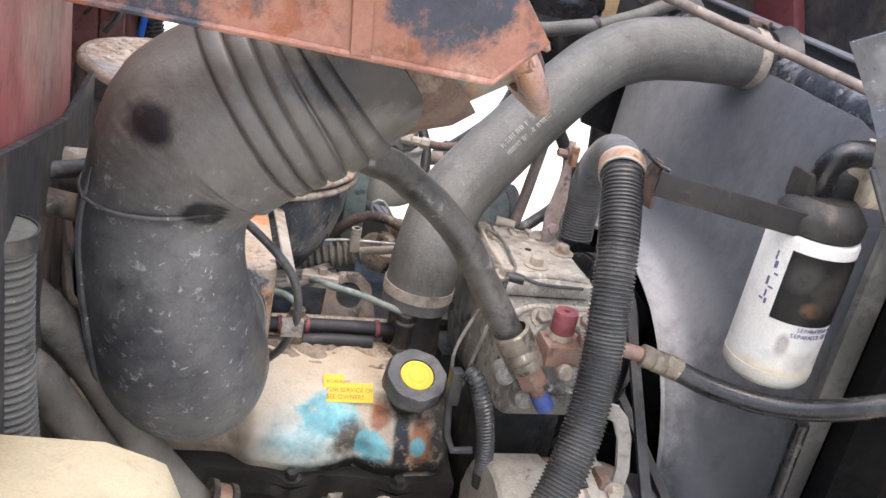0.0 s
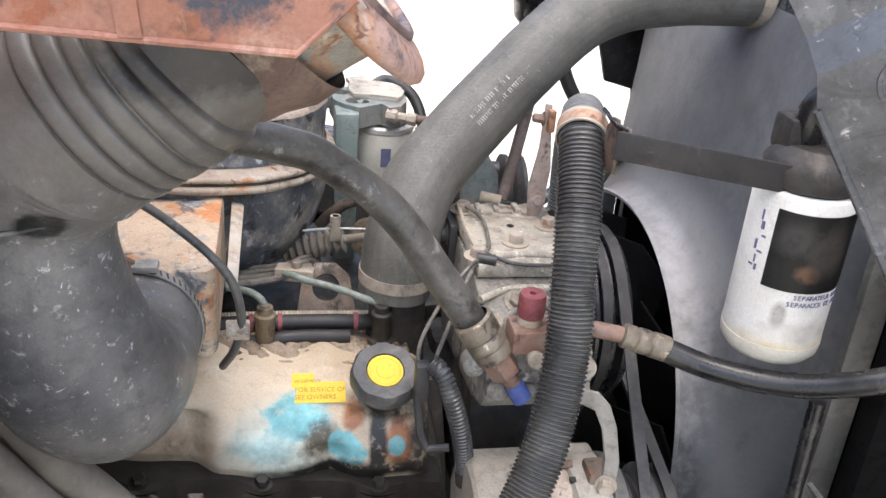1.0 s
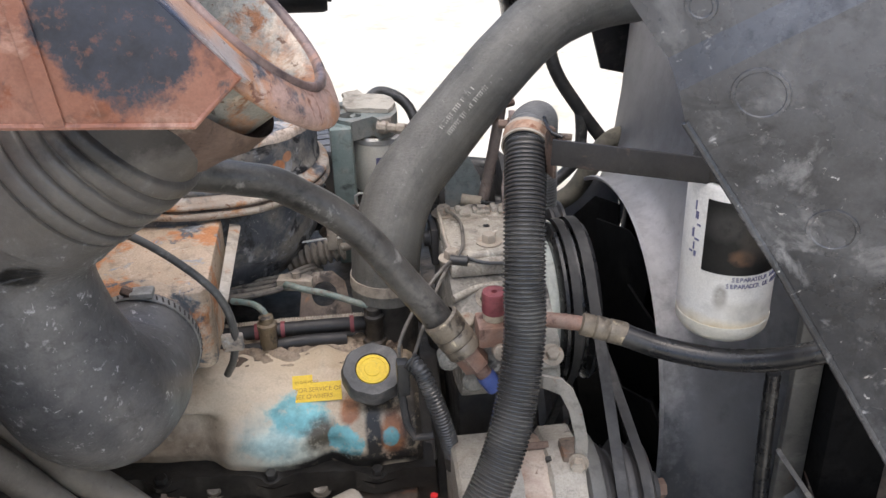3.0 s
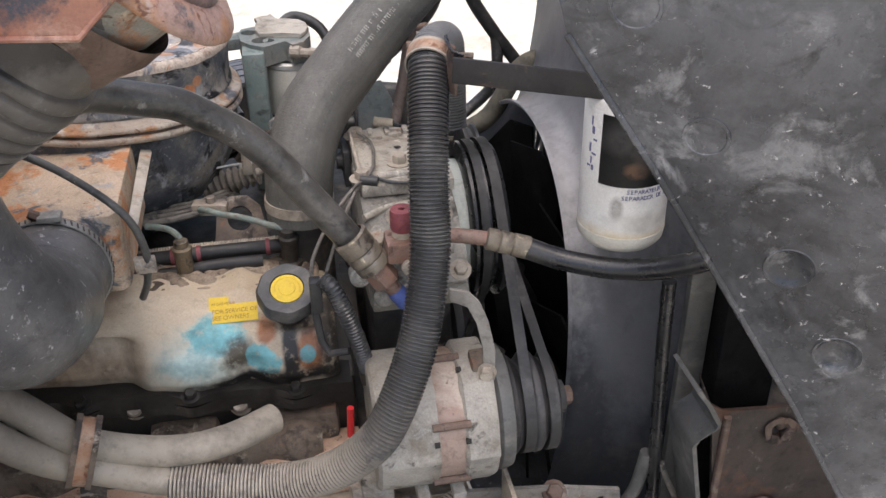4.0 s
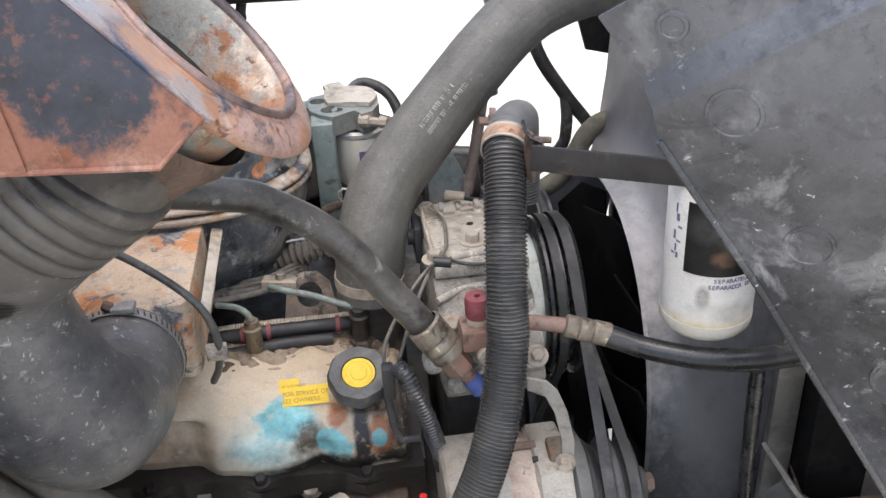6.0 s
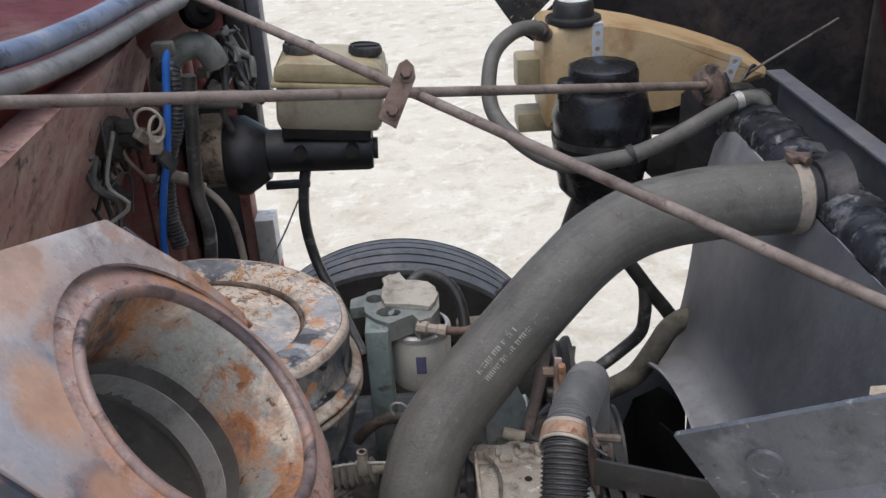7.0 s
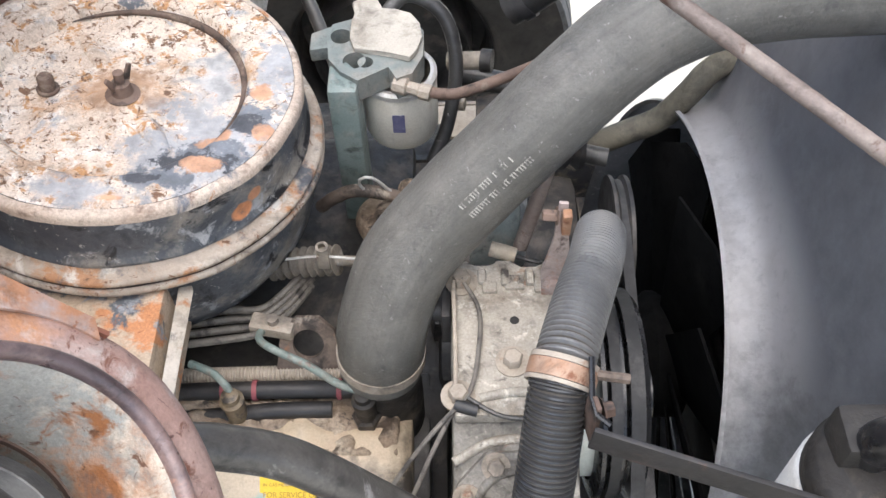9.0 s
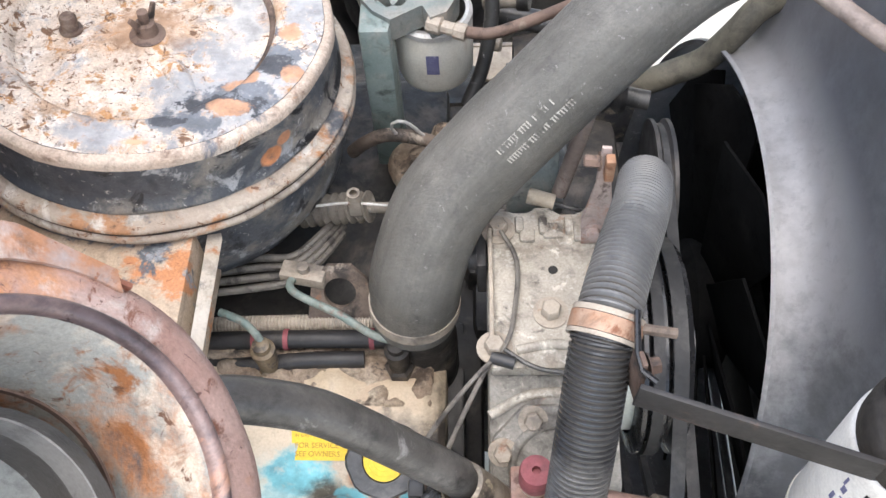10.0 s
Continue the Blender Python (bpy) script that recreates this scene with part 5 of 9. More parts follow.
# ---- air cleaner ----
def air_cleaner():
    a = thing("air_cleaner", (0.05, 1.20, 1.0), "round rusted steel air cleaner, paint flaking to bare rust", "air cleaner")
    top = Vector((0.064, 1.205, 1.285))
    m = plane_pose(top, (1, 0, 0), (0.10, 0.045, 1.0))

    def turned(profile, sides=120, closed=False, dent=0.0012, fine=0.0005):
        bm = lathe(bmesh.new(), profile, m, sides, closed)
        for v in bm.verts:
            v.co += Vector((noise.noise(v.co * 22), noise.noise(v.co * 22 + X), noise.noise(v.co * 24 + Y))) * dent + Vector((0, 0, 1)) * fine * noise.noise(v.co * 75)
        return bm

    lid = part("lid", turned([(0.1690, 0.0036), (0.160, 0.0040), (0.150, 0.0032), (0.136, 0.0016), (0.128, 0.0008), (0.1245, -0.0020), (0.1230, -0.0075), (0.1195, -0.0125)]), lid_paint, a, smooth=50)
    bm = turned([(0.1200, -0.0120), (0.112, -0.0135), (0.090, -0.0132), (0.065, -0.0125), (0.040, -0.0115), (0.018, -0.0085), (0, -0.0080)], 96, dent=0.0018, fine=0.0012)
    bmesh.ops.subdivide_edges(bm, edges=[e for e in bm.edges if e.calc_length() > 0.012], cuts=3, use_grid_fill=True)
    for v in bm.verts:
        v.co.z += 0.0022 * noise.noise(v.co * 40) + 0.0010 * noise.noise(v.co * 110)
    part("lid_centre", bm, lid_dust, lid, "dust-pale recessed centre", 60)
    part("rim_edge", turned([(0.1695, 0.0036), (0.1735, 0.0028), (0.1768, 0.0006), (0.1783, -0.0030), (0.1790, -0.0075)], dent=0.0016, fine=0.0010), lid_edge, lid, "rust-freckled worn rim", 60)
    # tapering dark crescent added for the shadow and dirt along the recess wall
    bm = bmesh.new()
    sweep(bm, [m @ Vector((0.1205 * math.cos(radians(q)), 0.1205 * math.sin(radians(q)), -0.0105)) for q in range(-42, 128, 4)], lambda s, i: 0.0004 + 0.0042 * math.sin(math.pi * s) ** 0.7, 10)
    part("groove_dirt", bm, rust_dark_shade, lid, "dirt and shadow modelled as a dark crescent in the groove")
    for k in range(4):
        bm = bmesh.new()
        ang = radians(35 + 90 * k)
        at = lambda r, z: m @ Vector((r * math.cos(ang), r * math.sin(ang), z))
        sweep(bm, resample(spline([at(0.028, -0.0185), at(0.055, -0.0200), at(0.080, -0.0200), at(0.100, -0.0205)]), 0.006), lambda s, i: 0.0085 + 0.0045 * math.sin(math.pi * s), 20)
        part("rib", bm, lid_dust, lid)
    part("lid_side", turned([(0.1788, -0.0070), (0.1792, -0.020), (0.1800, -0.040), (0.1808, -0.0535), (0.1835, -0.0560), (0.1838, -0.0600), (0.1815, -0.0615)]), pan_side, a, "worn blue-black paint with chips", 60)
    part("flange", turned([(0.1815, -0.0585), (0.1850, -0.0640), (0.1885, -0.0665), (0.1925, -0.0668), (0.1960, -0.0685), (0.1972, -0.0715), (0.1958, -0.0738), (0.1930, -0.0748), (0.1930, -0.0775), (0.1965, -0.0785), (0.1985, -0.0805), (0.1985, -0.0845), (0.1960, -0.0870), (0.188, -0.0880), (0.183, -0.086)], closed=True), flange_rust, a, "pale rolled flange speckled with rust", 60)
    part("flange_joint", turned([(0.1932, -0.0745), (0.1950, -0.0752), (0.1950, -0.0772), (0.1932, -0.0780)], 100), rust_dark_shade, a, "dark dirt in the flange joint")
    part("bowl", turned([(0.190, -0.084), (0.191, -0.125), (0.184, -0.162), (0.162, -0.205), (0.12, -0.232), (0.09, -0.243), (0.085, -0.28)], 80), pan_paint, a, "blue-black bowl")
    # wing nut and stud
    bm = bmesh.new()
    lathe(bm, [(0, -0.010), (0.016, -0.010), (0.017, -0.007), (0.011, -0.004), (0.009, 0.007), (0.005, 0.008), (0.005, 0.020), (0, 0.021)], m @ pose(0.004, -0.010, 0), 20)
    for q in (-1, 1):
        prism(bm, [(0.004 * q, 0), (0.010 * q, 0.0), (0.018 * q, 0.018), (0.014 * q, 0.021), (0.007 * q, 0.010)], 0.0035, m @ pose(0.004, -0.010, 0.001, 0, 0, 60) @ pose(0, 0.002, 0, 90, 0, 0), 0.001)
    part("wing_nut", bm, rust_metal, a, "rusted wing nut")
    bm = bmesh.new()
    lathe(bm, [(0, 0), (0.011, 0), (0.011, 0.003), (0.008, 0.003), (0.008, 0.016), (0.0065, 0.018), (0, 0.018)], m @ pose(-0.070, -0.004, -0.013), 14)
    part("stud", bm, rust_metal, a, "rusted bolt head")
    return a


air_cleaner()


def snorkel():
    s = thing("air_cleaner_snorkel", (0.06, 0.93, 1.08), "orange rusty sheet-metal duct with a pale upright lip", "air duct")
    bm = bmesh.new()
    prism(bm, [(-0.075, 1.105), (-0.075, 0.855), (-0.06, 0.84), (0.110, 0.84), (0.118, 0.85), (0.118, 1.035), (0.105, 1.10)], 0.098, pose(0, 0, 1.100), 0.006)
    for v in bm.verts:
        v.co += Vector((0, 0, 0.002 * noise.noise(v.co * 20)))
    part("box", bm, snorkel_rust, s)
    bm = bmesh.new()
    prism(bm, [(0, 0), (0.20, 0.002), (0.20, 0.013), (0.012, 0.014), (0, 0.010)], 0.003, plane_pose((0.126, 1.036, 1.186), (0, -1, 0), (0.34, 0, 0.94)), 0.0008)
    part("lip", bm, lip_pale, s, "pale rust-edged upright lip")
    bm = bmesh.new()
    box(bm, (0.127, 0.832, 1.125), (0.150, 0.840, 1.145), 0.002)
    part("tab", bm, flange_rust, s)
    bm = bmesh.new()
    lathe(bm, [(0.060, 0.02), (0.060, -0.03), (0.056, -0.03), (0.056, 0.02)], axis((0.045, 0.838, 1.15), (0, 1, 0)), 40, closed=True)
    part("port", bm, snorkel_rust, s)
    return s


snorkel()


def intake_elbow():
    e = thing("intake_elbow", (0.02, 0.68, 1.08), "scuffed black rubber intake elbow with a pleated upper end", "air hose")
    pts = [(0.047, 0.835, 1.152), (0.045, 0.80, 1.150), (0.042, 0.75, 1.152), (0.032, 0.70, 1.176), (0.018, 0.672, 1.225), (0.005, 0.662, 1.29), (0.004, 0.658, 1.345), (0.022, 0.655, 1.392), (0.060, 0.652, 1.425), (0.105, 0.650, 1.456), (0.150, 0.648, 1.497), (0.172, 0.647, 1.518)]
    line = resample(spline(pts), 0.0013)
    n = len(line)
    p0, p1, folds = 0.735, 0.862, 5

    def rad(s, i):
        r = 0.0625 + 0.0065 * math.exp(-((s - 0.28) / 0.12) ** 2) - 0.002 * math.exp(-((s - 0.52) / 0.10) ** 2)
        if s < 0.105:
            r = 0.0605 if s > 0.012 else 0.0585
        elif s < 0.135:
            r = 0.0605 + (r - 0.0605) * (s - 0.105) / 0.03
        if s > 0.58:
            r += 0.0105 * min(1, (s - 0.58) / 0.09)
        if p0 < s < p1:
            f = ((s - p0) / (p1 - p0) * folds) % 1
            r += 0.0008 - 0.0036 * math.exp(-((f - 0.04) / 0.09) ** 2) - 0.0036 * math.exp(-((f - 1.04) / 0.09) ** 2) + 0.0010 * math.sin(math.pi * f)
        if s >= p1:
            r -= 0.0035
        if s > 0.93:
            r -= 0.004
        return r

    bm = bmesh.new()
    sweep(bm, line, rad, 56, caps=False)
    for v in bm.verts:
        v.co += Vector((noise.noise(v.co * 14), noise.noise(v.co * 14 + X), noise.noise(v.co * 14 + Y))) * 0.0022
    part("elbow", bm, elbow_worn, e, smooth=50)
    # moulding lines: one round the hose under the pleats, one along its outer side
    bm = bmesh.new()
    i0 = int(n * 0.595)
    t0 = ((line[i0 + 1] - line[i0 - 1]).normalized() + Vector((-0.42, 0, 0.10))).normalized()
    side = t0.orthogonal().normalized()
    sweep(bm, [line[i0] + (side * math.cos(q) + t0.cross(side) * math.sin(q)) * 0.0652 for q in (2 * math.pi * k / 60 for k in range(61))], 0.0016, 8)
    part("moulding_seam", bm, elbow_worn, e)
    bm = bmesh.new()
    run = []
    for i in range(int(n * 0.24), int(n * 0.60), 4):
        t = (line[i + 1] - line[i - 1]).normalized()
        out = Vector((-1.0, -0.42, -0.25))
        out = (out - t * out.dot(t)).normalized()
        run.append(line[i] + out * (rad(i / (n - 1), i) + 0.0005))
    sweep(bm, run, lambda s, i: 0.0034 * min(1.0, 6 * s, 6 * (1 - s)) + 0.0004, 8)
    part("moulding_ridge", bm, elbow_worn, e)
    clamp = part("clamp", band((0.046, 0.818, 1.151), (0, 1, 0), 0.0612, 0.012), dusty_zinc, e, "worm-drive steel clamp")
    bm = bmesh.new()
    for k in range(60):
        box(bm, (-0.0009, -0.004, 0.0626), (0.0009, 0.004, 0.0631), 0.0, Matrix.Translation((0.046, 0.818, 1.151)) @ pose(0, 0, 0, 0, 6.0 * k, 0) @ pose(0, 0, 0, 0, 0, 15))
    part("slots", bm, cast_dark, clamp, "dark worm-drive slots", 0)
    bm = bmesh.new()
    box(bm, (0.046, 0.809, 1.2125), (0.070, 0.827, 1.2195), 0.003)
    part("clamp_housing", bm, dusty_zinc, e, "steel worm housing")
    bm = bmesh.new()
    lathe(bm, [(0, 0), (0.0055, 0), (0.0055, 0.009), (0.004, 0.011), (0, 0.011)], axis((0.047, 0.818, 1.216), (-0.85, 0, 0.5)), 6)
    part("clamp_screw", bm, rust_metal, e, "rusted clamp screw")
    part("upper_clamp", band(line[int(n * 0.955)], line[int(n * 0.97)] - line[int(n * 0.94)], 0.0655, 0.020, 0.0016, 48), dusty_zinc, e, "dirty steel clamp under the horn")
    return e


intake_elbow()


def intake_horn():
    h = thing("hood_intake_horn", (0.16, 0.65, 1.47), "rust-red sheet-metal intake horn with a round flared mouth", "air intake")
    c = Vector((0.199, 0.648, 1.55))
    n = Vector((0.77, 0, 0.64)).normalized()
    up = Vector((-0.64, 0, 0.77)).normalized()
    m = plane_pose(c, (0, 1, 0), n)        # local x: across the truck; local y then runs up the slope
    sy = 1 if (m.to_3x3() @ Vector((0, 1, 0))).dot(up) > 0 else -1
    mm = plane_pose((0.1975, 0.6615, 1.5350), (0, 1, 0), (0.735, -0.025, 0.677)) @ Matrix.Diagonal((1.005, 1.005, 1, 1))
    # front plate with its mouth cut through
    bm = bmesh.new()
    outline = [(-0.128, -0.031), (-0.122, -0.038), (-0.112, -0.040), (-0.100, -0.038), (0.130, -0.020), (0.131, 0.03), (0.108, 0.100), (-0.052, 0.16), (-0.128, 0.19)]
    ring = [(0.0135 + 0.1075 * math.cos(radians(q)), -0.0106 + 0.1075 * math.sin(radians(q))) for q in range(195, -11, -7)]
    shape = outline[:4] + ring + outline[4:]
    holed_plate(bm, [(x, y * sy) for x, y in shape], 0.003, m @ pose(0, 0, -0.004), [(-0.1155, 0.102 * sy, 0.0108)], 48)
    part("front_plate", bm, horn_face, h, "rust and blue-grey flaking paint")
    # flared mouth: rusty outside, rolled bead, bell going down to the throat
    bm = bmesh.new()
    lathe(bm, [(0.0895, 0.0095), (0.098, 0.0085), (0.107, 0.0055), (0.1135, 0.0015), (0.1155, -0.003), (0.113, -0.008), (0.105, -0.011), (0.090, -0.011), (0.088, 0.002)], mm, 96, closed=True)
    for v in bm.verts:
        v.co += n * 0.0012 * noise.noise(v.co * 35)
    part("mouth", bm, rim_rust, h, "pinkish rusted outside of the flare", 60)
    bm = bmesh.new()
    lathe(bm, [(0.0905, 0.008), (0.0905, 0.0110), (0.0885, 0.0135), (0.086, 0.0138), (0.0835, 0.0122), (0.0822, 0.0092), (0.0825, 0.006), (0.087, 0.004)], mm, 96, closed=True)
    part("rolled_bead", bm, ridge_purple, h, "dark purplish rolled bead", 60)
    bm = bmesh.new()
    lathe(bm, [(0.0835, 0.009), (0.0802, 0.002), (0.0772, -0.009), (0.0735, -0.025), (0.070, -0.042), (0.068, -0.054), (0.075, -0.054), (0.079, -0.03), (0.083, -0.008), (0.0845, 0.003)], mm, 72, closed=True)
    for v in bm.verts:
        v.co += n * 0.0010 * noise.noise(v.co * 30)
    part("bell", bm, bell_rust, h, "rust-spotted grey bell inside the mouth", 60)
    bm = bmesh.new()
    lathe(bm, [(0.0690, -0.0530), (0.0692, -0.0570), (0.0668, -0.0570), (0.0668, -0.0530)], mm, 64, closed=True)
    part("throat_ring", bm, rust_metal, h)
    bm = bmesh.new()
    lathe(bm, [(0.0675, -0.055), (0.064, -0.11)], mm, 64)
    part("throat", bm, bell_rust, h, "grey duct inside the mouth")
    bm = bmesh.new()
    lathe(bm, [(0.0650, -0.100), (0.055, -0.104), (0.03, -0.105), (0, -0.105)], mm, 48)
    part("duct_floor", bm, throat_grey, h, "grey-green duct floor with dark scuffs")
    # black sheet added behind the hole, standing in for the dark inside
    bm = bmesh.new()
    box(bm, (-0.03, -0.03, -0.030), (0.03, 0.03, -0.026), 0.002, plane_pose(c + up * 0.102 + Vector((0, -0.092, 0)), (0, 1, 0), n))
    part("inner_baffle", bm, fan_black, h, "black sheet added to keep the hole dark")
    # side panels
    def side(y, t):
        bm = bmesh.new()
        fold = [(0.2170, 1.5260), (0.1275, 1.6315)]
        left = [fold[1], (0.081, 1.696), (-0.26, 1.72), (-0.26, 1.55), (-0.24, 1.524)]
        if y > 0.7:
            left = [(0.140, 1.612), (0.10, 1.590), (-0.26, 1.575), (-0.26, 1.55), (-0.24, 1.524)]
        prism(bm, [(0.186, 1.4965), fold[0]] + left, t, Matrix(((1, 0, 0, 0), (0, 0, 1, y), (0, 1, 0, 0), (0, 0, 0, 1))), 0.001)
        return part("side_panel", bm, horn_paint, h)
    side(0.516, 0.003)
    side(0.772, 0.003)
    bm = bmesh.new()
    prism(bm, [(0.098, 1.5035), (0.110, 1.5035), (0.094, 1.66), (0.082, 1.66)], 0.002, Matrix(((1, 0, 0, 0), (0, 0, 1, 0.5135), (0, 1, 0, 0), (0, 0, 0, 1))), 0.0005)
    part("seam", bm, horn_paint, h, "rusty lapped seam")
    bm = bmesh.new()
    sweep(bm, [Vector((-0.24, 0.517, 1.525)), Vector((0.186, 0.517, 1.4975)), Vector((0.2165, 0.519, 1.5265))], 0.0026, 8)
    part("hem", bm, horn_paint, h)
    # turned-in rim of the hole
    bm = bmesh.new()
    lathe(bm, [(0.0110, -0.003), (0.0122, -0.0006), (0.0118, 0.0003), (0.0108, -0.001), (0.0102, -0.006)], plane_pose(c + up * 0.102 + Vector((0, -0.1155, 0)), (0, 1, 0), n), 24)
    part("slot", bm, rim_rust, h, "rusty rim of an open hole")
    for p in ((0.064, 1.539),):
        bm = bmesh.new()
        lathe(bm, [(0, 0.003), (0.004, 0.003), (0.006, 0.0), (0.0055, -0.001)], axis((p[0], 0.5155, p[1]), (0, -1, 0)), 16)
        part("rivet", bm, rust_metal, h, "rusty rivet")
    # decal
    bm = bmesh.new()
    side_m = lambda y: Matrix(((1, 0, 0, 0), (0, 0, 1, y), (0, 1, 0, 0), (0, 0, 0, 1)))
    prism(bm, [(-0.10, 1.540), (0.041, 1.530), (0.046, 1.533), (0.076, 1.662), (-0.075, 1.676)], 0.001, side_m(0.5148), 0.0)
    decal = part("decal", bm, white_paint, h, "white warning decal with red heading")
    bm = bmesh.new()
    prism(bm, [(-0.085, 1.579), (0.047, 1.569), (0.064, 1.640), (-0.072, 1.652)], 0.0008, side_m(0.5138), 0.0)
    part("heading", bm, red_paint, decal)
    fm = plane_pose((0.022, 0.5130, 1.585), (1, 0, -0.075), (0, -1, 0))
    text_mesh("ER", 0.030, fm, white_paint, "print", decal, align="CENTER")
    fm = plane_pose((0.042, 0.5138, 1.5437), (1, 0, -0.075), (0, -1, 0))
    text_mesh("ZARD", 0.0076, fm, red_paint, "print", decal, align="RIGHT")
    # neck between mouth and pleats
    bm = bmesh.new()
    lathe(bm, [(0.086, -0.045), (0.084, -0.065), (0.075, -0.085), (0.071, -0.10)], mm, 56)
    part("neck", bm, rust_metal, h, "brown dusty neck under the mouth")
    return h


intake_horn()


# ---- upper radiator hose ----
HOSE = [(0.313, 0.996, 1.088), (0.316, 0.997, 1.120), (0.321, 1.001, 1.161), (0.343, 1.036, 1.210), (0.386, 1.064, 1.254), (0.442, 1.087, 1.310), (0.496, 1.113, 1.357), (0.545, 1.137, 1.390), (0.597, 1.154, 1.409), (0.651, 1.160, 1.418), (0.713, 1.161, 1.423), (0.788, 1.163, 1.422)]


def radiator_hose():
    h = thing("upper_radiator_hose", (0.314, 0.984, 1.03), "thick grey weathered rubber radiator hose, bent upward", "radiator hose")
    line = resample(spline(HOSE), 0.008)
    bm = bmesh.new()
    sweep(bm, line, lambda s, i: 0.0425 + 0.0012 * math.sin(s * 9) + 0.0006 * noise.noise(line[i] * 30), 36)
    tube_coords(part("hose", bm, hose_streaked, h, smooth=60), 36, 0.008)
    part("clamp", band((0.3150, 0.997, 1.110), (0.05, 0.02, 1), 0.0432, 0.014), dusty_steel, h, "dusty band clamp")
    d = (Vector(HOSE[-1]) - Vector(HOSE[-2])).normalized()
    c = Vector(HOSE[-1]) - d * 0.010
    part("clamp", band(c, d, 0.0432, 0.016), dusty_steel, h, "pale band clamp")
    bm = bmesh.new()
    box(bm, (-0.012, -0.008, 0.044), (0.014, 0.008, 0.053), 0.002, Matrix.Translation(c))
    lathe(bm, [(0, -0.016), (0.005, -0.016), (0.005, 0.018), (0, 0.018)], Matrix.Translation(c + Vector((0, 0, 0.05))) @ pose(0, 0, 0, 90, 0, 20), 8)
    part("clamp_screw", bm, rust_metal, h)
    # two lines of worn print along the hose
    for row, off in ((0, 0.0), (1, 0.012)):
        bm = bmesh.new()
        i0 = 29
        for k in range(25 - 4 * row):
            if k in (8, 16, 25) or random.random() < 0.12:
                continue
            i = i0 + k * 0.37
            j = int(i)
            p = line[j].lerp(line[j + 1], i - j)
            t = (line[j + 1] - line[j]).normalized()
            nrm = Vector((0.10, -0.80, 0.55))
            nrm = (nrm - t * nrm.dot(t)).normalized()
            sd = t.cross(nrm)
            ang = (off - 0.006) / 0.0425
            nn = (nrm * math.cos(ang) - sd * math.sin(ang)).normalized()
            q = p + nn * 0.0431
            mm = plane_pose(q, t, nn)
            box(bm, (-0.0006, -0.0028, 0), (0.0006, 0.0028, 0.0004), 0, mm)
            if k % 2:
                box(bm, (-0.0016, 0.0018, 0), (0.0016, 0.0028, 0.0004), 0, mm)
        part("print", bm, hose_ink, h, "worn pale hose print", 0)
    return h


radiator_hose()

bm = bmesh.new()
lathe(bm, [(0.036, 0.95), (0.036, 1.04), (0.034, 1.05), (0.034, 1.112)], Matrix.Translation((0.318, 0.997, 0)), 32)
tagged(part("thermostat_outlet", bm, cast_dark), "dark cast thermostat outlet under the hose", "pipe")


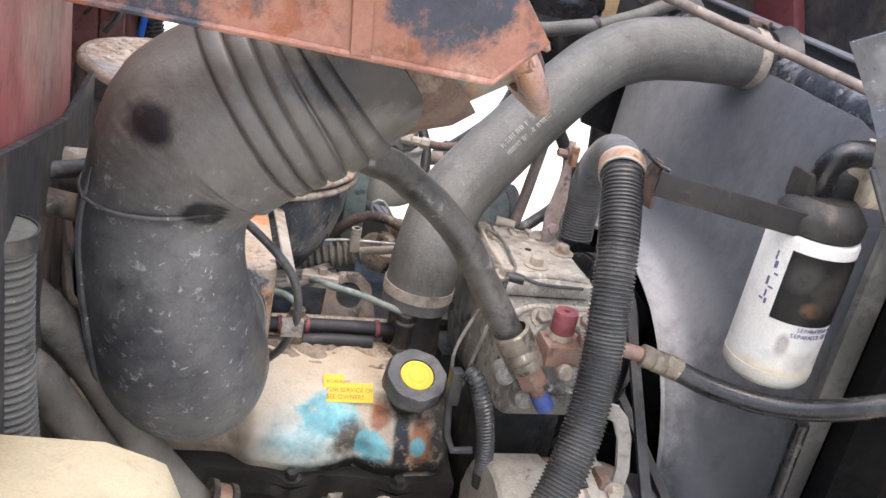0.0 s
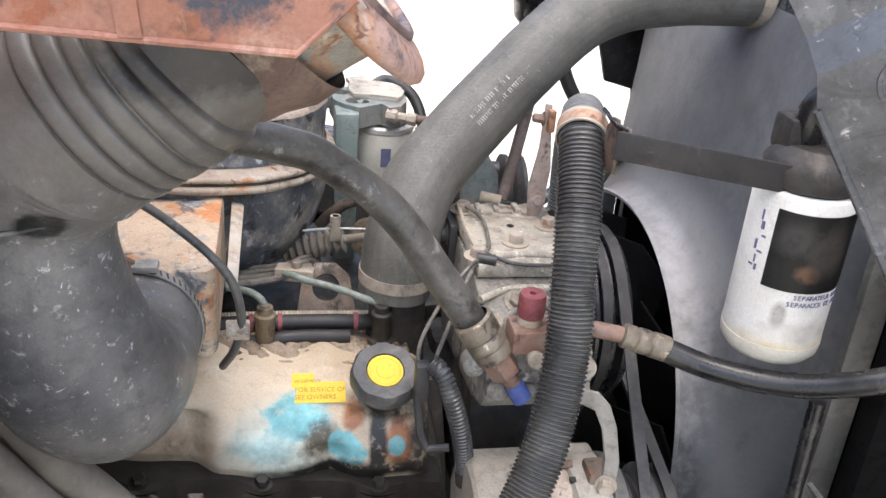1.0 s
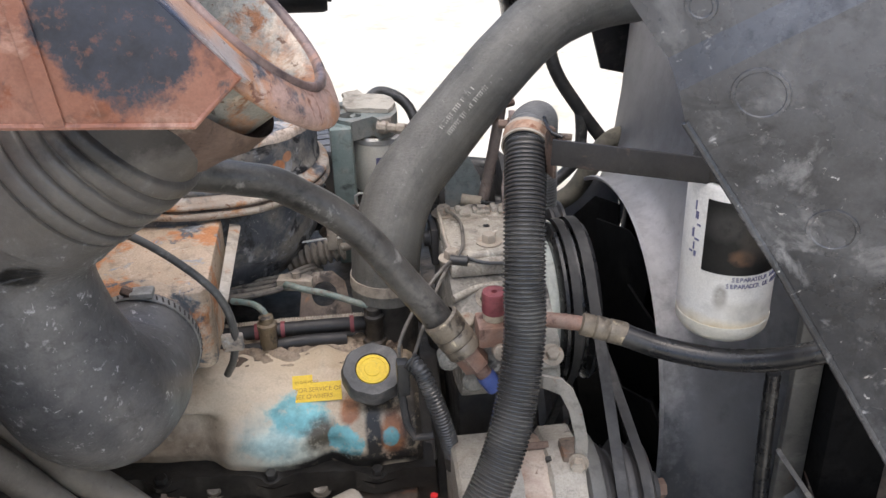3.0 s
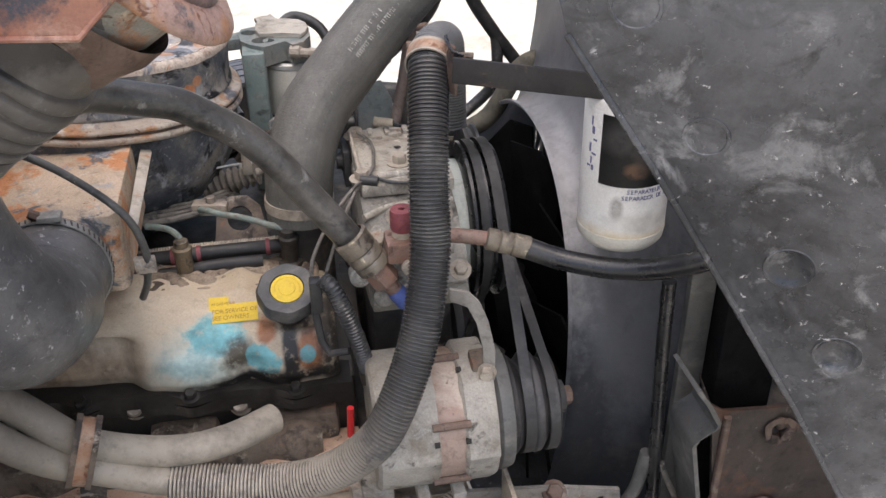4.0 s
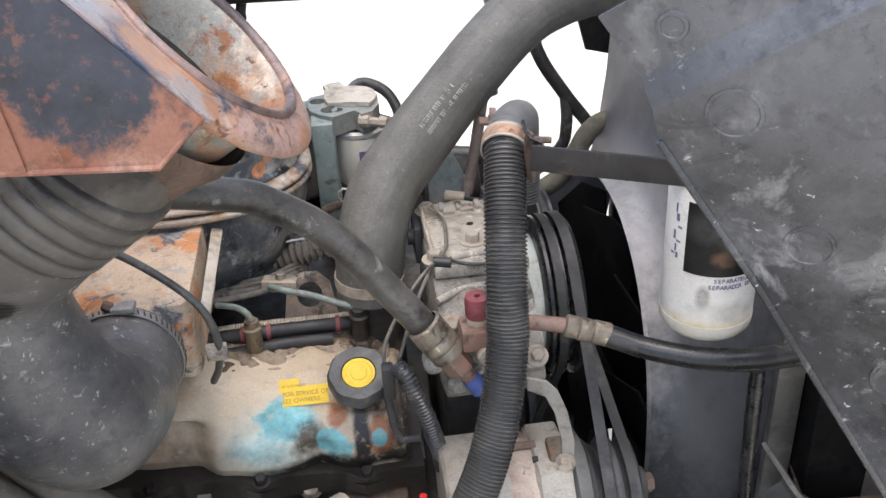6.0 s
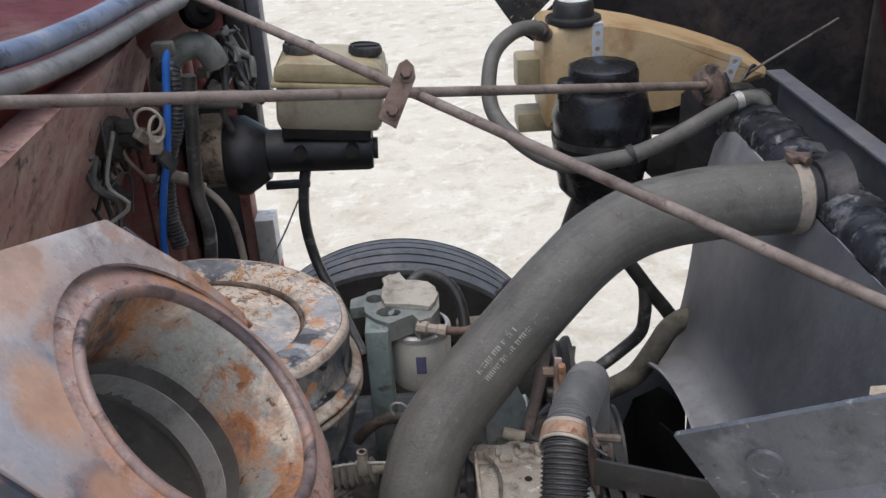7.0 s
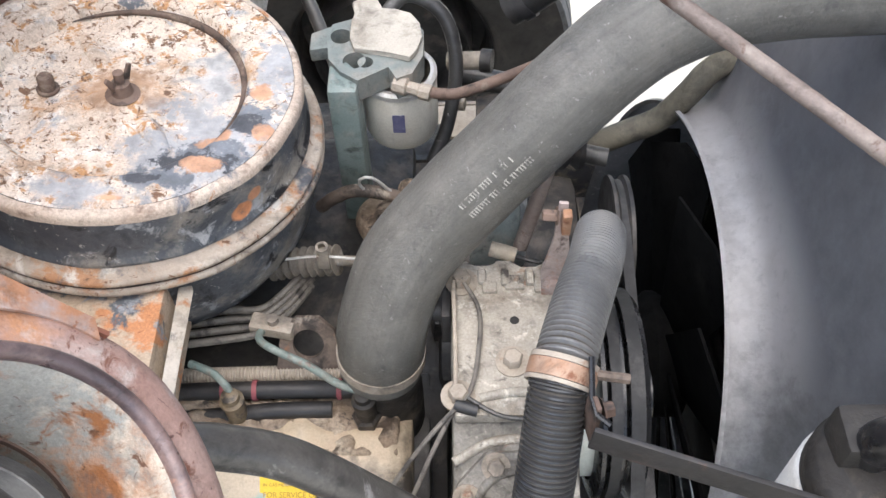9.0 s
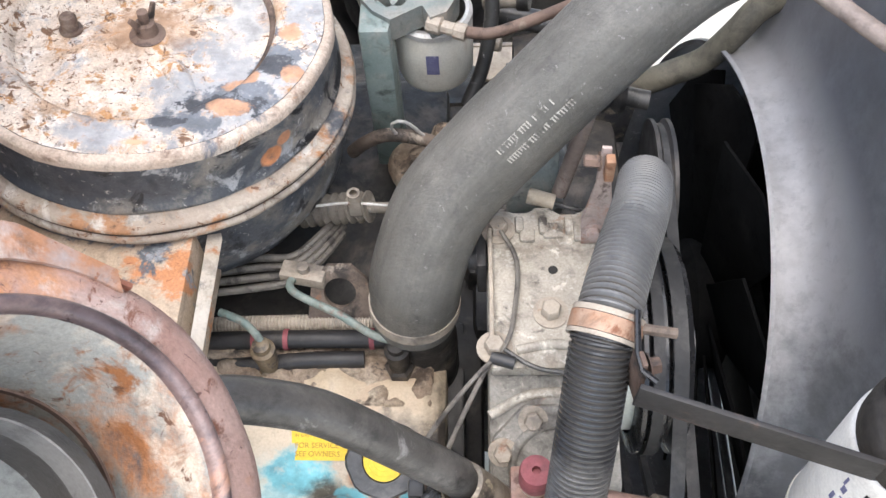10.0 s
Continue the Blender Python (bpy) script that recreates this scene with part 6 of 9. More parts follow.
# ---- air conditioning compressor and its hoses ----
def compressor():
    c = thing("ac_compressor", (0.44, 0.95, 0.92), "dusty grey cast air-conditioning compressor", "compressor")
    bm = bmesh.new()
    # crankcase, profile across the truck
    prism(bm, [(0.815, 1.048), (0.86, 1.030), (1.05, 1.00), (1.075, 1.04), (1.065, 1.155), (0.905, 1.158), (0.87, 1.15), (0.812, 1.105), (0.795, 1.075)], 0.113, Matrix(((0, 0, 1, 0.385), (1, 0, 0, 0), (0, 1, 0, 0), (0, 0, 0, 1))), 0.006)
    body = part("body", bm, cast_grimy, c)
    bm = bmesh.new()
    prism(bm, [(0.87, 0.84), (1.05, 0.84), (1.05, 0.998), (0.875, 1.025)], 0.10, Matrix(((0, 0, 1, 0.39), (1, 0, 0, 0), (0, 1, 0, 0), (0, 0, 0, 1))), 0.006)
    part("mount", bm, cast_dark, c, "oily dark compressor mount")
    bm = bmesh.new()
    prism(bm, [(0.388, 0.895), (0.500, 0.895), (0.502, 1.055), (0.478, 1.062), (0.470, 1.050), (0.452, 1.050), (0.446, 1.062), (0.43, 1.062), (0.424, 1.052), (0.408, 1.052), (0.402, 1.062), (0.386, 1.058)], 0.016, pose(0, 0, 1.158), 0.003)
    part("head_plate", bm, cast_alu, c)
    bm = bmesh.new()
    for (x0, x1, y0, y1) in ((0.416, 0.430, 1.022, 1.036), (0.438, 0.456, 1.026, 1.042), (0.466, 0.482, 1.022, 1.038)):
        box(bm, (x0, y0, 1.172), (x1, y1, 1.178), 0.002)
    part("casting_ribs", bm, cast_alu, c)
    # bolted side cover with raised rim
    face = plane_pose((0.443, 0.8395, 1.128), (1, 0, 0), (0, -0.61, 0.79))
    bm = bmesh.new()
    prism(bm, [(-0.050, -0.06), (0.050, -0.06), (0.056, -0.03), (0.052, 0.028), (0.03, 0.04), (-0.028, 0.04), (-0.054, 0.012), (-0.056, -0.03)], 0.010, face @ pose(0, 0, -0.004), 0.003)
    part("side_cover", bm, cast_grimy, c)
    for x, y in ((-0.046, 0.0), (-0.02, 0.028), (0.034, 0.026), (0.044, -0.046), (-0.042, -0.046)):
        bm = bmesh.new()
        p = face @ Vector((x, y, 0.006))
        hexbolt(bm, p, face.to_3x3() @ Z, 0.0080, 0.008, 1.6, 25 * x * 100)
        part("bolt", bm, dusty_steel, c, "dusty cover bolt")
    for x, y in ((0.396, 1.036), (0.391, 0.914), (0.441, 0.948), (0.490, 0.99)):
        bm = bmesh.new()
        hexbolt(bm, (x, y, 1.174), (0, 0, 1), 0.0090, 0.010, 1.75, x * 300)
        part("bolt", bm, dusty_steel, c, "head bolt with washer")
    for line in (((0.386, 0.862, 1.150), (0.420, 0.880, 1.152), (0.455, 0.882, 1.152), (0.495, 0.880, 1.152)), ((0.410, 0.912, 1.174), (0.440, 0.917, 1.175), (0.470, 0.914, 1.175), (0.496, 0.910, 1.174))):
        bm = bmesh.new()
        sweep(bm, resample(spline(line), 0.006), 0.0045, 10)
        part("casting_ridge", bm, cast_alu, c)
    for x0, x1, y0, y1 in ((0.412, 0.420, 1.032, 1.050), (0.434, 0.442, 1.030, 1.050), (0.458, 0.466, 1.030, 1.050), (0.480, 0.488, 1.030, 1.050)):
        bm = bmesh.new()
        box(bm, (x0, y0, 1.172), (x1, y1, 1.1795), 0.003)
        part("casting_rib", bm, cast_alu, c)
    bm = bmesh.new()
    sweep(bm, [face @ Vector((0.038 * math.cos(q), -0.012 + 0.036 * math.sin(q), 0.006)) for q in (math.pi * (-0.1 + 1.2 * k / 24) for k in range(25))], 0.0042, 10)
    part("cover_rim", bm, cast_grimy, c)
    bm = bmesh.new()
    lathe(bm, [(0.0045, 0.0005), (0.0, 0.0005)], Matrix.Translation((0.445, 0.992, 1.1742)), 12)
    part("bolt_hole", bm, oily_black, c)
    # service ports: block, red-capped valve, blue cap
    bm = bmesh.new()
    box(bm, (0.402, 0.778, 1.135), (0.448, 0.815, 1.160), 0.004)
    part("valve_block", bm, copper, c, "copper-stained valve block")
    bm = bmesh.new()
    lathe(bm, [(0.012, 0), (0.012, 0.008), (0.011, 0.010)], Matrix.Translation((0.422, 0.799, 1.160)), 18)
    part("valve_neck", bm, brass, c)
    bm = bmesh.new()
    lathe(bm, [(0.0125, 0.0), (0.0135, 0.002), (0.0135, 0.022), (0.0125, 0.025), (0.0035, 0.025), (0.003, 0.020), (0, 0.020)], Matrix.Translation((0.422, 0.799, 1.168)), 24)
    part("red_cap", bm, red_plastic, c, "faded red plastic cap")
    bm = bmesh.new()
    lathe(bm, [(0, 0), (0.009, 0), (0.009, 0.018), (0.007, 0.02), (0, 0.02)], axis((0.425, 0.785, 1.128), (0, -1, 0.4)), 16)
    part("plug", bm, dusty_steel, c, "grey plug")
    for (x, y, z, r, h) in ((0.372, 0.800, 1.105, 0.012, 0.02), (0.398, 0.792, 1.080, 0.013, 0.02)):
        bm = bmesh.new()
        lathe(bm, [(0, 0), (r, 0), (r, h), (r * 0.8, h + 0.002), (0, h + 0.002)], axis((x, y + 0.02, z), (0, -1, 0.2)), 16)
        part("boss", bm, cast_grimy, c)
    bm = bmesh.new()
    box(bm, (0.376, 1.0, 1.12), (0.385, 1.05, 1.17), 0.002)
    lathe(bm, [(0, 0), (0.014, 0), (0.014, 0.012), (0.011, 0.012), (0.011, 0.018), (0, 0.018)], axis((0.386, 1.02, 1.15), (-1, 0, 0)), 18)
    part("rear_plug", bm, black_metal, c)
    # clutch and pulley
    m = axis((0.505, 0.965, 1.075), (1, 0, 0))
    bm = bmesh.new()
    lathe(bm, [(0.0, -0.003), (0.079, -0.003), (0.0805, -0.001), (0.0805, 0.021), (0.078, 0.022)], m, 48)
    part("clutch_coil", bm, pulley_bright, c, "bare metal clutch coil housing")
    bm = bmesh.new()
    lathe(bm, [(0.084, 0.012), (0.099, 0.014), (0.103, 0.016), (0.103, 0.020), (0.092, 0.025), (0.092, 0.028), (0.103, 0.033), (0.103, 0.037), (0.092, 0.042), (0.092, 0.045), (0.103, 0.050), (0.1035, 0.054), (0.098, 0.060), (0.074, 0.064), (0.03, 0.066), (0.03, 0.076), (0, 0.076)], m, 64)
    part("pulley", bm, pulley_black, c, "glossy black grooved pulley")
    return c


compressor()


def belt(name_label, centres, w, thick=0.009):
    """A V-belt round pulleys: (y, z, r) in turn, at x from a to b."""
    (xa, xb), pulleys = w, centres
    pts = []
    n = len(pulleys)
    for i in range(n):
        (y0, z0, r0), (y1, z1, r1) = pulleys[i], pulleys[(i + 1) % n]
        d = Vector((y1 - y0, z1 - z0))
        L = d.length
        ang = math.atan2(d.y, d.x) + math.acos(max(-1, min(1, (r0 - r1) / L)))
        pts.append((i, ang))
    outline = []
    for i in range(n):
        y0, z0, r0 = pulleys[i]
        a_in = pts[(i - 1) % n][1]
        a_out = pts[i][1]
        while a_out > a_in:
            a_out -= 2 * math.pi
        k = max(2, int((a_in - a_out) / 0.15))
        for q in range(k + 1):
            a = a_in + (a_out - a_in) * q / k
            outline.append((y0, z0, r0, a))
    bm = bmesh.new()
    rows = []
    for y0, z0, r0, a in outline:
        ca, sa = math.cos(a), math.sin(a)
        rows.append([bm.verts.new((x, y0 + (r0 + o) * ca, z0 + (r0 + o) * sa)) for x, o in ((xa, 0.0), (xb, 0.0), (xb - 0.002, -thick), (xa + 0.002, -thick))])
    for a, b in zip(rows, rows[1:] + rows[:1]):
        for k in range(4):
            bm.faces.new((a[k], a[(k + 1) % 4], b[(k + 1) % 4], b[k]))
    return tagged(part("drive_belt", bm, belt_rubber, None, "", 30), name_label, "belt", group="drive belts")


belt("black rubber drive belt round the compressor pulley", [(0.965, 1.075, 0.1045), (1.20, 0.72, 0.10)], (0.5290, 0.5390))
belt("black rubber drive belt round compressor and alternator pulleys", [(0.965, 1.075, 0.1055), (1.22, 0.74, 0.10), (0.765, 0.925, 0.062)], (0.5460, 0.5590))
belt("black rubber drive belt round the alternator pulley", [(0.765, 0.925, 0.062), (1.20, 1.02, 0.07), (1.22, 0.72, 0.11)], (0.5760, 0.5880))


def ac_hose():
    h = thing("refrigerant_hose", (0.40, 0.79, 1.09), "black rubber refrigerant hose with crimped fittings", "hose")
    part("hose", tube([(0.080, 0.745, 1.360), (0.104, 0.755, 1.362), (0.129, 0.767, 1.364), (0.154, 0.776, 1.357), (0.183, 0.787, 1.346), (0.207, 0.798, 1.335), (0.233, 0.804, 1.316), (0.263, 0.807, 1.293), (0.293, 0.805, 1.262), (0.325, 0.804, 1.216), (0.353, 0.803, 1.176), (0.367, 0.802, 1.154)], 0.0165, 20), hose_worn, h)
    d = Vector((0.034, -0.006, -0.052)).normalized()
    p = Vector((0.362, 0.796, 1.168))
    bm = bmesh.new()
    lathe(bm, [(0.0172, 0), (0.0205, 0.002), (0.0205, 0.02), (0.0185, 0.022), (0.0205, 0.025), (0.0205, 0.034), (0.0185, 0.036), (0.0200, 0.039), (0.0198, 0.048), (0.014, 0.051), (0.012, 0.054)], axis(p, d), 24)
    part("crimp", bm, crimp_metal, h, "grimy crimped sleeve")
    bm = bmesh.new()
    lathe(bm, [(0.0, 0.05), (0.0165, 0.05), (0.0165, 0.072), (0.013, 0.074), (0.0, 0.074)], axis(p, d), 6)
    lathe(bm, [(0.009, 0.07), (0.009, 0.095)], axis(p, d), 14)
    part("nut", bm, copper, h, "copper-coloured flare nut")
    bm = bmesh.new()
    lathe(bm, [(0.010, 0.086), (0.0105, 0.09), (0.0105, 0.108), (0, 0.108)], axis(p, d), 16)
    part("blue_cap", bm, blue_plastic, h, "blue plastic cap")
    return h


ac_hose()


def ac_line():
    h = thing("refrigerant_line", (0.52, 0.78, 1.14), "black rubber line with a copper end and crimped sleeve", "hose")
    pts = [(0.440, 0.790, 1.162), (0.480, 0.785, 1.160), (0.517, 0.780, 1.154)]
    part("copper_end", tube(pts, 0.0085, 14), copper, h, "copper tube end")
    bm = bmesh.new()
    a, b = Vector((0.512, 0.781, 1.155)), Vector((0.560, 0.770, 1.1425))
    L = (b - a).length
    lathe(bm, [(0.009, 0), (0.0125, 0.002), (0.0125, 0.013), (0.011, 0.015), (0.0128, 0.017), (0.0128, 0.028), (0.0115, 0.030), (0.0132, 0.032), (0.0132, L - 0.002), (0.0118, L)], axis(a, b - a), 22)
    part("crimp", bm, crimp_metal, h, "grimy crimped sleeve")
    part("hose", tube([(0.555, 0.7705, 1.1435), (0.598, 0.750, 1.133), (0.650, 0.720, 1.134), (0.691, 0.69, 1.150), (0.73, 0.66, 1.178), (0.80, 0.63, 1.22)], 0.0122, 16), gloss_hose, h)
    return h


ac_line()


def compressor_wires():
    w = thing("compressor_wires", (0.39, 0.90, 1.15), "thin grey wires tied beside the compressor", "wires")
    for pts, mt in (([(0.396, 1.034, 1.184), (0.412, 1.0, 1.180), (0.410, 0.955, 1.179), (0.401, 0.915, 1.181), (0.372, 0.885, 1.172), (0.345, 0.86, 1.15), (0.322, 0.838, 1.118), (0.318, 0.825, 1.095)], steel_line), ([(0.394, 0.912, 1.180), (0.370, 0.87, 1.165), (0.350, 0.835, 1.14), (0.334, 0.818, 1.105), (0.330, 0.815, 1.085)], steel_line), ([(0.396, 0.912, 1.180), (0.43, 0.893, 1.176), (0.48, 0.888, 1.176)], rubber)):
        part("wire", tube(pts, 0.0022, 8), mt, w)
    bm = bmesh.new()
    sweep(bm, [Vector((0.388, 0.904, 1.178)), Vector((0.408, 0.898, 1.177))], 0.006, 10)
    part("sleeve", bm, black_plastic, w, "black shrink sleeve")
    part("cable_tie", tube([(0.388, 1.03, 1.186), (0.389, 0.97, 1.180), (0.389, 0.92, 1.182)], 0.0022, 8), dusty_steel, w, "pale strap between the bolts")
    return w


compressor_wires()


def sensor_loom():
    s = thing("sensor_lead", (0.36, 0.80, 0.96), "black connector with a short corrugated lead", "wiring")
    part("loom", corrugated([(0.330, 0.808, 1.108), (0.340, 0.798, 1.100), (0.350, 0.79, 1.075), (0.362, 0.79, 1.033), (0.374, 0.80, 0.975)], 0.0105, 0.0045, 0.0013, 14), loom_plastic, s)
    bm = bmesh.new()
    box(bm, (0.314, 0.806, 1.062), (0.328, 0.822, 1.105), 0.003)
    part("connector", bm, black_plastic, s)
    bm = bmesh.new()
    sweep(bm, [Vector(p) for p in ((0.318, 0.812, 1.065), (0.322, 0.806, 1.025), (0.330, 0.80, 1.008), (0.352, 0.795, 1.012))], 0.0045, 8)
    part("bracket", bm, black_metal, s)
    bm = bmesh.new()
    lathe(bm, [(0, 0), (0.012, 0), (0.012, 0.018), (0.008, 0.02), (0, 0.02)], axis((0.374, 0.80, 0.978), (0.1, 0, -1)), 14)
    part("plug", bm, cast_dark, s)
    return s


sensor_loom()


# ---- large corrugated loom with its clamp and bracket bar ----
def main_loom():
    l = thing("corrugated_loom", (0.44, 0.76, 0.9), "thick black corrugated conduit curving down beside the alternator", "conduit")
    up = [(0.519, 1.022, 1.185), (0.519, 1.025, 1.225), (0.517, 1.021, 1.262), (0.512, 1.000, 1.293), (0.501, 0.957, 1.322), (0.482, 0.902, 1.340), (0.468, 0.859, 1.346), (0.461, 0.836, 1.335)]
    dn = [(0.4630, 0.845, 1.3415), (0.4595, 0.828, 1.328), (0.452, 0.790, 1.285), (0.446, 0.760, 1.232), (0.441, 0.734, 1.166), (0.419, 0.695, 1.085), (0.382, 0.664, 1.013), (0.350, 0.664, 0.972), (0.311, 0.671, 0.944)]
    dn += [(0.267, 0.680, 0.931), (0.217, 0.687, 0.931), (0.142, 0.695, 0.941)]
    grooves(part("upper_conduit", corrugated(up, 0.0222, 0.0041, 0.0020, 28), loom_grey, l, "grey finely ribbed upper end", 30), 28, groove_grime_shade)
    grooves(part("conduit", corrugated(dn, 0.0220, 0.0042, 0.0020, 28), loom_graded, l, "ribbed conduit, dust-caked low down", 30), 28, groove_grime_shade)
    d = Vector((-0.010, -0.030, -0.012)).normalized()
    c = Vector((0.4640, 0.846, 1.341))
    part("clamp", band(c, d, 0.0238, 0.012, 0.0014), rust_clamp, l, "rust-stained clamp band")
    part("clamp_collar", band(c - d * 0.0085, d, 0.0230, 0.004, 0.0018), dusty_steel, l, "dull steel collar")
    part("clamp_collar", band(c + d * 0.0080, d, 0.0234, 0.003, 0.0018), dusty_steel, l, "dull steel collar")
    bm = bmesh.new()
    sweep(bm, [c + Vector((0.022, -0.004, 0.006)), c + Vector((0.046, -0.007, 0.004))], 0.0038, 8)
    part("clamp_bolt", bm, brown_dust, l, "threaded clamp bolt")
    return l


main_loom()


def bracket_bar():
    b = thing("bracket_bar", (0.57, 0.79, 1.31), "flat dark steel bracket bar holding conduit and filter", "bracket")
    bm = bmesh.new()
    prism(bm, [(0, 0), (0.19, -0.004), (0.195, -0.031), (0.0, -0.027)], 0.004, plane_pose((0.480, 0.796, 1.362), (0.95, -0.30, -0.06), (-0.3, -0.95, 0)), 0.001)
    part("bar", bm, bar_black, b)
    bm = bmesh.new()
    sweep(bm, [Vector((0.482, 0.845, 1.366)), Vector((0.4795, 0.815, 1.3655)), Vector((0.4815, 0.803, 1.3645)), Vector((0.490, 0.7965, 1.3622))], 0.0022, 8)
    part("bent_end", bm, pulley_black, b, "bent end of the bar")
    bm = bmesh.new()
    prism(bm, [(-0.006, -0.028), (0.016, -0.028), (0.016, 0.012), (0.008, 0.024), (-0.002, 0.024)], 0.0035, plane_pose((0.481, 0.806, 1.345), (-0.25, 1, 0), (1, 0.2, 0)), 0.001)
    part("tab", bm, rust_metal, b)
    bm = bmesh.new()
    hexbolt(bm, (0.487, 0.812, 1.352), (1, 0.2, 0), 0.006, 0.007)
    part("bolt", bm, rust_metal, b)
    return b


bracket_bar()


def tube_bracket():
    b = thing("conduit_bracket", (0.48, 1.03, 1.174), "flat pinkish rusty plate bracket beside the conduit", "bracket")
    side = lambda y: Matrix(((1, 0, 0, 0), (0, 0, 1, y), (0, 1, 0, 0), (0, 0, 0, 1)))
    bm = bmesh.new()
    prism(bm, [(0.478, 1.314), (0.486, 1.313), (0.489, 1.276), (0.494, 1.235), (0.489, 1.180), (0.484, 1.174), (0.472, 1.174), (0.469, 1.213), (0.478, 1.262)], 0.0035, side(1.020), 0.001)
    part("plate", bm, bracket_pink, b)
    bm = bmesh.new()
    hexbolt(bm, (0.4815, 1.020, 1.196), (0, -1, 0.1), 0.0068, 0.006, 1.5)
    part("bolt", bm, bracket_pink, b)
    bm = bmesh.new()
    hexbolt(bm, (0.478, 1.021, 1.296), (-1, 0, 0.1), 0.0055, 0.012)
    part("bolt", bm, rust_metal, b, "rusty clip bolt")
    bm = bmesh.new()
    prism(bm, [(0.481, 1.283), (0.489, 1.283), (0.489, 1.309), (0.481, 1.309)], 0.010, side(1.009), 0.002)
    part("clip", bm, rust_clamp, b, "rust-brown clip")
    part("pipe", tube([(0.455, 1.08, 1.17), (0.472, 1.10, 1.23), (0.488, 1.12, 1.30), (0.495, 1.14, 1.34)], 0.0075, 12), rust_rod, b, "thin rust-brown pipe")
    return b


tube_bracket()


# ---- alternator ----
def alternator():
    a = thing("alternator", (0.43, 0.765, 0.84), "dusty pale aluminium alternator with a rusty core band", "alternator")
    m = axis((0.363, 0.765, 0.925), (1, 0, 0))
    R = 0.081

    def lobed(z0, z1, r, lobes, depth, n=96):
        bm = bmesh.new()
        rings = []
        for z, f in ((z0, 0.94), (z0 + 0.004, 1.0), (z1 - 0.003, 1.0), (z1, 0.975)):
            rings.append([bm.verts.new(m @ Vector((r * f * (1 + depth * max(0, math.cos(lobes * t)) ** 6) * math.cos(t), r * f * (1 + depth * max(0, math.cos(lobes * t)) ** 6) * math.sin(t), z))) for t in (2 * math.pi * k / n for k in range(n))])
        for p, q in zip(rings, rings[1:]):
            for k in range(n):
                bm.faces.new((p[k], p[(k + 1) % n], q[(k + 1) % n], q[k]))
        bm.faces.new(rings[0][::-1])
        bm.faces.new(rings[-1])
        return bm

    part("rear_housing", lobed(0.006, 0.078, R, 6, 0.05), alt_alu, a)
    bm = bmesh.new()
    lathe(bm, [(R * 0.965, 0.077), (R * 0.975, 0.081), (R * 0.975, 0.103), (R * 0.965, 0.108)], m, 64)
    part("core", bm, core_rust, a, "rust-brown laminated core band")
    part("front_housing", lobed(0.107, 0.147, R * 1.01, 6, 0.06), alt_alu, a)
    for k in range(6):
        t = radians(210 + 60 * k)
        bm = bmesh.new()
        p = m @ Vector((R * 1.02 * math.cos(t), R * 1.02 * math.sin(t), 0.070))
        q = m @ Vector((R * 1.02 * math.cos(t), R * 1.02 * math.sin(t), 0.114))
        sweep(bm, [p, q], 0.0045, 8)
        part("tie_bolt", bm, rust_metal, a)
        for z in (0.074, 0.110):
            bm = bmesh.new()
            t2 = t + 0.25
            box(bm, (-0.003, -0.003, -0.002), (0.003, 0.003, 0.002), 0.0, axis(m @ Vector((R * 1.004 * math.cos(t2), R * 1.004 * math.sin(t2), z)), m.to_3x3() @ Vector((math.cos(t2), math.sin(t2), 0))))
            part("vent_slot", bm, oily_black, a)
    bm = bmesh.new()
    box(bm, (0.488, 0.738, 0.985), (0.512, 0.768, 1.015), 0.005)
    part("upper_ear", bm, brown_dust, a)
    bm = bmesh.new()
    hexbolt(bm, (0.505, 0.735, 1.004), (-0.35, -0.9, 0.1), 0.008, 0.011, 1.4)
    part("ear_bolt", bm, dusty_steel, a, "dusty adjuster bolt with washer")
    bm = bmesh.new()
    box(bm, (0.350, 0.728, 0.818), (0.39, 0.765, 0.86), 0.006)
    part("lower_ear", bm, alt_alu, a)
    bm = bmesh.new()
    hexbolt(bm, (0.352, 0.742, 0.838), (-1, -0.2, 0), 0.011, 0.012, 1.5)
    part("pivot_bolt", bm, dusty_steel, a)
    bm = bmesh.new()
    lathe(bm, [(0.02, 0.147), (0.072, 0.149), (0.0765, 0.153), (0.0765, 0.160), (0.074, 0.168), (0.068, 0.170), (0.03, 0.170)], m, 56)
    part("fan", bm, dark_steel, a, "grey cooling fan disc")
    bm = bmesh.new()
    lathe(bm, [(0.03, 0.170), (0.060, 0.172), (0.062, 0.176), (0.052, 0.186), (0.052, 0.188), (0.062, 0.198), (0.063, 0.20), (0.062, 0.206), (0.052, 0.214), (0.052, 0.218), (0.062, 0.226), (0.06, 0.228), (0.02, 0.23), (0.02, 0.245), (0, 0.245)], m, 56)
    part("pulley", bm, black_metal, a, "black twin-groove pulley")
    bm = bmesh.new()
    hexbolt(bm, m @ Vector((0, 0, 0.240)), (1, 0, 0), 0.012, 0.014)
    part("pulley_nut", bm, rust_metal, a, "rusted pulley nut")
    # lower slotted ribs
    for x in (0.415, 0.458):
        bm = bmesh.new()
        box(bm, (x, 0.70, 0.838), (x + 0.016, 0.80, 0.852), 0.003)
        part("foot_rib", bm, alt_alu, a)
    return a


alternator()


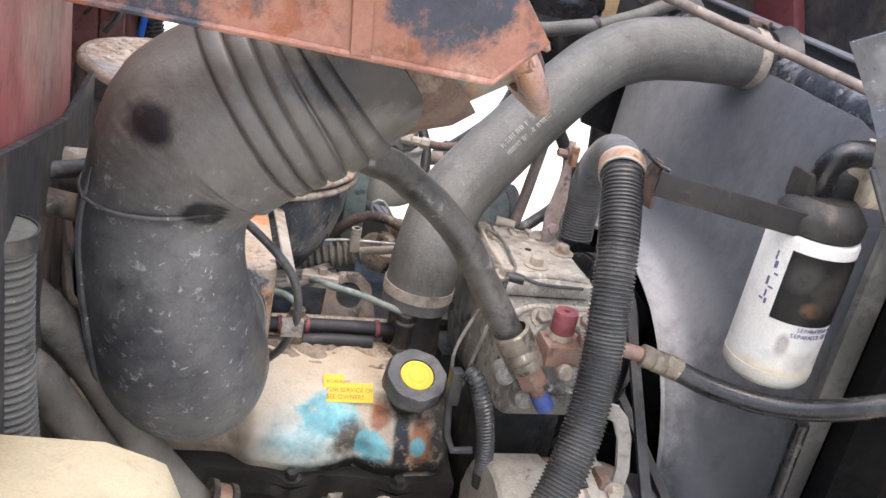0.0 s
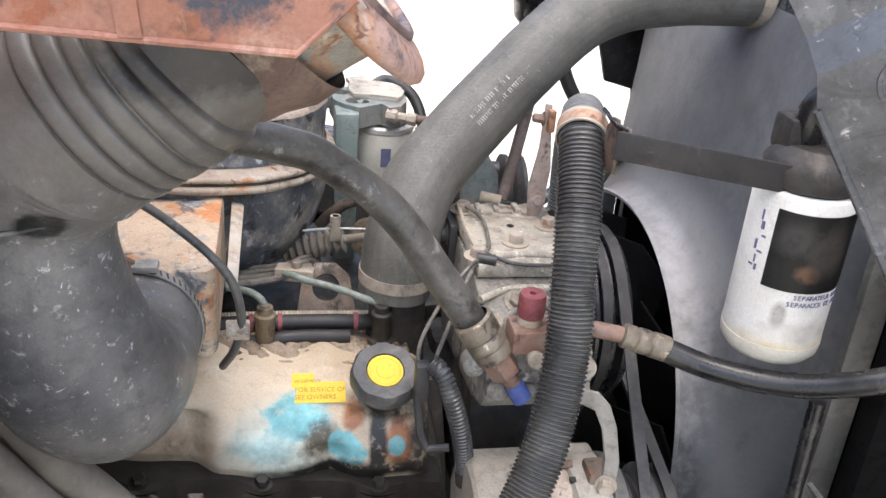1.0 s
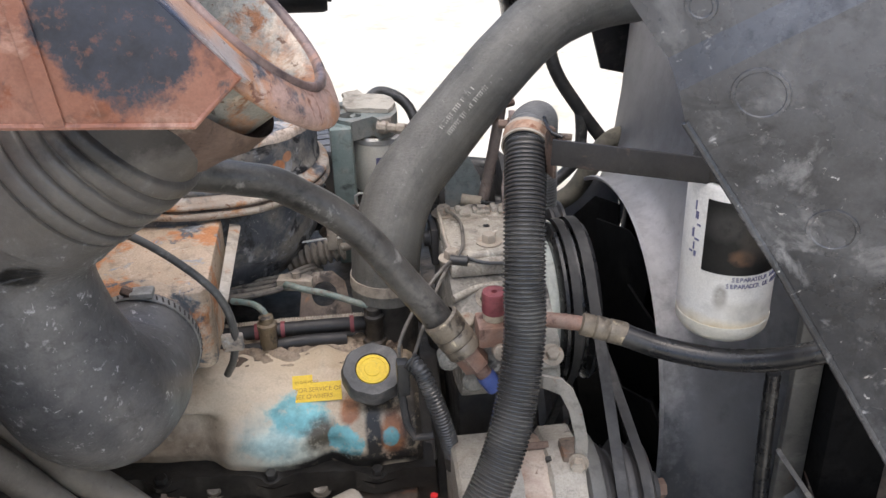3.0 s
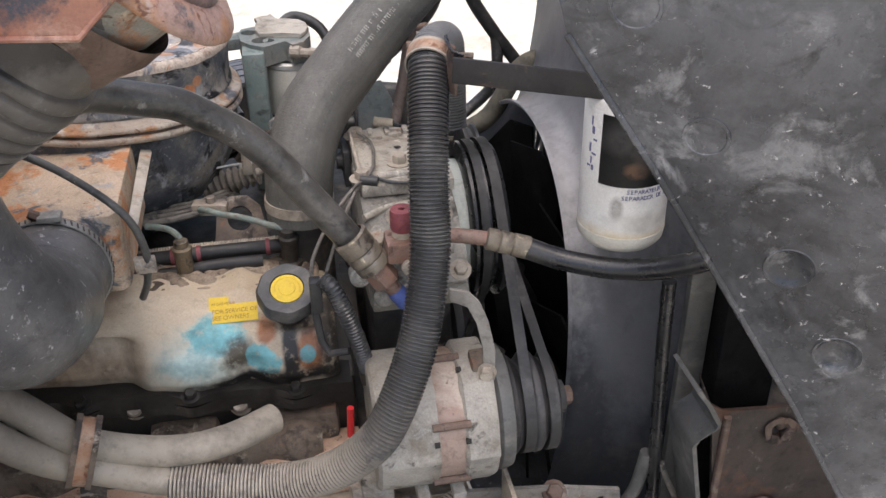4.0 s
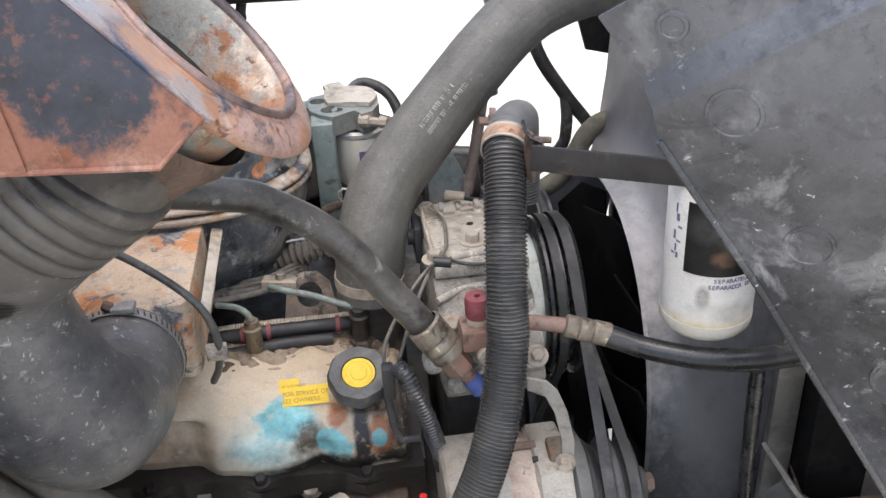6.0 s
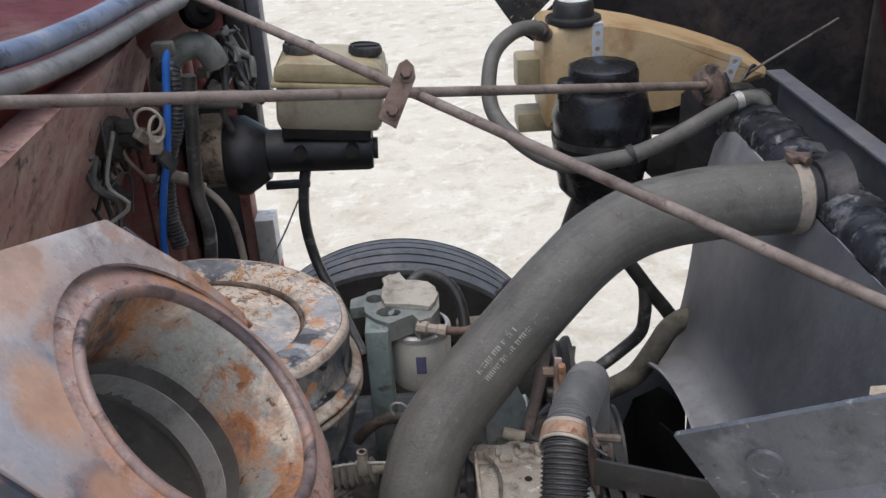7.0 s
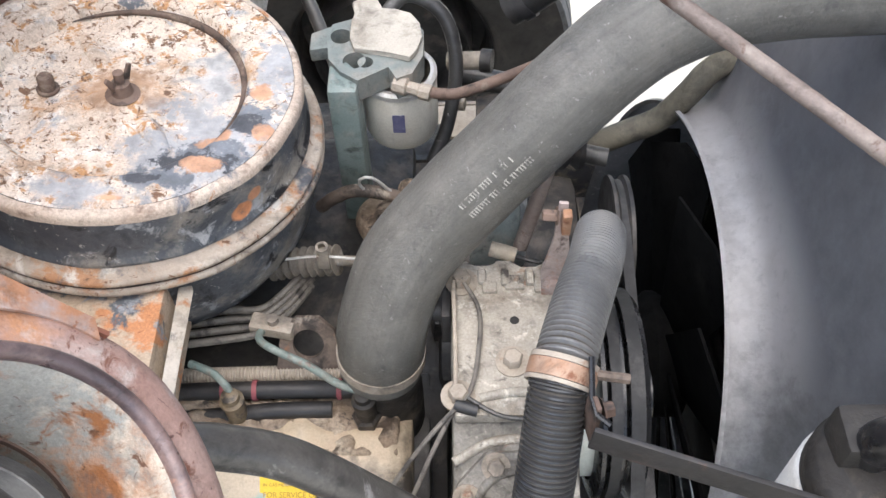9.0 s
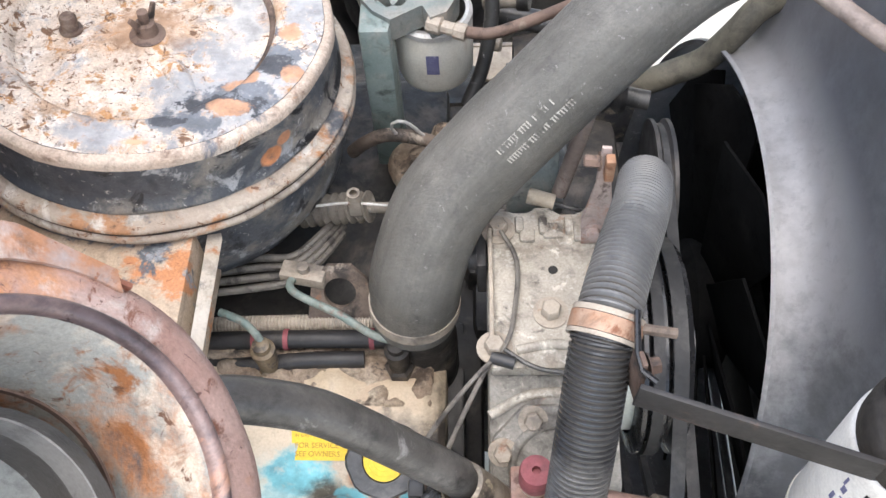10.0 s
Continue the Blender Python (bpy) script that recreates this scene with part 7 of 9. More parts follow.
def adjuster_arm():
    b = thing("alternator_adjuster", (0.49, 0.74, 1.05), "curved flat steel alternator adjusting arm", "bracket")
    bm = bmesh.new()
    prism(bm, [(0.466, 1.110), (0.486, 1.109), (0.497, 1.098), (0.506, 1.074), (0.514, 1.034), (0.514, 0.990), (0.508, 0.984), (0.501, 0.990), (0.502, 1.034), (0.495, 1.068), (0.485, 1.090), (0.466, 1.094)], 0.005, Matrix(((1, 0, 0, 0), (-0.45, 0, 1, 0.964), (0, 1, 0, 0), (0, 0, 0, 1))), 0.001)
    part("arm", bm, bracket_grey, b)
    return b


adjuster_arm()


# ---- fan, shroud and radiator ----
def fan():
    f = thing("cooling_fan", (0.66, 1.15, 0.6), "black cooling fan inside the shroud", "fan")
    m = axis((0.68, 1.192, 0.75), (1, 0, 0))
    bm = bmesh.new()
    lathe(bm, [(0, -0.06), (0.05, -0.06), (0.09, -0.02), (0.09, 0.02), (0.05, 0.04), (0, 0.04)], m, 32)
    part("hub", bm, fan_black, f)
    for k in range(11):
        bm = bmesh.new()
        prism(bm, [(0.07, -0.04), (0.29, -0.09), (0.325, 0.0), (0.31, 0.075), (0.07, 0.04)], 0.004, m @ pose(0, 0, 0, 0, 0, 360 / 11 * k) @ pose(0, 0, 0, 14, 0, 0), 0.001)
        part("blade", bm, fan_black, f)
    return f


fan()


def shroud():
    s = thing("fan_shroud", (0.70, 1.15, 0.48), "dusty dark grey plastic fan shroud with flared ring", "fan shroud")
    cy, cz, R = 1.192, 0.75, 0.356
    n = 96
    y0, y1, z0, z1, rc = 0.80, 1.52, 0.36, 1.412, 0.12
    lean = lambda x, z: x + 0.14 * (z - 0.75) * (0.80 - x) / 0.17

    def rrect(t):
        d = Vector((math.cos(t), math.sin(t)))
        # ray from the ring's centre to the rounded rectangle
        lo, hi = 0.05, 1.2
        for _ in range(24):
            mid = (lo + hi) / 2
            y, z = cy + d.x * mid, cz + d.y * mid
            qx = max(abs(y - (y0 + y1) / 2) - ((y1 - y0) / 2 - rc), 0)
            qz = max(abs(z - (z0 + z1) / 2) - ((z1 - z0) / 2 - rc), 0)
            inside = math.hypot(qx, qz) < rc and abs(y - (y0 + y1) / 2) < (y1 - y0) / 2 and abs(z - (z0 + z1) / 2) < (z1 - z0) / 2
            if inside:
                lo = mid
            else:
                hi = mid
        return lo

    def shell(name, stations, mat=shroud_dust_sheen):
        bm = bmesh.new()
        rows = []
        for x, mixv, rr in stations:
            ring = []
            for k in range(n):
                t = 2 * math.pi * k / n
                q = rr * (1 - mixv) + max(rrect(t), rr) * mixv
                z = cz + math.sin(t) * q
                ring.append(bm.verts.new((lean(x, z), cy + math.cos(t) * q, z)))
            rows.append(ring)
        for a, b in zip(rows, rows[1:]):
            for k in range(n):
                bm.faces.new((a[k], a[(k + 1) % n], b[(k + 1) % n], b[k]))
        bmesh.ops.solidify(bm, geom=bm.faces[:], thickness=0.004)
        return part(name, bm, mat, s, smooth=60)

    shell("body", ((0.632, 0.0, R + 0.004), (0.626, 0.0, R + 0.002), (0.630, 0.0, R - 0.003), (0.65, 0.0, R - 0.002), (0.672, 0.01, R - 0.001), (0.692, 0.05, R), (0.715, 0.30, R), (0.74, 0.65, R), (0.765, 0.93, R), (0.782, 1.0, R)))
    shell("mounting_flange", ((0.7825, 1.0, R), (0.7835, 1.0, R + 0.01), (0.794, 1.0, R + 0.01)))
    return s


shroud()


def radiator():
    r = thing("radiator", (0.86, 1.15, 0.45), "black radiator with a pale dusty top tank", "radiator")
    bm = bmesh.new()
    box(bm, (0.815, 0.80, 0.28), (0.875, 1.50, 1.36), 0.004)
    core = part("core", bm, fan_black, r)
    bm = bmesh.new()
    prism(bm, [(0.806, 1.345), (0.872, 1.345), (0.872, 1.410), (0.856, 1.430), (0.822, 1.432), (0.806, 1.42)], 0.74, Matrix(((1, 0, 0, 0), (0, 0, 1, 0.78), (0, 1, 0, 0), (0, 0, 0, 1))), 0.004)
    part("top_tank", bm, black_metal, r, "black top tank")
    # crumpled sheet folded over the tank
    bm = bmesh.new()
    prof = [(0.794, 1.385), (0.795, 1.408), (0.799, 1.424), (0.806, 1.433), (0.815, 1.438), (0.825, 1.441), (0.836, 1.443), (0.847, 1.442), (0.858, 1.438), (0.867, 1.428), (0.871, 1.405)]
    rows = []
    for k in range(240):
        y = 0.785 + 0.73 * k / 239
        row = []
        for n, (x, z) in enumerate(prof):
            p = Vector((x, y, z))
            q = 0.005 * noise.noise(Vector((x * 16, y * 24, 3))) + 0.004 * noise.noise(Vector((x * 55, y * 60, 9))) - 0.008 * max(0.0, 0.25 - abs(noise.noise(Vector((x * 30 + y * 22, y * 34, 5)))))
            row.append(bm.verts.new(p + Vector((0.35 * q - 0.002, 0, 1.1 * q))))
        rows.append(row)
    for a, b in zip(rows, rows[1:]):
        for n in range(len(prof) - 1):
            bm.faces.new((a[n], a[n + 1], b[n + 1], b[n]))
    bmesh.ops.solidify(bm, geom=bm.faces[:], thickness=0.0015)
    part("crumpled_cover", bm, crumpled_black, r, "crumpled glossy black sheet, with scuffs and painted sheen", 70)
    bm = bmesh.new()
    d = (Vector(HOSE[-1]) - Vector(HOSE[-2])).normalized()
    p = Vector(HOSE[-1])
    lathe(bm, [(0.036, -0.03), (0.036, 0.012), (0.0415, 0.013), (0.0415, 0.024), (0.044, 0.030), (0.052, 0.044)], axis(p, d), 32)
    part("neck", bm, black_metal, r, "dark hose neck")
    bm = bmesh.new()
    lathe(bm, [(0.016, -0.012), (0.016, -0.004), (0.011, -0.002), (0.009, 0.006), (0, 0.008)], Matrix.Translation((0.844, 1.450, 1.430)), 16)
    part("overflow_nipple", bm, black_metal, r)
    bm = bmesh.new()
    prism(bm, [(0.880, 1.450), (0.904, 1.450), (0.904, 1.385), (0.908, 1.385), (0.908, 1.4545), (0.880, 1.4545)], 0.86, Matrix(((1, 0, -0.010, 0.0105), (0, 0, 1, 0.70), (0, 1, 0, 0), (0, 0, 0, 1))), 0.0008)
    part("support_bar", bm, support_grey, r, "grey angle-iron support bar")
    bm = bmesh.new()
    box(bm, (0.80, 0.745, 0.46), (0.88, 0.78, 1.43), 0.004)
    part("side_bar", bm, fan_black, r, "dark upright side channel")
    bm = bmesh.new()
    box(bm, (0.768, 0.783, 0.60), (0.802, 0.795, 1.40), 0.002)
    part("side_panel", bm, dark_steel, r, "scuffed dark grey side panel")
    bm = bmesh.new()
    box(bm, (0.80, 1.515, 0.46), (0.88, 1.55, 1.43), 0.004)
    part("side_bar", bm, black_metal, r, "dark upright side channel")
    return r


radiator()


def radiator_support():
    s = thing("radiator_crossmember", (0.86, 0.75, 0.5), "dark rusty pressed-steel radiator crossmember", "crossmember")
    side = Matrix(((1, 0, 0, 0), (0, 0, 1, 0.70), (0, 1, 0, 0), (0, 0, 0, 1)))
    bm = bmesh.new()
    holed_plate(bm, [(0.753, 0.985), (0.762, 0.955), (0.775, 0.935), (0.792, 0.922), (0.90, 0.912), (1.02, 0.90), (0.975, 0.67), (0.80, 0.67), (0.785, 0.74), (0.797, 0.775), (0.776, 0.93)], 0.006, side, [(0.872, 0.880, 0.015), (0.866, 0.746, 0.016)], 16)
    part("plate", bm, brown_plate, s, "dark brown plate with torn bolt holes")
    for x, z in ((0.872, 0.880), (0.866, 0.746)):
        bm = bmesh.new()
        lathe(bm, [(0.011, 0.006), (0.018, -0.002), (0.022, -0.006), (0.016, -0.008), (0.012, -0.004)], axis((x, 0.70, z), (0, 1, 0)), 40, closed=True)
        for v in bm.verts:
            v.co += Vector((noise.noise(v.co * 90), noise.noise(v.co * 80 + X), noise.noise(v.co * 85 + Y))) * 0.006
        part("torn_rim", bm, rust_dark_shade, s, "crushed rusty rim")
        bm = bmesh.new()
        lathe(bm, [(0, 0), (0.013, 0), (0.012, 0.010), (0.006, 0.015), (0, 0.016)], axis((x + 0.006, 0.716, z + 0.003), (0.2, -1, 0.1)), 14)
        part("bolt", bm, rust_dark_shade, s, "rusted bolt head")
    bm = bmesh.new()
    sweep(bm, [Vector((0.797, 0.697, 0.915)), Vector((0.797, 0.697, 0.78)), Vector((0.787, 0.697, 0.74))], 0.005, 8)
    part("rusty_edge", bm, rust_metal, s, "rust-red folded edge")
    bm = bmesh.new()
    prism(bm, [(0.56, 0.640), (0.704, 0.695), (0.704, 0.687), (0.56, 0.630)], 0.34, Matrix(((0, 0, 1, 0.79), (1, 0, 0, 0), (0, 1, 0, 0), (0, 0, 0, 1))), 0.002)
    part("dusty_ledge", bm, ledge_dirt, s, "dirt-covered rusty sloping ledge")
    bm = bmesh.new()
    box(bm, (0.80, 0.56, 0.50), (1.20, 1.75, 0.615), 0.01)
    part("beam", bm, black_metal, s)
    bm = bmesh.new()
    box(bm, (0.93, 0.712, 0.66), (1.20, 0.722, 0.90), 0.003)
    part("maroon_panel", bm, maroon, s, "dark maroon panel")
    bm = bmesh.new()
    bend = [(0.739, 0.991), (0.757, 0.964), (0.773, 0.934), (0.771, 0.927), (0.749, 0.912), (0.745, 0.904), (0.757, 0.84), (0.772, 0.761), (0.770, 0.695)]
    prism(bm, bend + [(x - 0.005, z - 0.002) for x, z in bend[::-1]], 0.07, Matrix(((1, 0, 0, 0), (0, 0, 1, 0.668), (0, 1, 0, 0), (0, 0, 0, 1))), 0.0)
    part("strap", bm, dark_steel, s, "bent grey steel strap")
    return s


radiator_support()


# ---- spin-on filter on the bracket ----
def water_filter():
    f = thing("spin_on_filter", (0.668, 0.78, 1.13), "white spin-on separator filter with a black label", "filter")
    c = Vector((0.663, 0.769, -0.008))
    m = Matrix.Translation(c)
    bm = bmesh.new()
    lathe(bm, [(0, 1.157), (0.033, 1.157), (0.041, 1.159), (0.0465, 1.166), (0.048, 1.175), (0.048, 1.328), (0.046, 1.332), (0.044, 1.333), (0, 1.333)], m, 56)
    part("canister", bm, filter_dirty, f)
    bm = bmesh.new()
    lathe(bm, [(0.0338, 1.1565), (0.0418, 1.1585), (0.0473, 1.1655), (0.0486, 1.1745), (0.0486, 1.178), (0.0475, 1.178)], m, 56)
    part("stained_base", bm, filter_cream, f, "cream-stained rounded base")
    bm = bmesh.new()
    seg = [(-146 + 3.5 * k) for k in range(36)]
    a = [bm.verts.new(c + Vector((0.0484 * math.cos(radians(t)), 0.0484 * math.sin(radians(t)), 1.240))) for t in seg]
    b = [bm.verts.new(c + Vector((0.0484 * math.cos(radians(t)), 0.0484 * math.sin(radians(t)), 1.318))) for t in seg]
    for k in range(len(seg) - 1):
        bm.faces.new((a[k], a[k + 1], b[k + 1], b[k]))
    bmesh.ops.solidify(bm, geom=bm.faces[:], thickness=-0.0006)
    part("label", bm, label_worn, f, "black printed label panel")
    for row, (word, z) in enumerate((("SEPARATEUR EAU", 1.2330), ("SEPARADOR DE AGUA", 1.2255))):
        for k, ch in enumerate(word):
            t = radians(-108 + row * -6 + k * 4.6)
            d = Vector((math.cos(t), math.sin(t), 0))
            text_mesh(ch, 0.0068, plane_pose(c + d * 0.0484 + Vector((0, 0, z)), Vector((-math.sin(t), math.cos(t), 0)), d), navy_ink, "print", f)
    bm = bmesh.new()
    for t, z, w, h in ((-160, 1.296, 0.004, 0.008), (-156, 1.286, 0.005, 0.002), (-164, 1.276, 0.003, 0.010), (-157, 1.270, 0.006, 0.002), (-161, 1.262, 0.002, 0.008), (-165, 1.255, 0.005, 0.002), (-158, 1.254, 0.003, 0.006), (-163, 1.306, 0.002, 0.010)):
        d = Vector((math.cos(radians(t)), math.sin(radians(t)), 0))
        box(bm, (-w / 2, -h / 2, 0), (w / 2, h / 2, 0.0004), 0, plane_pose(c + d * 0.0481 + Vector((0, 0, z)), Vector((-d.y, d.x, 0)), d))
    part("pictogram", bm, navy_ink, f, "small navy pictogram bars", 0)
    bm = bmesh.new()
    lathe(bm, [(0.043, 1.333), (0.046, 1.336), (0.046, 1.352), (0.040, 1.360), (0.03, 1.370), (0, 1.372)], m, 40)
    box(bm, (0.63, 0.765, 1.350), (0.70, 0.80, 1.385), 0.006)
    part("head", bm, cast_dark, f, "dark cast filter head")
    bm = bmesh.new()
    sweep(bm, resample(spline([(0.652, 0.775, 1.365), (0.650, 0.770, 1.392), (0.662, 0.765, 1.410), (0.690, 0.762, 1.414)]), 0.006), 0.014, 16)
    part("elbow", bm, pulley_black, f, "glossy black elbow fitting")
    bm = bmesh.new()
    box(bm, (0.69, 0.745, 1.360), (0.725, 0.79, 1.405), 0.006)
    lathe(bm, [(0, 0), (0.012, 0), (0.012, 0.02), (0, 0.02)], Matrix.Translation((0.705, 0.775, 1.405)), 6)
    part("outlet_block", bm, brass, f, "dusty brass outlet block")
    return f


water_filter()


# ---- inner fender liner of the raised hood ----
def fender_liner():
    l = thing("fender_liner", (0.75, 0.45, 0.8), "scuffed black plastic inner fender liner with round dimples", "fender liner")
    O = Vector((0.60, 0.53, 1.42))
    nrm = Vector((-0.5, -0.84, -0.17)).normalized()
    dn = Vector((0.22, -0.108, -0.36))
    m = plane_pose(O, dn, nrm)                 # local x runs down the liner
    inv = m.inverted()

    def loc(p):
        q = inv @ Vector(p)
        return (q.x, q.y)

    edge = [loc(p) for p in ((0.474, 0.580, 1.541), (0.523, 0.569, 1.457), (0.604, 0.545, 1.333), (0.747, 0.508, 1.098), (0.88, 0.477, 0.859))]
    top = loc((0.72, 0.395, 1.735))
    ridge_a, ridge_b = loc((0.516, 0.568, 1.481)), loc((0.690, 0.434, 1.627))
    e0, e1 = loc((0.504, 0.571, 1.499)), loc((0.677, 0.441, 1.637))
    far = (edge[-1][0] + 0.05, top[1])
    # main face
    holes = []
    for p in ((0.691, 0.48, 1.263), (0.745, 0.465, 1.175)):
        x, y = loc(p)
        holes.append((x, y, 0.019))
    outline = [ridge_a, edge[1], edge[2], edge[3], edge[4], far, ridge_b]
    bm = bmesh.new()
    holed_plate(bm, outline, 0.004, m @ pose(0, 0, -0.004), holes, 28)
    part("panel", bm, liner_scuffed_sheen, l, smooth=30)
    # dished cups behind the open dimples
    for x, y, r in holes:
        bm = bmesh.new()
        lathe(bm, [(r + 0.003, -0.001), (r + 0.0015, 0.0008), (r - 0.0005, 0.0002), (r - 0.003, -0.0032), (r * 0.6, -0.0046), (0, -0.005)], m @ Matrix.Translation((x, y, 0)), 32)
        part("dimple", bm, liner_scuffed_sheen, l)
    for p, r in (((0.518, 0.554, 1.539), 0.0095), ((0.563, 0.539, 1.485), 0.0185), ((0.624, 0.523, 1.383), 0.0170)):
        x, y = loc(p)
        h = -0.0125 if r < 0.01 else 0.0
        bm = bmesh.new()
        lathe(bm, [(r + 0.002, -0.001), (r + 0.0012, 0.0014), (r - 0.0012, 0.0014), (r - 0.002, 0.0004), (0, 0.0004)], m @ Matrix.Translation((x, y, h)), 36)
        part("dimple", bm, liner_scuffed_sheen, l)
    # bent ridge and upper strip
    def strip(a, b, za, zb, name):
        bm = bmesh.new()
        vs = []
        for (x, y), z in ((a[0], za), (a[1], za), (b[1], zb), (b[0], zb)):
            vs.append(bm.verts.new(m @ Vector((x, y, z))))
        bm.faces.new(vs)
        bmesh.ops.subdivide_edges(bm, edges=bm.edges, cuts=4, use_grid_fill=True)
        bmesh.ops.solidify(bm, geom=bm.faces[:], thickness=0.004)
        part(name, bm, liner_scuffed_sheen, l)
    strip((ridge_a, ridge_b), (e0, e1), 0.0, -0.013, "ridge")
    strip((e0, e1), (edge[0], top), -0.013, -0.014, "upper_strip")
    bm = bmesh.new()
    for p, q in zip(edge[1:], edge[2:]):
        sweep(bm, [m @ Vector((*p, 0.0)), m @ Vector((*q, 0.0))], 0.003, 8)
    part("rim", bm, liner_scuffed_sheen, l)
    return l


fender_liner()


# ---- raised hood in front ----
def hood():
    h = thing("raised_hood", (1.2, 1.15, 0.4), "raised red truck hood, black and dusty inside", "hood")
    bm = bmesh.new()
    prism(bm, [(0.25, 0.45), (2.05, 0.45), (2.05, 2.2), (1.8, 2.5), (0.5, 2.5), (0.25, 2.2)], 0.02, Matrix(((0, 0, 1, 1.25), (1, 0, 0, 0), (0, 1, 0, 0), (0, 0, 0, 1))), 0.004)
    part("inner_panel", bm, hood_black, h)
    bm = bmesh.new()
    prism(bm, [(0.20, 0.40), (2.10, 0.40), (2.10, 2.25), (1.85, 2.6), (0.45, 2.6), (0.20, 2.25)], 0.02, Matrix(((0, 0, 1, 1.285), (1, 0, 0, 0), (0, 1, 0, 0), (0, 0, 0, 1))), 0.004)
    part("outer_panel", bm, hood_red, h)
    for mirror in (0, 1):
        side = [(2.02, 1.62), (1.83, 1.60), (1.66, 1.33), (1.55, 1.05), (1.50, 0.6), (1.62, 0.6), (1.68, 1.0), (1.77, 1.28)]
        if mirror:
            side = [(2.40 - y, z) for y, z in side]
        bm = bmesh.new()
        prism(bm, side, 0.03, Matrix(((0, 0, 1, 1.216), (1, 0, 0, 0), (0, 1, 0, 0), (0, 0, 0, 1))), 0.008)
        part("rib", bm, rib_red_shade, h, "red stiffening rib, hood shade put into its colour")
    bm = bmesh.new()
    prism(bm, [(0.555, 1.425), (0.70, 1.545), (0.80, 2.0), (1.245, 2.2), (1.245, 0.6), (1.02, 0.6), (0.96, 1.15)], 0.012, Matrix(((1, 0, 0, 0), (0, 0, 1, 1.985), (0, 1, 0, 0), (0, 0, 0, 1))), 0.003)
    part("far_fender", bm, hood_black, h, "dark dusty inside of the far fender")
    bm = bmesh.new()
    prism(bm, [(0.530, 1.472), (0.445, 1.595), (0.30, 1.80), (0.62, 1.95), (0.86, 1.90), (0.70, 1.63)], 0.005, Matrix(((1, 0, 0, 0), (0, 0.12, 1, 1.63), (0, 1, 0, 0), (0, 0, 0, 1))), 0.001)
    part("far_liner", bm, shield_plastic, h, "scuffed dark plastic far liner")
    return h


hood()


# ---- brace rods over the engine ----
BR = Vector((0.336, 1.214, 1.570))


def brace_rods():
    b = thing("hood_brace", (0.336, 1.214, 1.44), "rusted crossed steel brace rods bolted at a centre plate", "brace")
    near_dir = Vector((0.704, -0.690, -0.163)).normalized()
    far_dir = Vector((0.826, 0.529, -0.194)).normalized()
    for a, c in (((-0.050, 0.979, 1.647), (0.790, 1.517, 1.449)), ((0.042, 1.536, 1.6205), (0.752, 0.840, 1.456))):
        a, c = Vector(a), Vector(c)
        bm = bmesh.new()
        sweep(bm, resample([a, c], 0.02), lambda s, i: 0.0063 + 0.00025 * noise.noise(Vector((i * 0.7, a.y * 9, 0))), 14)
        part("rod", bm, rust_rod, b)
    q = plane_pose(BR + Vector((-0.010, -0.016, -0.007)), (0.9, -0.1, -0.35), (0.1, -0.86, 0.5))
    bm = bmesh.new()
    prism(bm, [(-0.013, -0.034), (0.010, -0.038), (0.013, 0.024), (0.007, 0.036), (-0.003, 0.041), (-0.010, 0.033)], 0.006, q, 0.001)
    plate = part("centre_plate", bm, rust_metal, b, "rust-brown centre plate")
    for x, s in ((0.0, -0.022), (0.001, 0.024)):
        bm = bmesh.new()
        hexbolt(bm, q @ Vector((x, s, 0.006)), q.to_3x3() @ Z, 0.0068, 0.008)
        part("bolt", bm, rust_metal, plate)
    bm = bmesh.new()
    lathe(bm, [(0, 0), (0.030, 0.002), (0.032, 0.006), (0.030, 0.010), (0.012, 0.012), (0.010, 0.018), (0, 0.018)], axis((0.786, 1.5145, 1.450), -far_dir), 24)
    part("bushing", bm, rust_metal, b, "rust-brown round bushing plate")
    end = Vector((0.752, 0.840, 1.456))
    bm = bmesh.new()
    lathe(bm, [(0, -0.006), (0.0095, -0.006), (0.0105, -0.004), (0.0105, 0.010), (0.0095, 0.012), (0, 0.012)], axis(end, near_dir), 6)
    part("end_nut", bm, rust_metal, b)
    bm = bmesh.new()
    lathe(bm, [(0, 0.012), (0.0240, 0.012), (0.0250, 0.0135), (0.0240, 0.0152), (0, 0.0152)], axis(end, near_dir), 28)
    part("washer", bm, dark_steel, b, "dull steel cup washer")
    bm = bmesh.new()
    lathe(bm, [(0, 0.0152), (0.019, 0.0152), (0.0228, 0.019), (0.0235, 0.035), (0.0232, 0.052), (0.021, 0.056), (0, 0.056)], axis(end, near_dir), 28)
    part("rubber_bushing", bm, bush_olive, b, "dark olive rubber bushing")
    bm = bmesh.new()
    lathe(bm, [(0, -0.012), (0.024, -0.010), (0.026, -0.004), (0.026, 0.010), (0.021, 0.016), (0.011, 0.018), (0.009, 0.026), (0, 0.026)], axis((0.026, 1.596, 1.586), (0.5, -0.5, 0.3)), 24)
    part("cab_mount", bm, fan_black, b, "black round rubber mount")
    bm = bmesh.new()
    lathe(bm, [(0, 0), (0.012, 0), (0.012, 0.026), (0.009, 0.030), (0, 0.030)], axis((-0.050, 0.979, 1.647), -far_dir), 6)
    part("rod_nut", bm, rust_metal, b)
    return b


brace_rods()


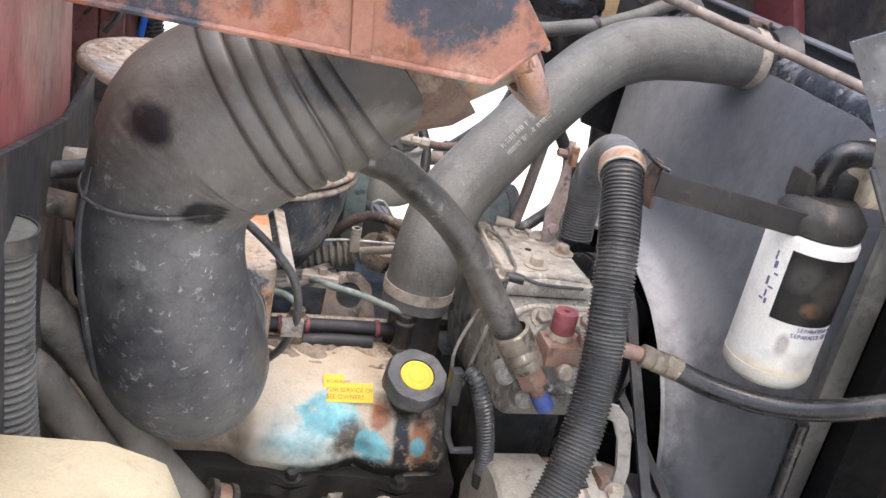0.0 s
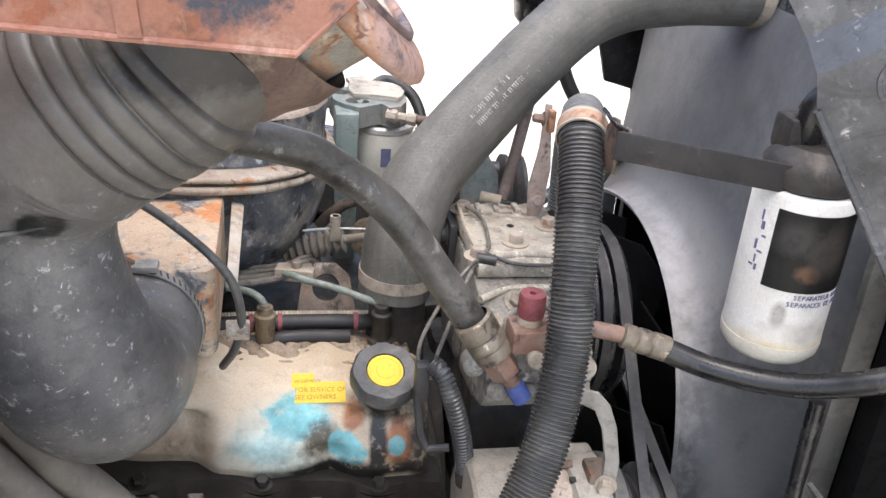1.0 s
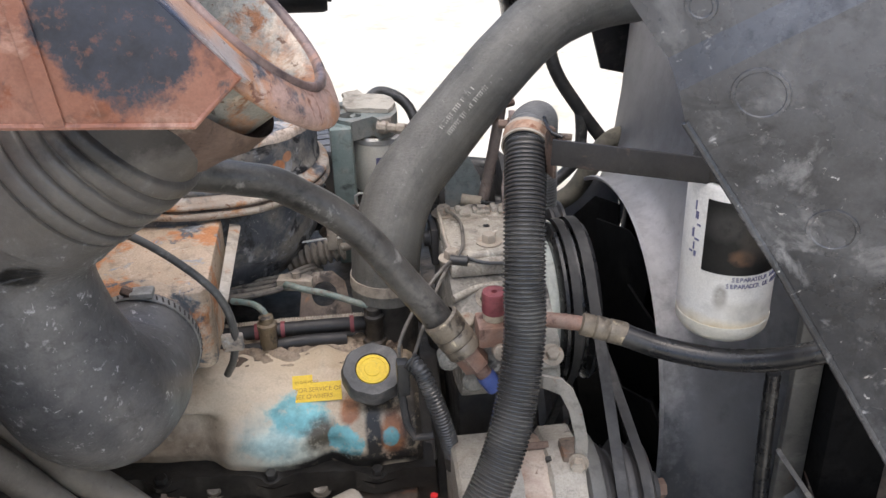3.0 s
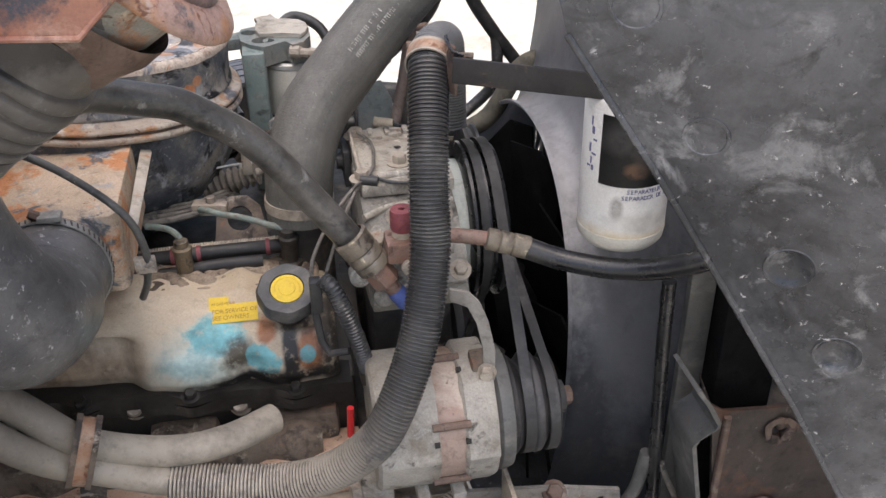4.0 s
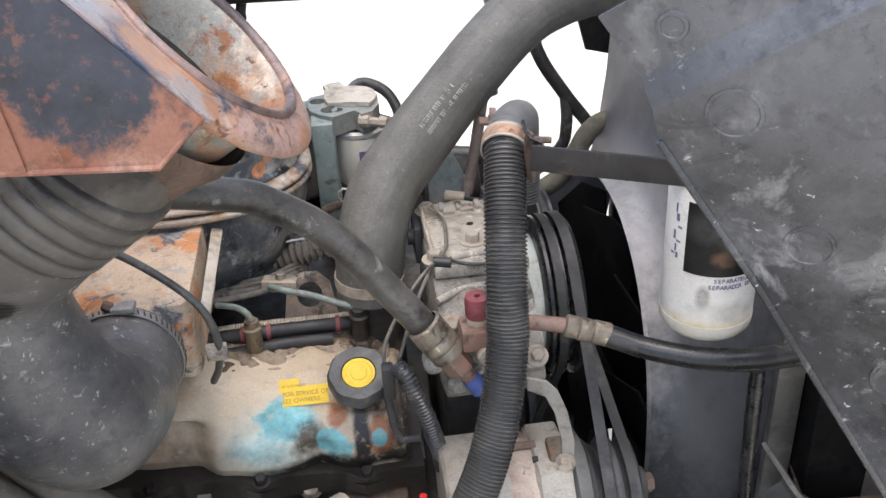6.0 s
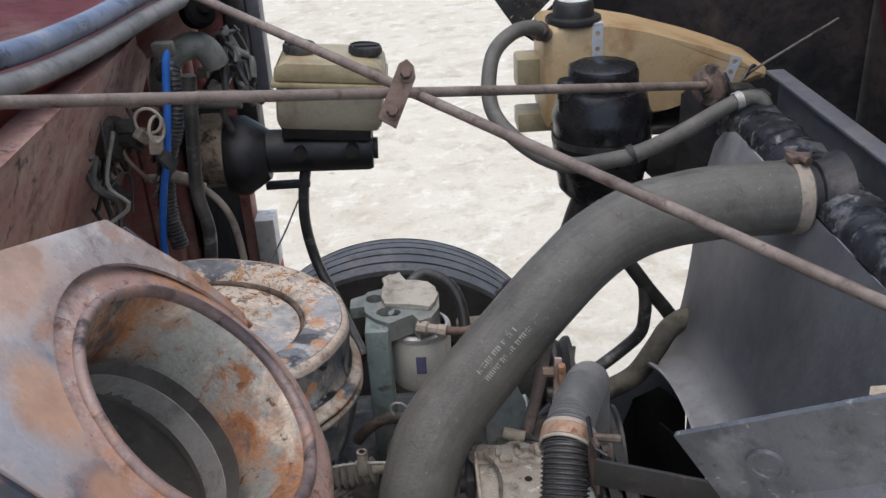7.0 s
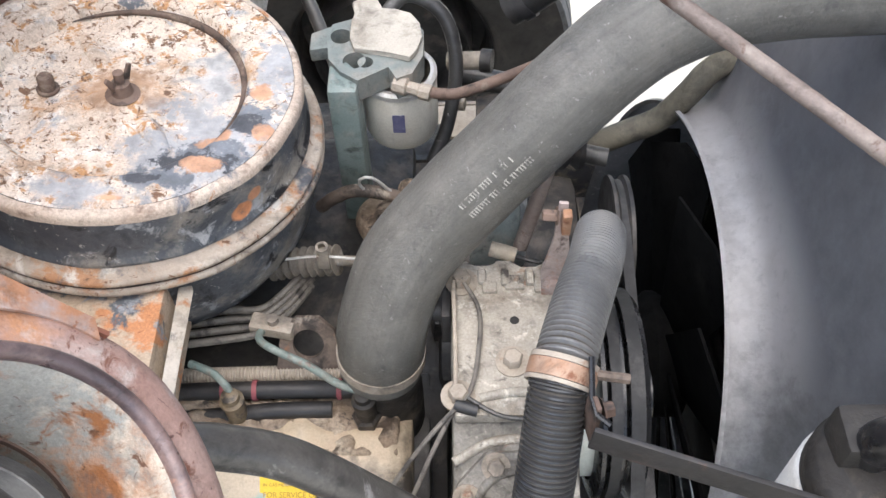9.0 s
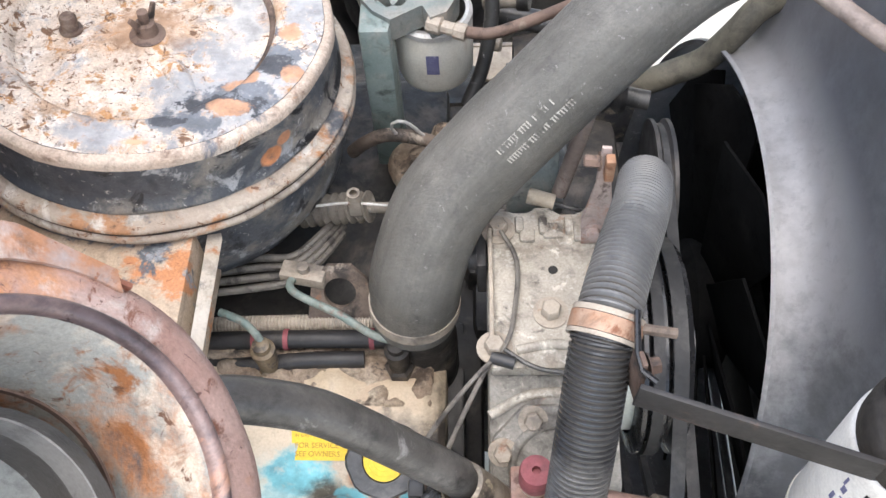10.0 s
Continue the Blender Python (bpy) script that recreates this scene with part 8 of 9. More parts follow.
def brace_stand():
    s = thing("brace_stand", (0.80, 0.79, 1.36), "black steel stands carrying the brace ends", "bracket")
    bm = bmesh.new()
    prism(bm, [(-0.03, -0.085), (0.03, -0.085), (0.028, 0.012), (0.012, 0.028), (-0.012, 0.028), (-0.028, 0.012)], 0.006, plane_pose((0.7925, 0.800, 1.4465), (0.70, 0.71, 0), (0.71, -0.70, -0.16)), 0.001)
    part("plate", bm, black_metal, s)
    bm = bmesh.new()
    prism(bm, [(-0.07, 0.16), (0.03, 0.16), (0.03, 0.0), (0.012, -0.022), (-0.018, -0.018), (-0.07, 0.03)], 0.006, plane_pose((0.795, 1.522, 1.447), (0.5, -0.86, 0), (0.86, 0.5, 0)), 0.001)
    part("plate", bm, black_metal, s)
    return s


brace_stand()


# ---- brake master cylinder ----
def master_cylinder():
    m = thing("brake_master_cylinder", (0.1, 1.65, 1.26), "dark master cylinder with a khaki plastic fluid reservoir", "master cylinder")
    bm = bmesh.new()
    lathe(bm, [(0.045, -0.10), (0.045, -0.06), (0.036, -0.05), (0.036, 0.150), (0.033, 0.157), (0.018, 0.158), (0.018, 0.165), (0, 0.165)], axis((0.11, 1.655, 1.337), (1, 0, -0.03)), 28)
    part("cylinder", bm, cyl_black, m)
    bm = bmesh.new()
    lathe(bm, [(0, 0), (0.056, 0), (0.061, 0.008), (0.061, 0.046), (0, 0.046)], axis((-0.018, 1.655, 1.345), (1, 0, 0)), 32)
    part("booster_flange", bm, tan_dust, m, "dust-tan booster flange")
    bm = bmesh.new()
    lathe(bm, [(0, 0), (0.063, 0), (0.066, 0.004), (0.066, 0.030), (0.052, 0.052), (0.042, 0.066), (0, 0.066)], axis((0.028, 1.655, 1.333), (1, 0, 0)), 32)
    part("booster", bm, cyl_black, m)
    lean = Matrix.Translation((0.2, 0, 1.45)) @ pose(0, 0, 0, 0, 5.2, 0) @ Matrix.Translation((-0.2, 0, -1.45))
    side = lean @ Matrix(((1, 0, 0, 0), (0, 0, 1, 0), (0, 1, 0, 0), (0, 0, 0, 1)))
    bm = bmesh.new()
    prism(bm, [(0.128, 1.383), (0.288, 1.383), (0.294, 1.40), (0.294, 1.455), (0.124, 1.455), (0.124, 1.40)], 0.125, side @ pose(0, 0, 1.604), 0.012)
    res = part("reservoir", bm, reservoir_low, m, "grey-khaki plastic reservoir, darker where full")
    bm = bmesh.new()
    prism(bm, [(0.119, 1.454), (0.299, 1.454), (0.300, 1.458), (0.299, 1.4625), (0.119, 1.4625), (0.118, 1.458)], 0.137, side @ pose(0, 0, 1.598), 0.003)
    part("seam", bm, reservoir_tan, res)
    bm = bmesh.new()
    prism(bm, [(0.122, 1.4625), (0.296, 1.4625), (0.296, 1.478), (0.289, 1.490), (0.270, 1.4945), (0.140, 1.4945), (0.128, 1.489), (0.122, 1.478)], 0.131, side @ pose(0, 0, 1.601), 0.010)
    part("upper_shell", bm, reservoir_tan, res)
    for x in (0.158, 0.263):
        bm = bmesh.new()
        mm = lean @ Matrix.Translation((x, 1.668, 1.4945))
        lathe(bm, [(0.024, 0), (0.0255, 0.001), (0.026, 0.011), (0.0245, 0.0145), (0.0235, 0.0145), (0.023, 0.0115), (0, 0.0115)], mm, 40)
        for k in range(20):
            box(bm, (0.0255, -0.0014, 0.002), (0.0268, 0.0014, 0.011), 0, mm @ pose(0, 0, 0, 0, 0, 18 * k))
        box(bm, (-0.020, -0.0018, 0.0115), (0.020, 0.0018, 0.0150), 0.001, mm @ pose(0, 0, 0, 0, 0, 20))
        part("cap", bm, black_plastic, res, "black screw cap")
    bm = bmesh.new()
    box(bm, (0.13, 1.62, 1.362), (0.275, 1.70, 1.386), 0.004, lean)
    part("mount", bm, cyl_black, m)
    for x in (0.15, 0.235):
        bm = bmesh.new()
        lathe(bm, [(0, 0), (0.011, 0), (0.011, 0.02), (0, 0.02)], axis((x, 1.625, 1.345), (0, -1, 0)), 10)
        part("boss", bm, cyl_black, m)
    return m


master_cylinder()


def firewall_wiring():
    w = thing("firewall_wiring", (-0.06, 1.6, 1.0), "tangle of dusty wires and hoses on the firewall", "wiring")
    random.seed(5)
    # knot of fat dusty leads between firewall and master cylinder
    for k in range(13):
        p = Vector((random.uniform(0.03, 0.06), random.uniform(1.64, 1.70), random.uniform(1.50, 1.54)))
        pts = [p]
        for _ in range(4):
            p = p + Vector((random.uniform(-0.008, 0.020), random.uniform(-0.025, 0.02), random.uniform(-0.042, 0.006)))
            p.x = max(0.02, min(0.10, p.x))
            pts.append(p)
        part("wire", tube(pts, random.choice((0.003, 0.004, 0.006, 0.008)), 8, 0.010), random.choice((rubber, rubber, wall_hose, black_plastic, black_plastic)), w)
    # loose loops of thin leads lower on the sloping panel
    for k in range(12):
        p = Vector((random.uniform(-0.10, -0.02), random.uniform(1.36, 1.50), random.uniform(1.44, 1.50)))
        pts = [p]
        for _ in range(5):
            p = p + Vector((random.uniform(-0.03, 0.03), random.uniform(-0.03, 0.03), random.uniform(-0.07, 0.03)))
            p.x = max(-0.11 if p.z > 1.4 else -0.14, min(-0.005, p.x))
            pts.append(p)
        part("wire", tube(pts, random.choice((0.002, 0.003, 0.003, 0.004)), 8, 0.010), random.choice((rubber, rubber, black_plastic, wall_hose, brown_dust)), w)
    for k, yaw in enumerate((0, 70)):
        bm = bmesh.new()
        c = Vector((-0.025 + 0.01 * k, 1.42, 1.478 - 0.012 * k))
        u = Vector((math.cos(radians(yaw)), math.sin(radians(yaw)), 0))
        sweep(bm, [c + u * 0.018 * math.cos(q) + Vector((0, 0, 0.018 * math.sin(q))) for q in (2 * math.pi * i / 24 for i in range(25))], 0.0024, 8)
        part("loop", bm, loom_dusty, w, "pale coiled lead")
    part("grey_hose", tube([(-0.044, 1.59, 1.45), (-0.040, 1.59, 1.492), (-0.022, 1.595, 1.520), (-0.002, 1.60, 1.532), (0.018, 1.605, 1.534), (0.032, 1.61, 1.520), (0.038, 1.615, 1.500)], 0.0205, 18), wall_hose, w, "thick grey bent hose")
    part("sleeve", tube([(-0.010, 1.60, 1.452), (0.03, 1.60, 1.449), (0.072, 1.60, 1.446)], 0.0145, 16), wall_hose, w, "dusty grey sleeve")
    part("blue_line", tube([(0.010, 1.46, 1.565), (0.004, 1.455, 1.545), (-0.006, 1.45, 1.47), (-0.018, 1.45, 1.41), (-0.036, 1.455, 1.345), (-0.050, 1.46, 1.27), (-0.055, 1.47, 1.20)], 0.0055, 12), blue_hose, w, "bright blue air line")
    part("conduit", corrugated([(-0.030, 1.56, 1.505), (-0.004, 1.50, 1.525), (0.004, 1.475, 1.49), (-0.004, 1.47, 1.45), (-0.024, 1.47, 1.40), (-0.036, 1.47, 1.326), (-0.028, 1.47, 1.262)], 0.014, 0.006, 0.002, 14), loom_plastic, w, "corrugated black conduit")
    part("hose", tube([(0.034, 1.45, 1.53), (0.029, 1.45, 1.484), (0.022, 1.45, 1.42), (0.017, 1.45, 1.351), (0.024, 1.45, 1.293), (0.016, 1.45, 1.22)], 0.010, 12), rubber, w)
    part("lead", tube([(-0.061, 1.47, 1.375), (-0.013, 1.47, 1.373), (0.029, 1.47, 1.346), (0.055, 1.47, 1.303), (0.064, 1.47, 1.232), (0.064, 1.47, 1.15)], 0.0055, 12), hose_dusty, w, "pale grey lead")
    part("lead_sleeve", tube([(-0.020, 1.47, 1.376), (0.0, 1.47, 1.369), (0.022, 1.47, 1.352)], 0.0095, 12), hose_dusty, w, "pale sleeve on the lead")
    part("strand", tube([(0.14, 1.60, 1.27), (0.10, 1.57, 1.20), (0.04, 1.53, 1.13)], 0.0015, 6), steel_line, w, "thin bare strand")
    # round valve body hanging on the sloping panel
    bm = bmesh.new()
    lathe(bm, [(0, 0), (0.020, 0), (0.030, 0.006), (0.032, 0.012), (0.032, 0.030), (0.028, 0.036), (0.012, 0.040), (0.010, 0.055), (0, 0.055)], axis((-0.100, 1.43, 1.452), (1, -0.35, 0.1)), 24)
    part("valve", bm, cast_dark, w, "dark round air valve")
    for k in range(8):
        bm = bmesh.new()
        c = (Vector((-0.055 + 0.016 * k, 1.415 + 0.008 * (k % 3), 1.475 - 0.018 * (k % 4))) if k < 4 else Vector((0.0 + 0.018 * (k - 4), 1.685, 1.495 - 0.026 * (k % 3))))
        box(bm, (-0.012, -0.009, -0.008), (0.012, 0.009, 0.008), 0.003, Matrix.Translation(c) @ pose(0, 0, 0, 23 * k, 41 * k, 67 * k))
        part("connector", bm, (black_plastic, hose_dusty, loom_dusty)[k % 3], w)
    bm = bmesh.new()
    box(bm, (-0.012, 1.455, 1.555), (0.016, 1.475, 1.575), 0.003)
    part("union", bm, black_plastic, w)
    return w


firewall_wiring()

part_h = thing("brake_hose", (0.14, 1.66, 1.05), "black rubber brake hose hanging from the cylinder", "hose")
part("hose", tube([(0.150, 1.66, 1.30), (0.142, 1.66, 1.26), (0.138, 1.66, 1.20), (0.150, 1.65, 1.13), (0.185, 1.60, 1.07), (0.23, 1.50, 1.02)], 0.0095, 14), rubber, part_h)
bm = bmesh.new()
box(bm, (0.08, 1.652, 1.268), (0.155, 1.668, 1.280), 0.003)
part("clip", bm, black_metal, part_h, "black steel clip")


# ---- coolant and steering reservoirs ----
def coolant_tank():
    t = thing("coolant_tank", (0.75, 1.72, 1.33), "yellowed plastic coolant tank held by perforated straps", "coolant tank")
    bm = bmesh.new()
    prism(bm, [(0.555, 1.350), (0.565, 1.338), (0.70, 1.345), (0.76, 1.378), (0.86, 1.395), (0.925, 1.405), (0.930, 1.425), (0.87, 1.448), (0.815, 1.468), (0.72, 1.497), (0.66, 1.510), (0.565, 1.516), (0.553, 1.505)], 0.13, Matrix(((1, 0, 0, 0), (0, 0, 1, 1.665), (0, 1, 0, 0), (0, 0, 0, 1))), 0.014)
    tank = part("tank", bm, tank_amber, t)
    bm = bmesh.new()
    box(bm, (0.515, 1.70, 1.40), (0.556, 1.76, 1.455), 0.006)
    box(bm, (0.515, 1.70, 1.325), (0.60, 1.76, 1.36), 0.006)
    part("lug", bm, reservoir_tan, tank, "greenish mounting lug")
    bm = bmesh.new()
    mm = Matrix.Translation((0.608, 1.70, 1.512))
    lathe(bm, [(0.044, 0), (0.046, 0.004), (0.045, 0.010), (0.034, 0.012), (0.033, 0.032), (0.030, 0.036), (0, 0.036)], mm, 36)
    part("cap", bm, black_plastic, tank, "black ribbed cap")
    bm = bmesh.new()
    lathe(bm, [(0.025, 0.0362), (0.025, 0.0372), (0, 0.0372)], mm, 30)
    part("cap_label", bm, white_paint, tank, "white round cap label")
    for x, z0, z1, lean in ((0.642, 1.36, 1.513, 0.0), (0.854, 1.398, 1.452, 20.0)):
        n = 6 if x < 0.7 else 3
        bm = bmesh.new()
        outline = [(-0.009, 0), (0.009, 0), (0.009, z1 - z0), (-0.009, z1 - z0)]
        q = Matrix.Translation((x, 1.6635, z0)) @ pose(0, 0, 0, 0, lean, 0) @ Matrix(((1, 0, 0, 0), (0, 0, -1, 0), (0, 1, 0, 0), (0, 0, 0, 1)))
        holed_plate(bm, outline, 0.0012, q, [(0, (k + 0.5) * (z1 - z0) / n, 0.0042) for k in range(n)], 14)
        strap = part("strap", bm, zinc_strap, t, "perforated zinc strap")
        if lean == 0:
            bm = bmesh.new()
            box(bm, (x - 0.009, 1.663, z1 + 0.001), (x + 0.009, 1.798, z1 + 0.0035), 0.0)
            part("strap_top", bm, zinc_strap, strap)
    return t


coolant_tank()


def tank_shelf():
    s = thing("tank_bracket", (0.75, 1.70, 1.25), "black steel bracket under the coolant tank", "bracket")
    bm = bmesh.new()
    box(bm, (0.58, 1.66, 1.322), (0.94, 1.80, 1.334), 0.003)
    part("shelf", bm, black_metal, s)
    bm = bmesh.new()
    prism(bm, [(0.765, 1.17), (0.84, 1.15), (0.90, 1.32), (0.66, 1.32), (0.70, 1.295), (0.745, 1.25)], 0.008, Matrix(((1, 0, 0, 0), (0, 0, 1, 1.62), (0, 1, 0, 0), (0, 0, 0, 1))), 0.002)
    part("web", bm, black_metal, s)
    bm = bmesh.new()
    prism(bm, [(0.77, 1.28), (0.86, 1.28), (0.88, 1.42), (0.83, 1.42), (0.79, 1.36)], 0.05, Matrix(((1, 0, 0, 0), (0, 0, 1, 1.57), (0, 1, 0, 0), (0, 0, 0, 1))), 0.006)
    part("upright", bm, black_metal, s)
    return s


tank_shelf()


def steering_reservoir():
    r = thing("steering_fluid_reservoir", (0.622, 1.515, 1.24), "glossy black plastic power-steering fluid reservoir", "fluid reservoir")
    m = Matrix.Translation((0.622, 1.515, 0))
    bm = bmesh.new()
    lathe(bm, [(0.03, 1.282), (0.052, 1.288), (0.064, 1.302), (0.068, 1.328), (0.071, 1.333), (0.073, 1.36), (0.074, 1.372), (0.072, 1.38), (0.073, 1.405), (0.0755, 1.412), (0.074, 1.420), (0.070, 1.430), (0.066, 1.448), (0.060, 1.458), (0.052, 1.461), (0, 1.461)], m, 44)
    part("bowl", bm, pulley_black, r)
    part("band", band((0.622, 1.515, 1.383), (0, 0, 1), 0.0735, 0.010, 0.002), black_plastic, r)
    bm = bmesh.new()
    lathe(bm, [(0.052, 1.459), (0.053, 1.462), (0.0535, 1.484), (0.051, 1.490), (0.040, 1.494), (0, 1.495)], m @ pose(0, 0, 0, 0, 0, 12), 10)
    part("cap", bm, pulley_black, r, "black faceted cap")
    bm = bmesh.new()
    lathe(bm, [(0.015, 1.43), (0.015, 1.450), (0.017, 1.451), (0.017, 1.474), (0.014, 1.478), (0, 1.478)], Matrix.Translation((0.568, 1.497, 0)), 18)
    part("vent_cap", bm, pulley_black, r)
    part("outlet", tube([(0.606, 1.515, 1.295), (0.592, 1.517, 1.25), (0.570, 1.525, 1.185), (0.515, 1.53, 1.128), (0.468, 1.53, 1.092)], 0.023, 16), black_plastic, r)
    part("clamp", band((0.488, 1.53, 1.107), (-0.65, 0.0, -0.5), 0.0235, 0.014, 0.003), black_metal, r)
    part("return_pipe", tube([(0.630, 1.500, 1.300), (0.640, 1.470, 1.225), (0.685, 1.465, 1.150), (0.730, 1.465, 1.088), (0.760, 1.465, 1.030)], 0.0115, 12), black_plastic, r)
    return r


steering_reservoir()

h = thing("overflow_hose", (0.65, 1.50, 1.35), "grey rubber overflow hose looping to the radiator", "hose")
part("hose", tube([(0.560, 1.670, 1.500), (0.536, 1.647, 1.520), (0.498, 1.625, 1.517), (0.464, 1.586, 1.490), (0.458, 1.538, 1.428), (0.495, 1.485, 1.389), (0.553, 1.440, 1.368), (0.616, 1.393, 1.390), (0.658, 1.396, 1.399), (0.718, 1.419, 1.415), (0.780, 1.448, 1.434), (0.815, 1.455, 1.446), (0.836, 1.452, 1.446), (0.844, 1.450, 1.434)], 0.0118, 16), hose_grey, h)
part("clip", band((0.640, 1.393, 1.396), (0.06, 0.0, 0.02), 0.0122, 0.010, 0.002), black_metal, h)
part("clamp", band((0.806, 1.454, 1.4435), (1, 0.15, 0.2), 0.0122, 0.011, 0.0015), bright_steel, h, "bright worm clamp")
part("clamp", band((0.548, 1.660, 1.510), (0.6, 0.55, -0.5), 0.0122, 0.010, 0.003), rust_metal, h, "rusted clamp")



def lower_pipes():
    p = thing("coolant_pipes", (0.65, 1.40, 0.9), "dark bent rubber pipes behind the fan shroud", "pipes")
    part("pipe", tube([(0.687, 1.465, 1.148), (0.690, 1.464, 1.120), (0.690, 1.463, 1.090), (0.684, 1.464, 1.055), (0.650, 1.464, 1.020), (0.590, 1.440, 0.990), (0.530, 1.400, 0.960), (0.480, 1.360, 0.950)], 0.0105, 14), rubber, p)
    part("pipe", tube([(0.772, 1.400, 1.108), (0.738, 1.395, 1.122), (0.708, 1.387, 1.108), (0.688, 1.380, 1.080), (0.659, 1.380, 1.034), (0.620, 1.380, 1.010), (0.560, 1.360, 1.000)], 0.0165, 16), hose_olive, p, "dusty olive hose")
    return p


lower_pipes()


# ---- fuel filter on its green bracket ----
def fuel_filter():
    f = thing("fuel_filter", (0.33, 1.31, 1.08), "cream spin-on fuel filter on a grey-green cast bracket", "fuel filter")
    c = Vector((0.330, 1.312, 0))
    m = Matrix.Translation(c)
    bm = bmesh.new()
    lathe(bm, [(0, 1.098), (0.032, 1.098), (0.040, 1.103), (0.043, 1.112), (0.043, 1.178), (0.041, 1.182)], m, 44)
    can = part("canister", bm, filter_cream, f)
    bm = bmesh.new()
    lathe(bm, [(0.041, 1.182), (0.0435, 1.184), (0.0435, 1.190), (0.040, 1.193), (0.036, 1.193)], m, 44)
    part("seam", bm, bright_steel, can, "bright rolled seam")
    bm = bmesh.new()
    d = Vector((-0.02, -1, 0)).normalized()
    box(bm, (-0.007, -0.014, 0), (0.007, 0.014, 0.0006), 0, plane_pose(c + d * 0.0432 + Vector((0, 0, 1.150)), (1, 0, 0), d))
    part("label", bm, navy_ink, can, "small navy printed block")
    lay = lambda px, py: (0.325 + (px - 705) * 0.000645, 1.322 - (py - 181) * 0.001)
    bm = bmesh.new()
    holed_plate(bm, [lay(*p) for p in ((592, 172), (600, 152), (640, 142), (730, 140), (758, 165), (758, 205), (740, 232), (714, 240), (700, 222), (650, 242), (620, 228), (598, 208))], 0.030, pose(0, 0, 1.196), [(*lay(617, 172), 0.0120), (*lay(642, 211), 0.0125), (*lay(661, 214), 0.0085)], 20)
    part("head", bm, green_paint, f, "grey-green cast head with open pockets")
    bm = bmesh.new()
    prism(bm, [lay(*p) for p in ((596, 172), (604, 156), (640, 146), (700, 146), (720, 200), (690, 216), (650, 236), (602, 205))], 0.004, pose(0, 0, 1.1955), 0.0)
    part("pocket_floor", bm, oily_black, f)
    bm = bmesh.new()
    prism(bm, [lay(*p) for p in ((632, 124), (650, 114), (664, 117), (672, 106), (676, 118), (685, 136), (708, 135), (736, 143), (752, 160), (756, 182), (748, 202), (735, 216), (704, 206), (674, 203), (641, 199), (633, 182), (634, 152), (641, 142))], 0.0065, pose(0, 0, 1.2265), 0.0015)
    part("dust_cap", bm, dust_flat, f, "pale dust-covered flat cap")
    bm = bmesh.new()
    prism(bm, [lay(*p) for p in ((563, 162), (600, 150), (600, 186), (563, 190))], 0.018, pose(0, 0, 1.205), 0.003)
    part("lug", bm, green_paint, f)
    bm = bmesh.new()
    prism(bm, [(0.256, 1.250), (0.288, 1.250), (0.291, 1.28), (0.274, 1.30), (0.256, 1.30)], 0.26, pose(0, 0, 0.96), 0.005)
    part("bracket", bm, teal_cast, f, "teal-grey cast bracket")
    bm = bmesh.new()
    lathe(bm, [(0, 0), (0.010, 0), (0.010, 0.014), (0.007, 0.016), (0.007, 0.028), (0.009, 0.030), (0.009, 0.042), (0, 0.042)], axis((0.328, 1.268, 1.214), (0.93, -0.35, -0.04)), 8)
    part("fitting", bm, dusty_steel, f, "dusty hex pipe fitting")
    part("fuel_line", tube([(0.362, 1.256, 1.213), (0.39, 1.252, 1.212), (0.42, 1.26, 1.215), (0.47, 1.28, 1.22), (0.54, 1.32, 1.22)], 0.0062, 12), rust_metal, f, "rust-brown fuel pipe")
    part("return_hose", tube([(0.31, 1.37, 1.215), (0.34, 1.40, 1.225), (0.38, 1.39, 1.205), (0.395, 1.36, 1.16), (0.385, 1.32, 1.10), (0.365, 1.29, 1.06)], 0.0085, 12), rubber, f)
    return f


fuel_filter()


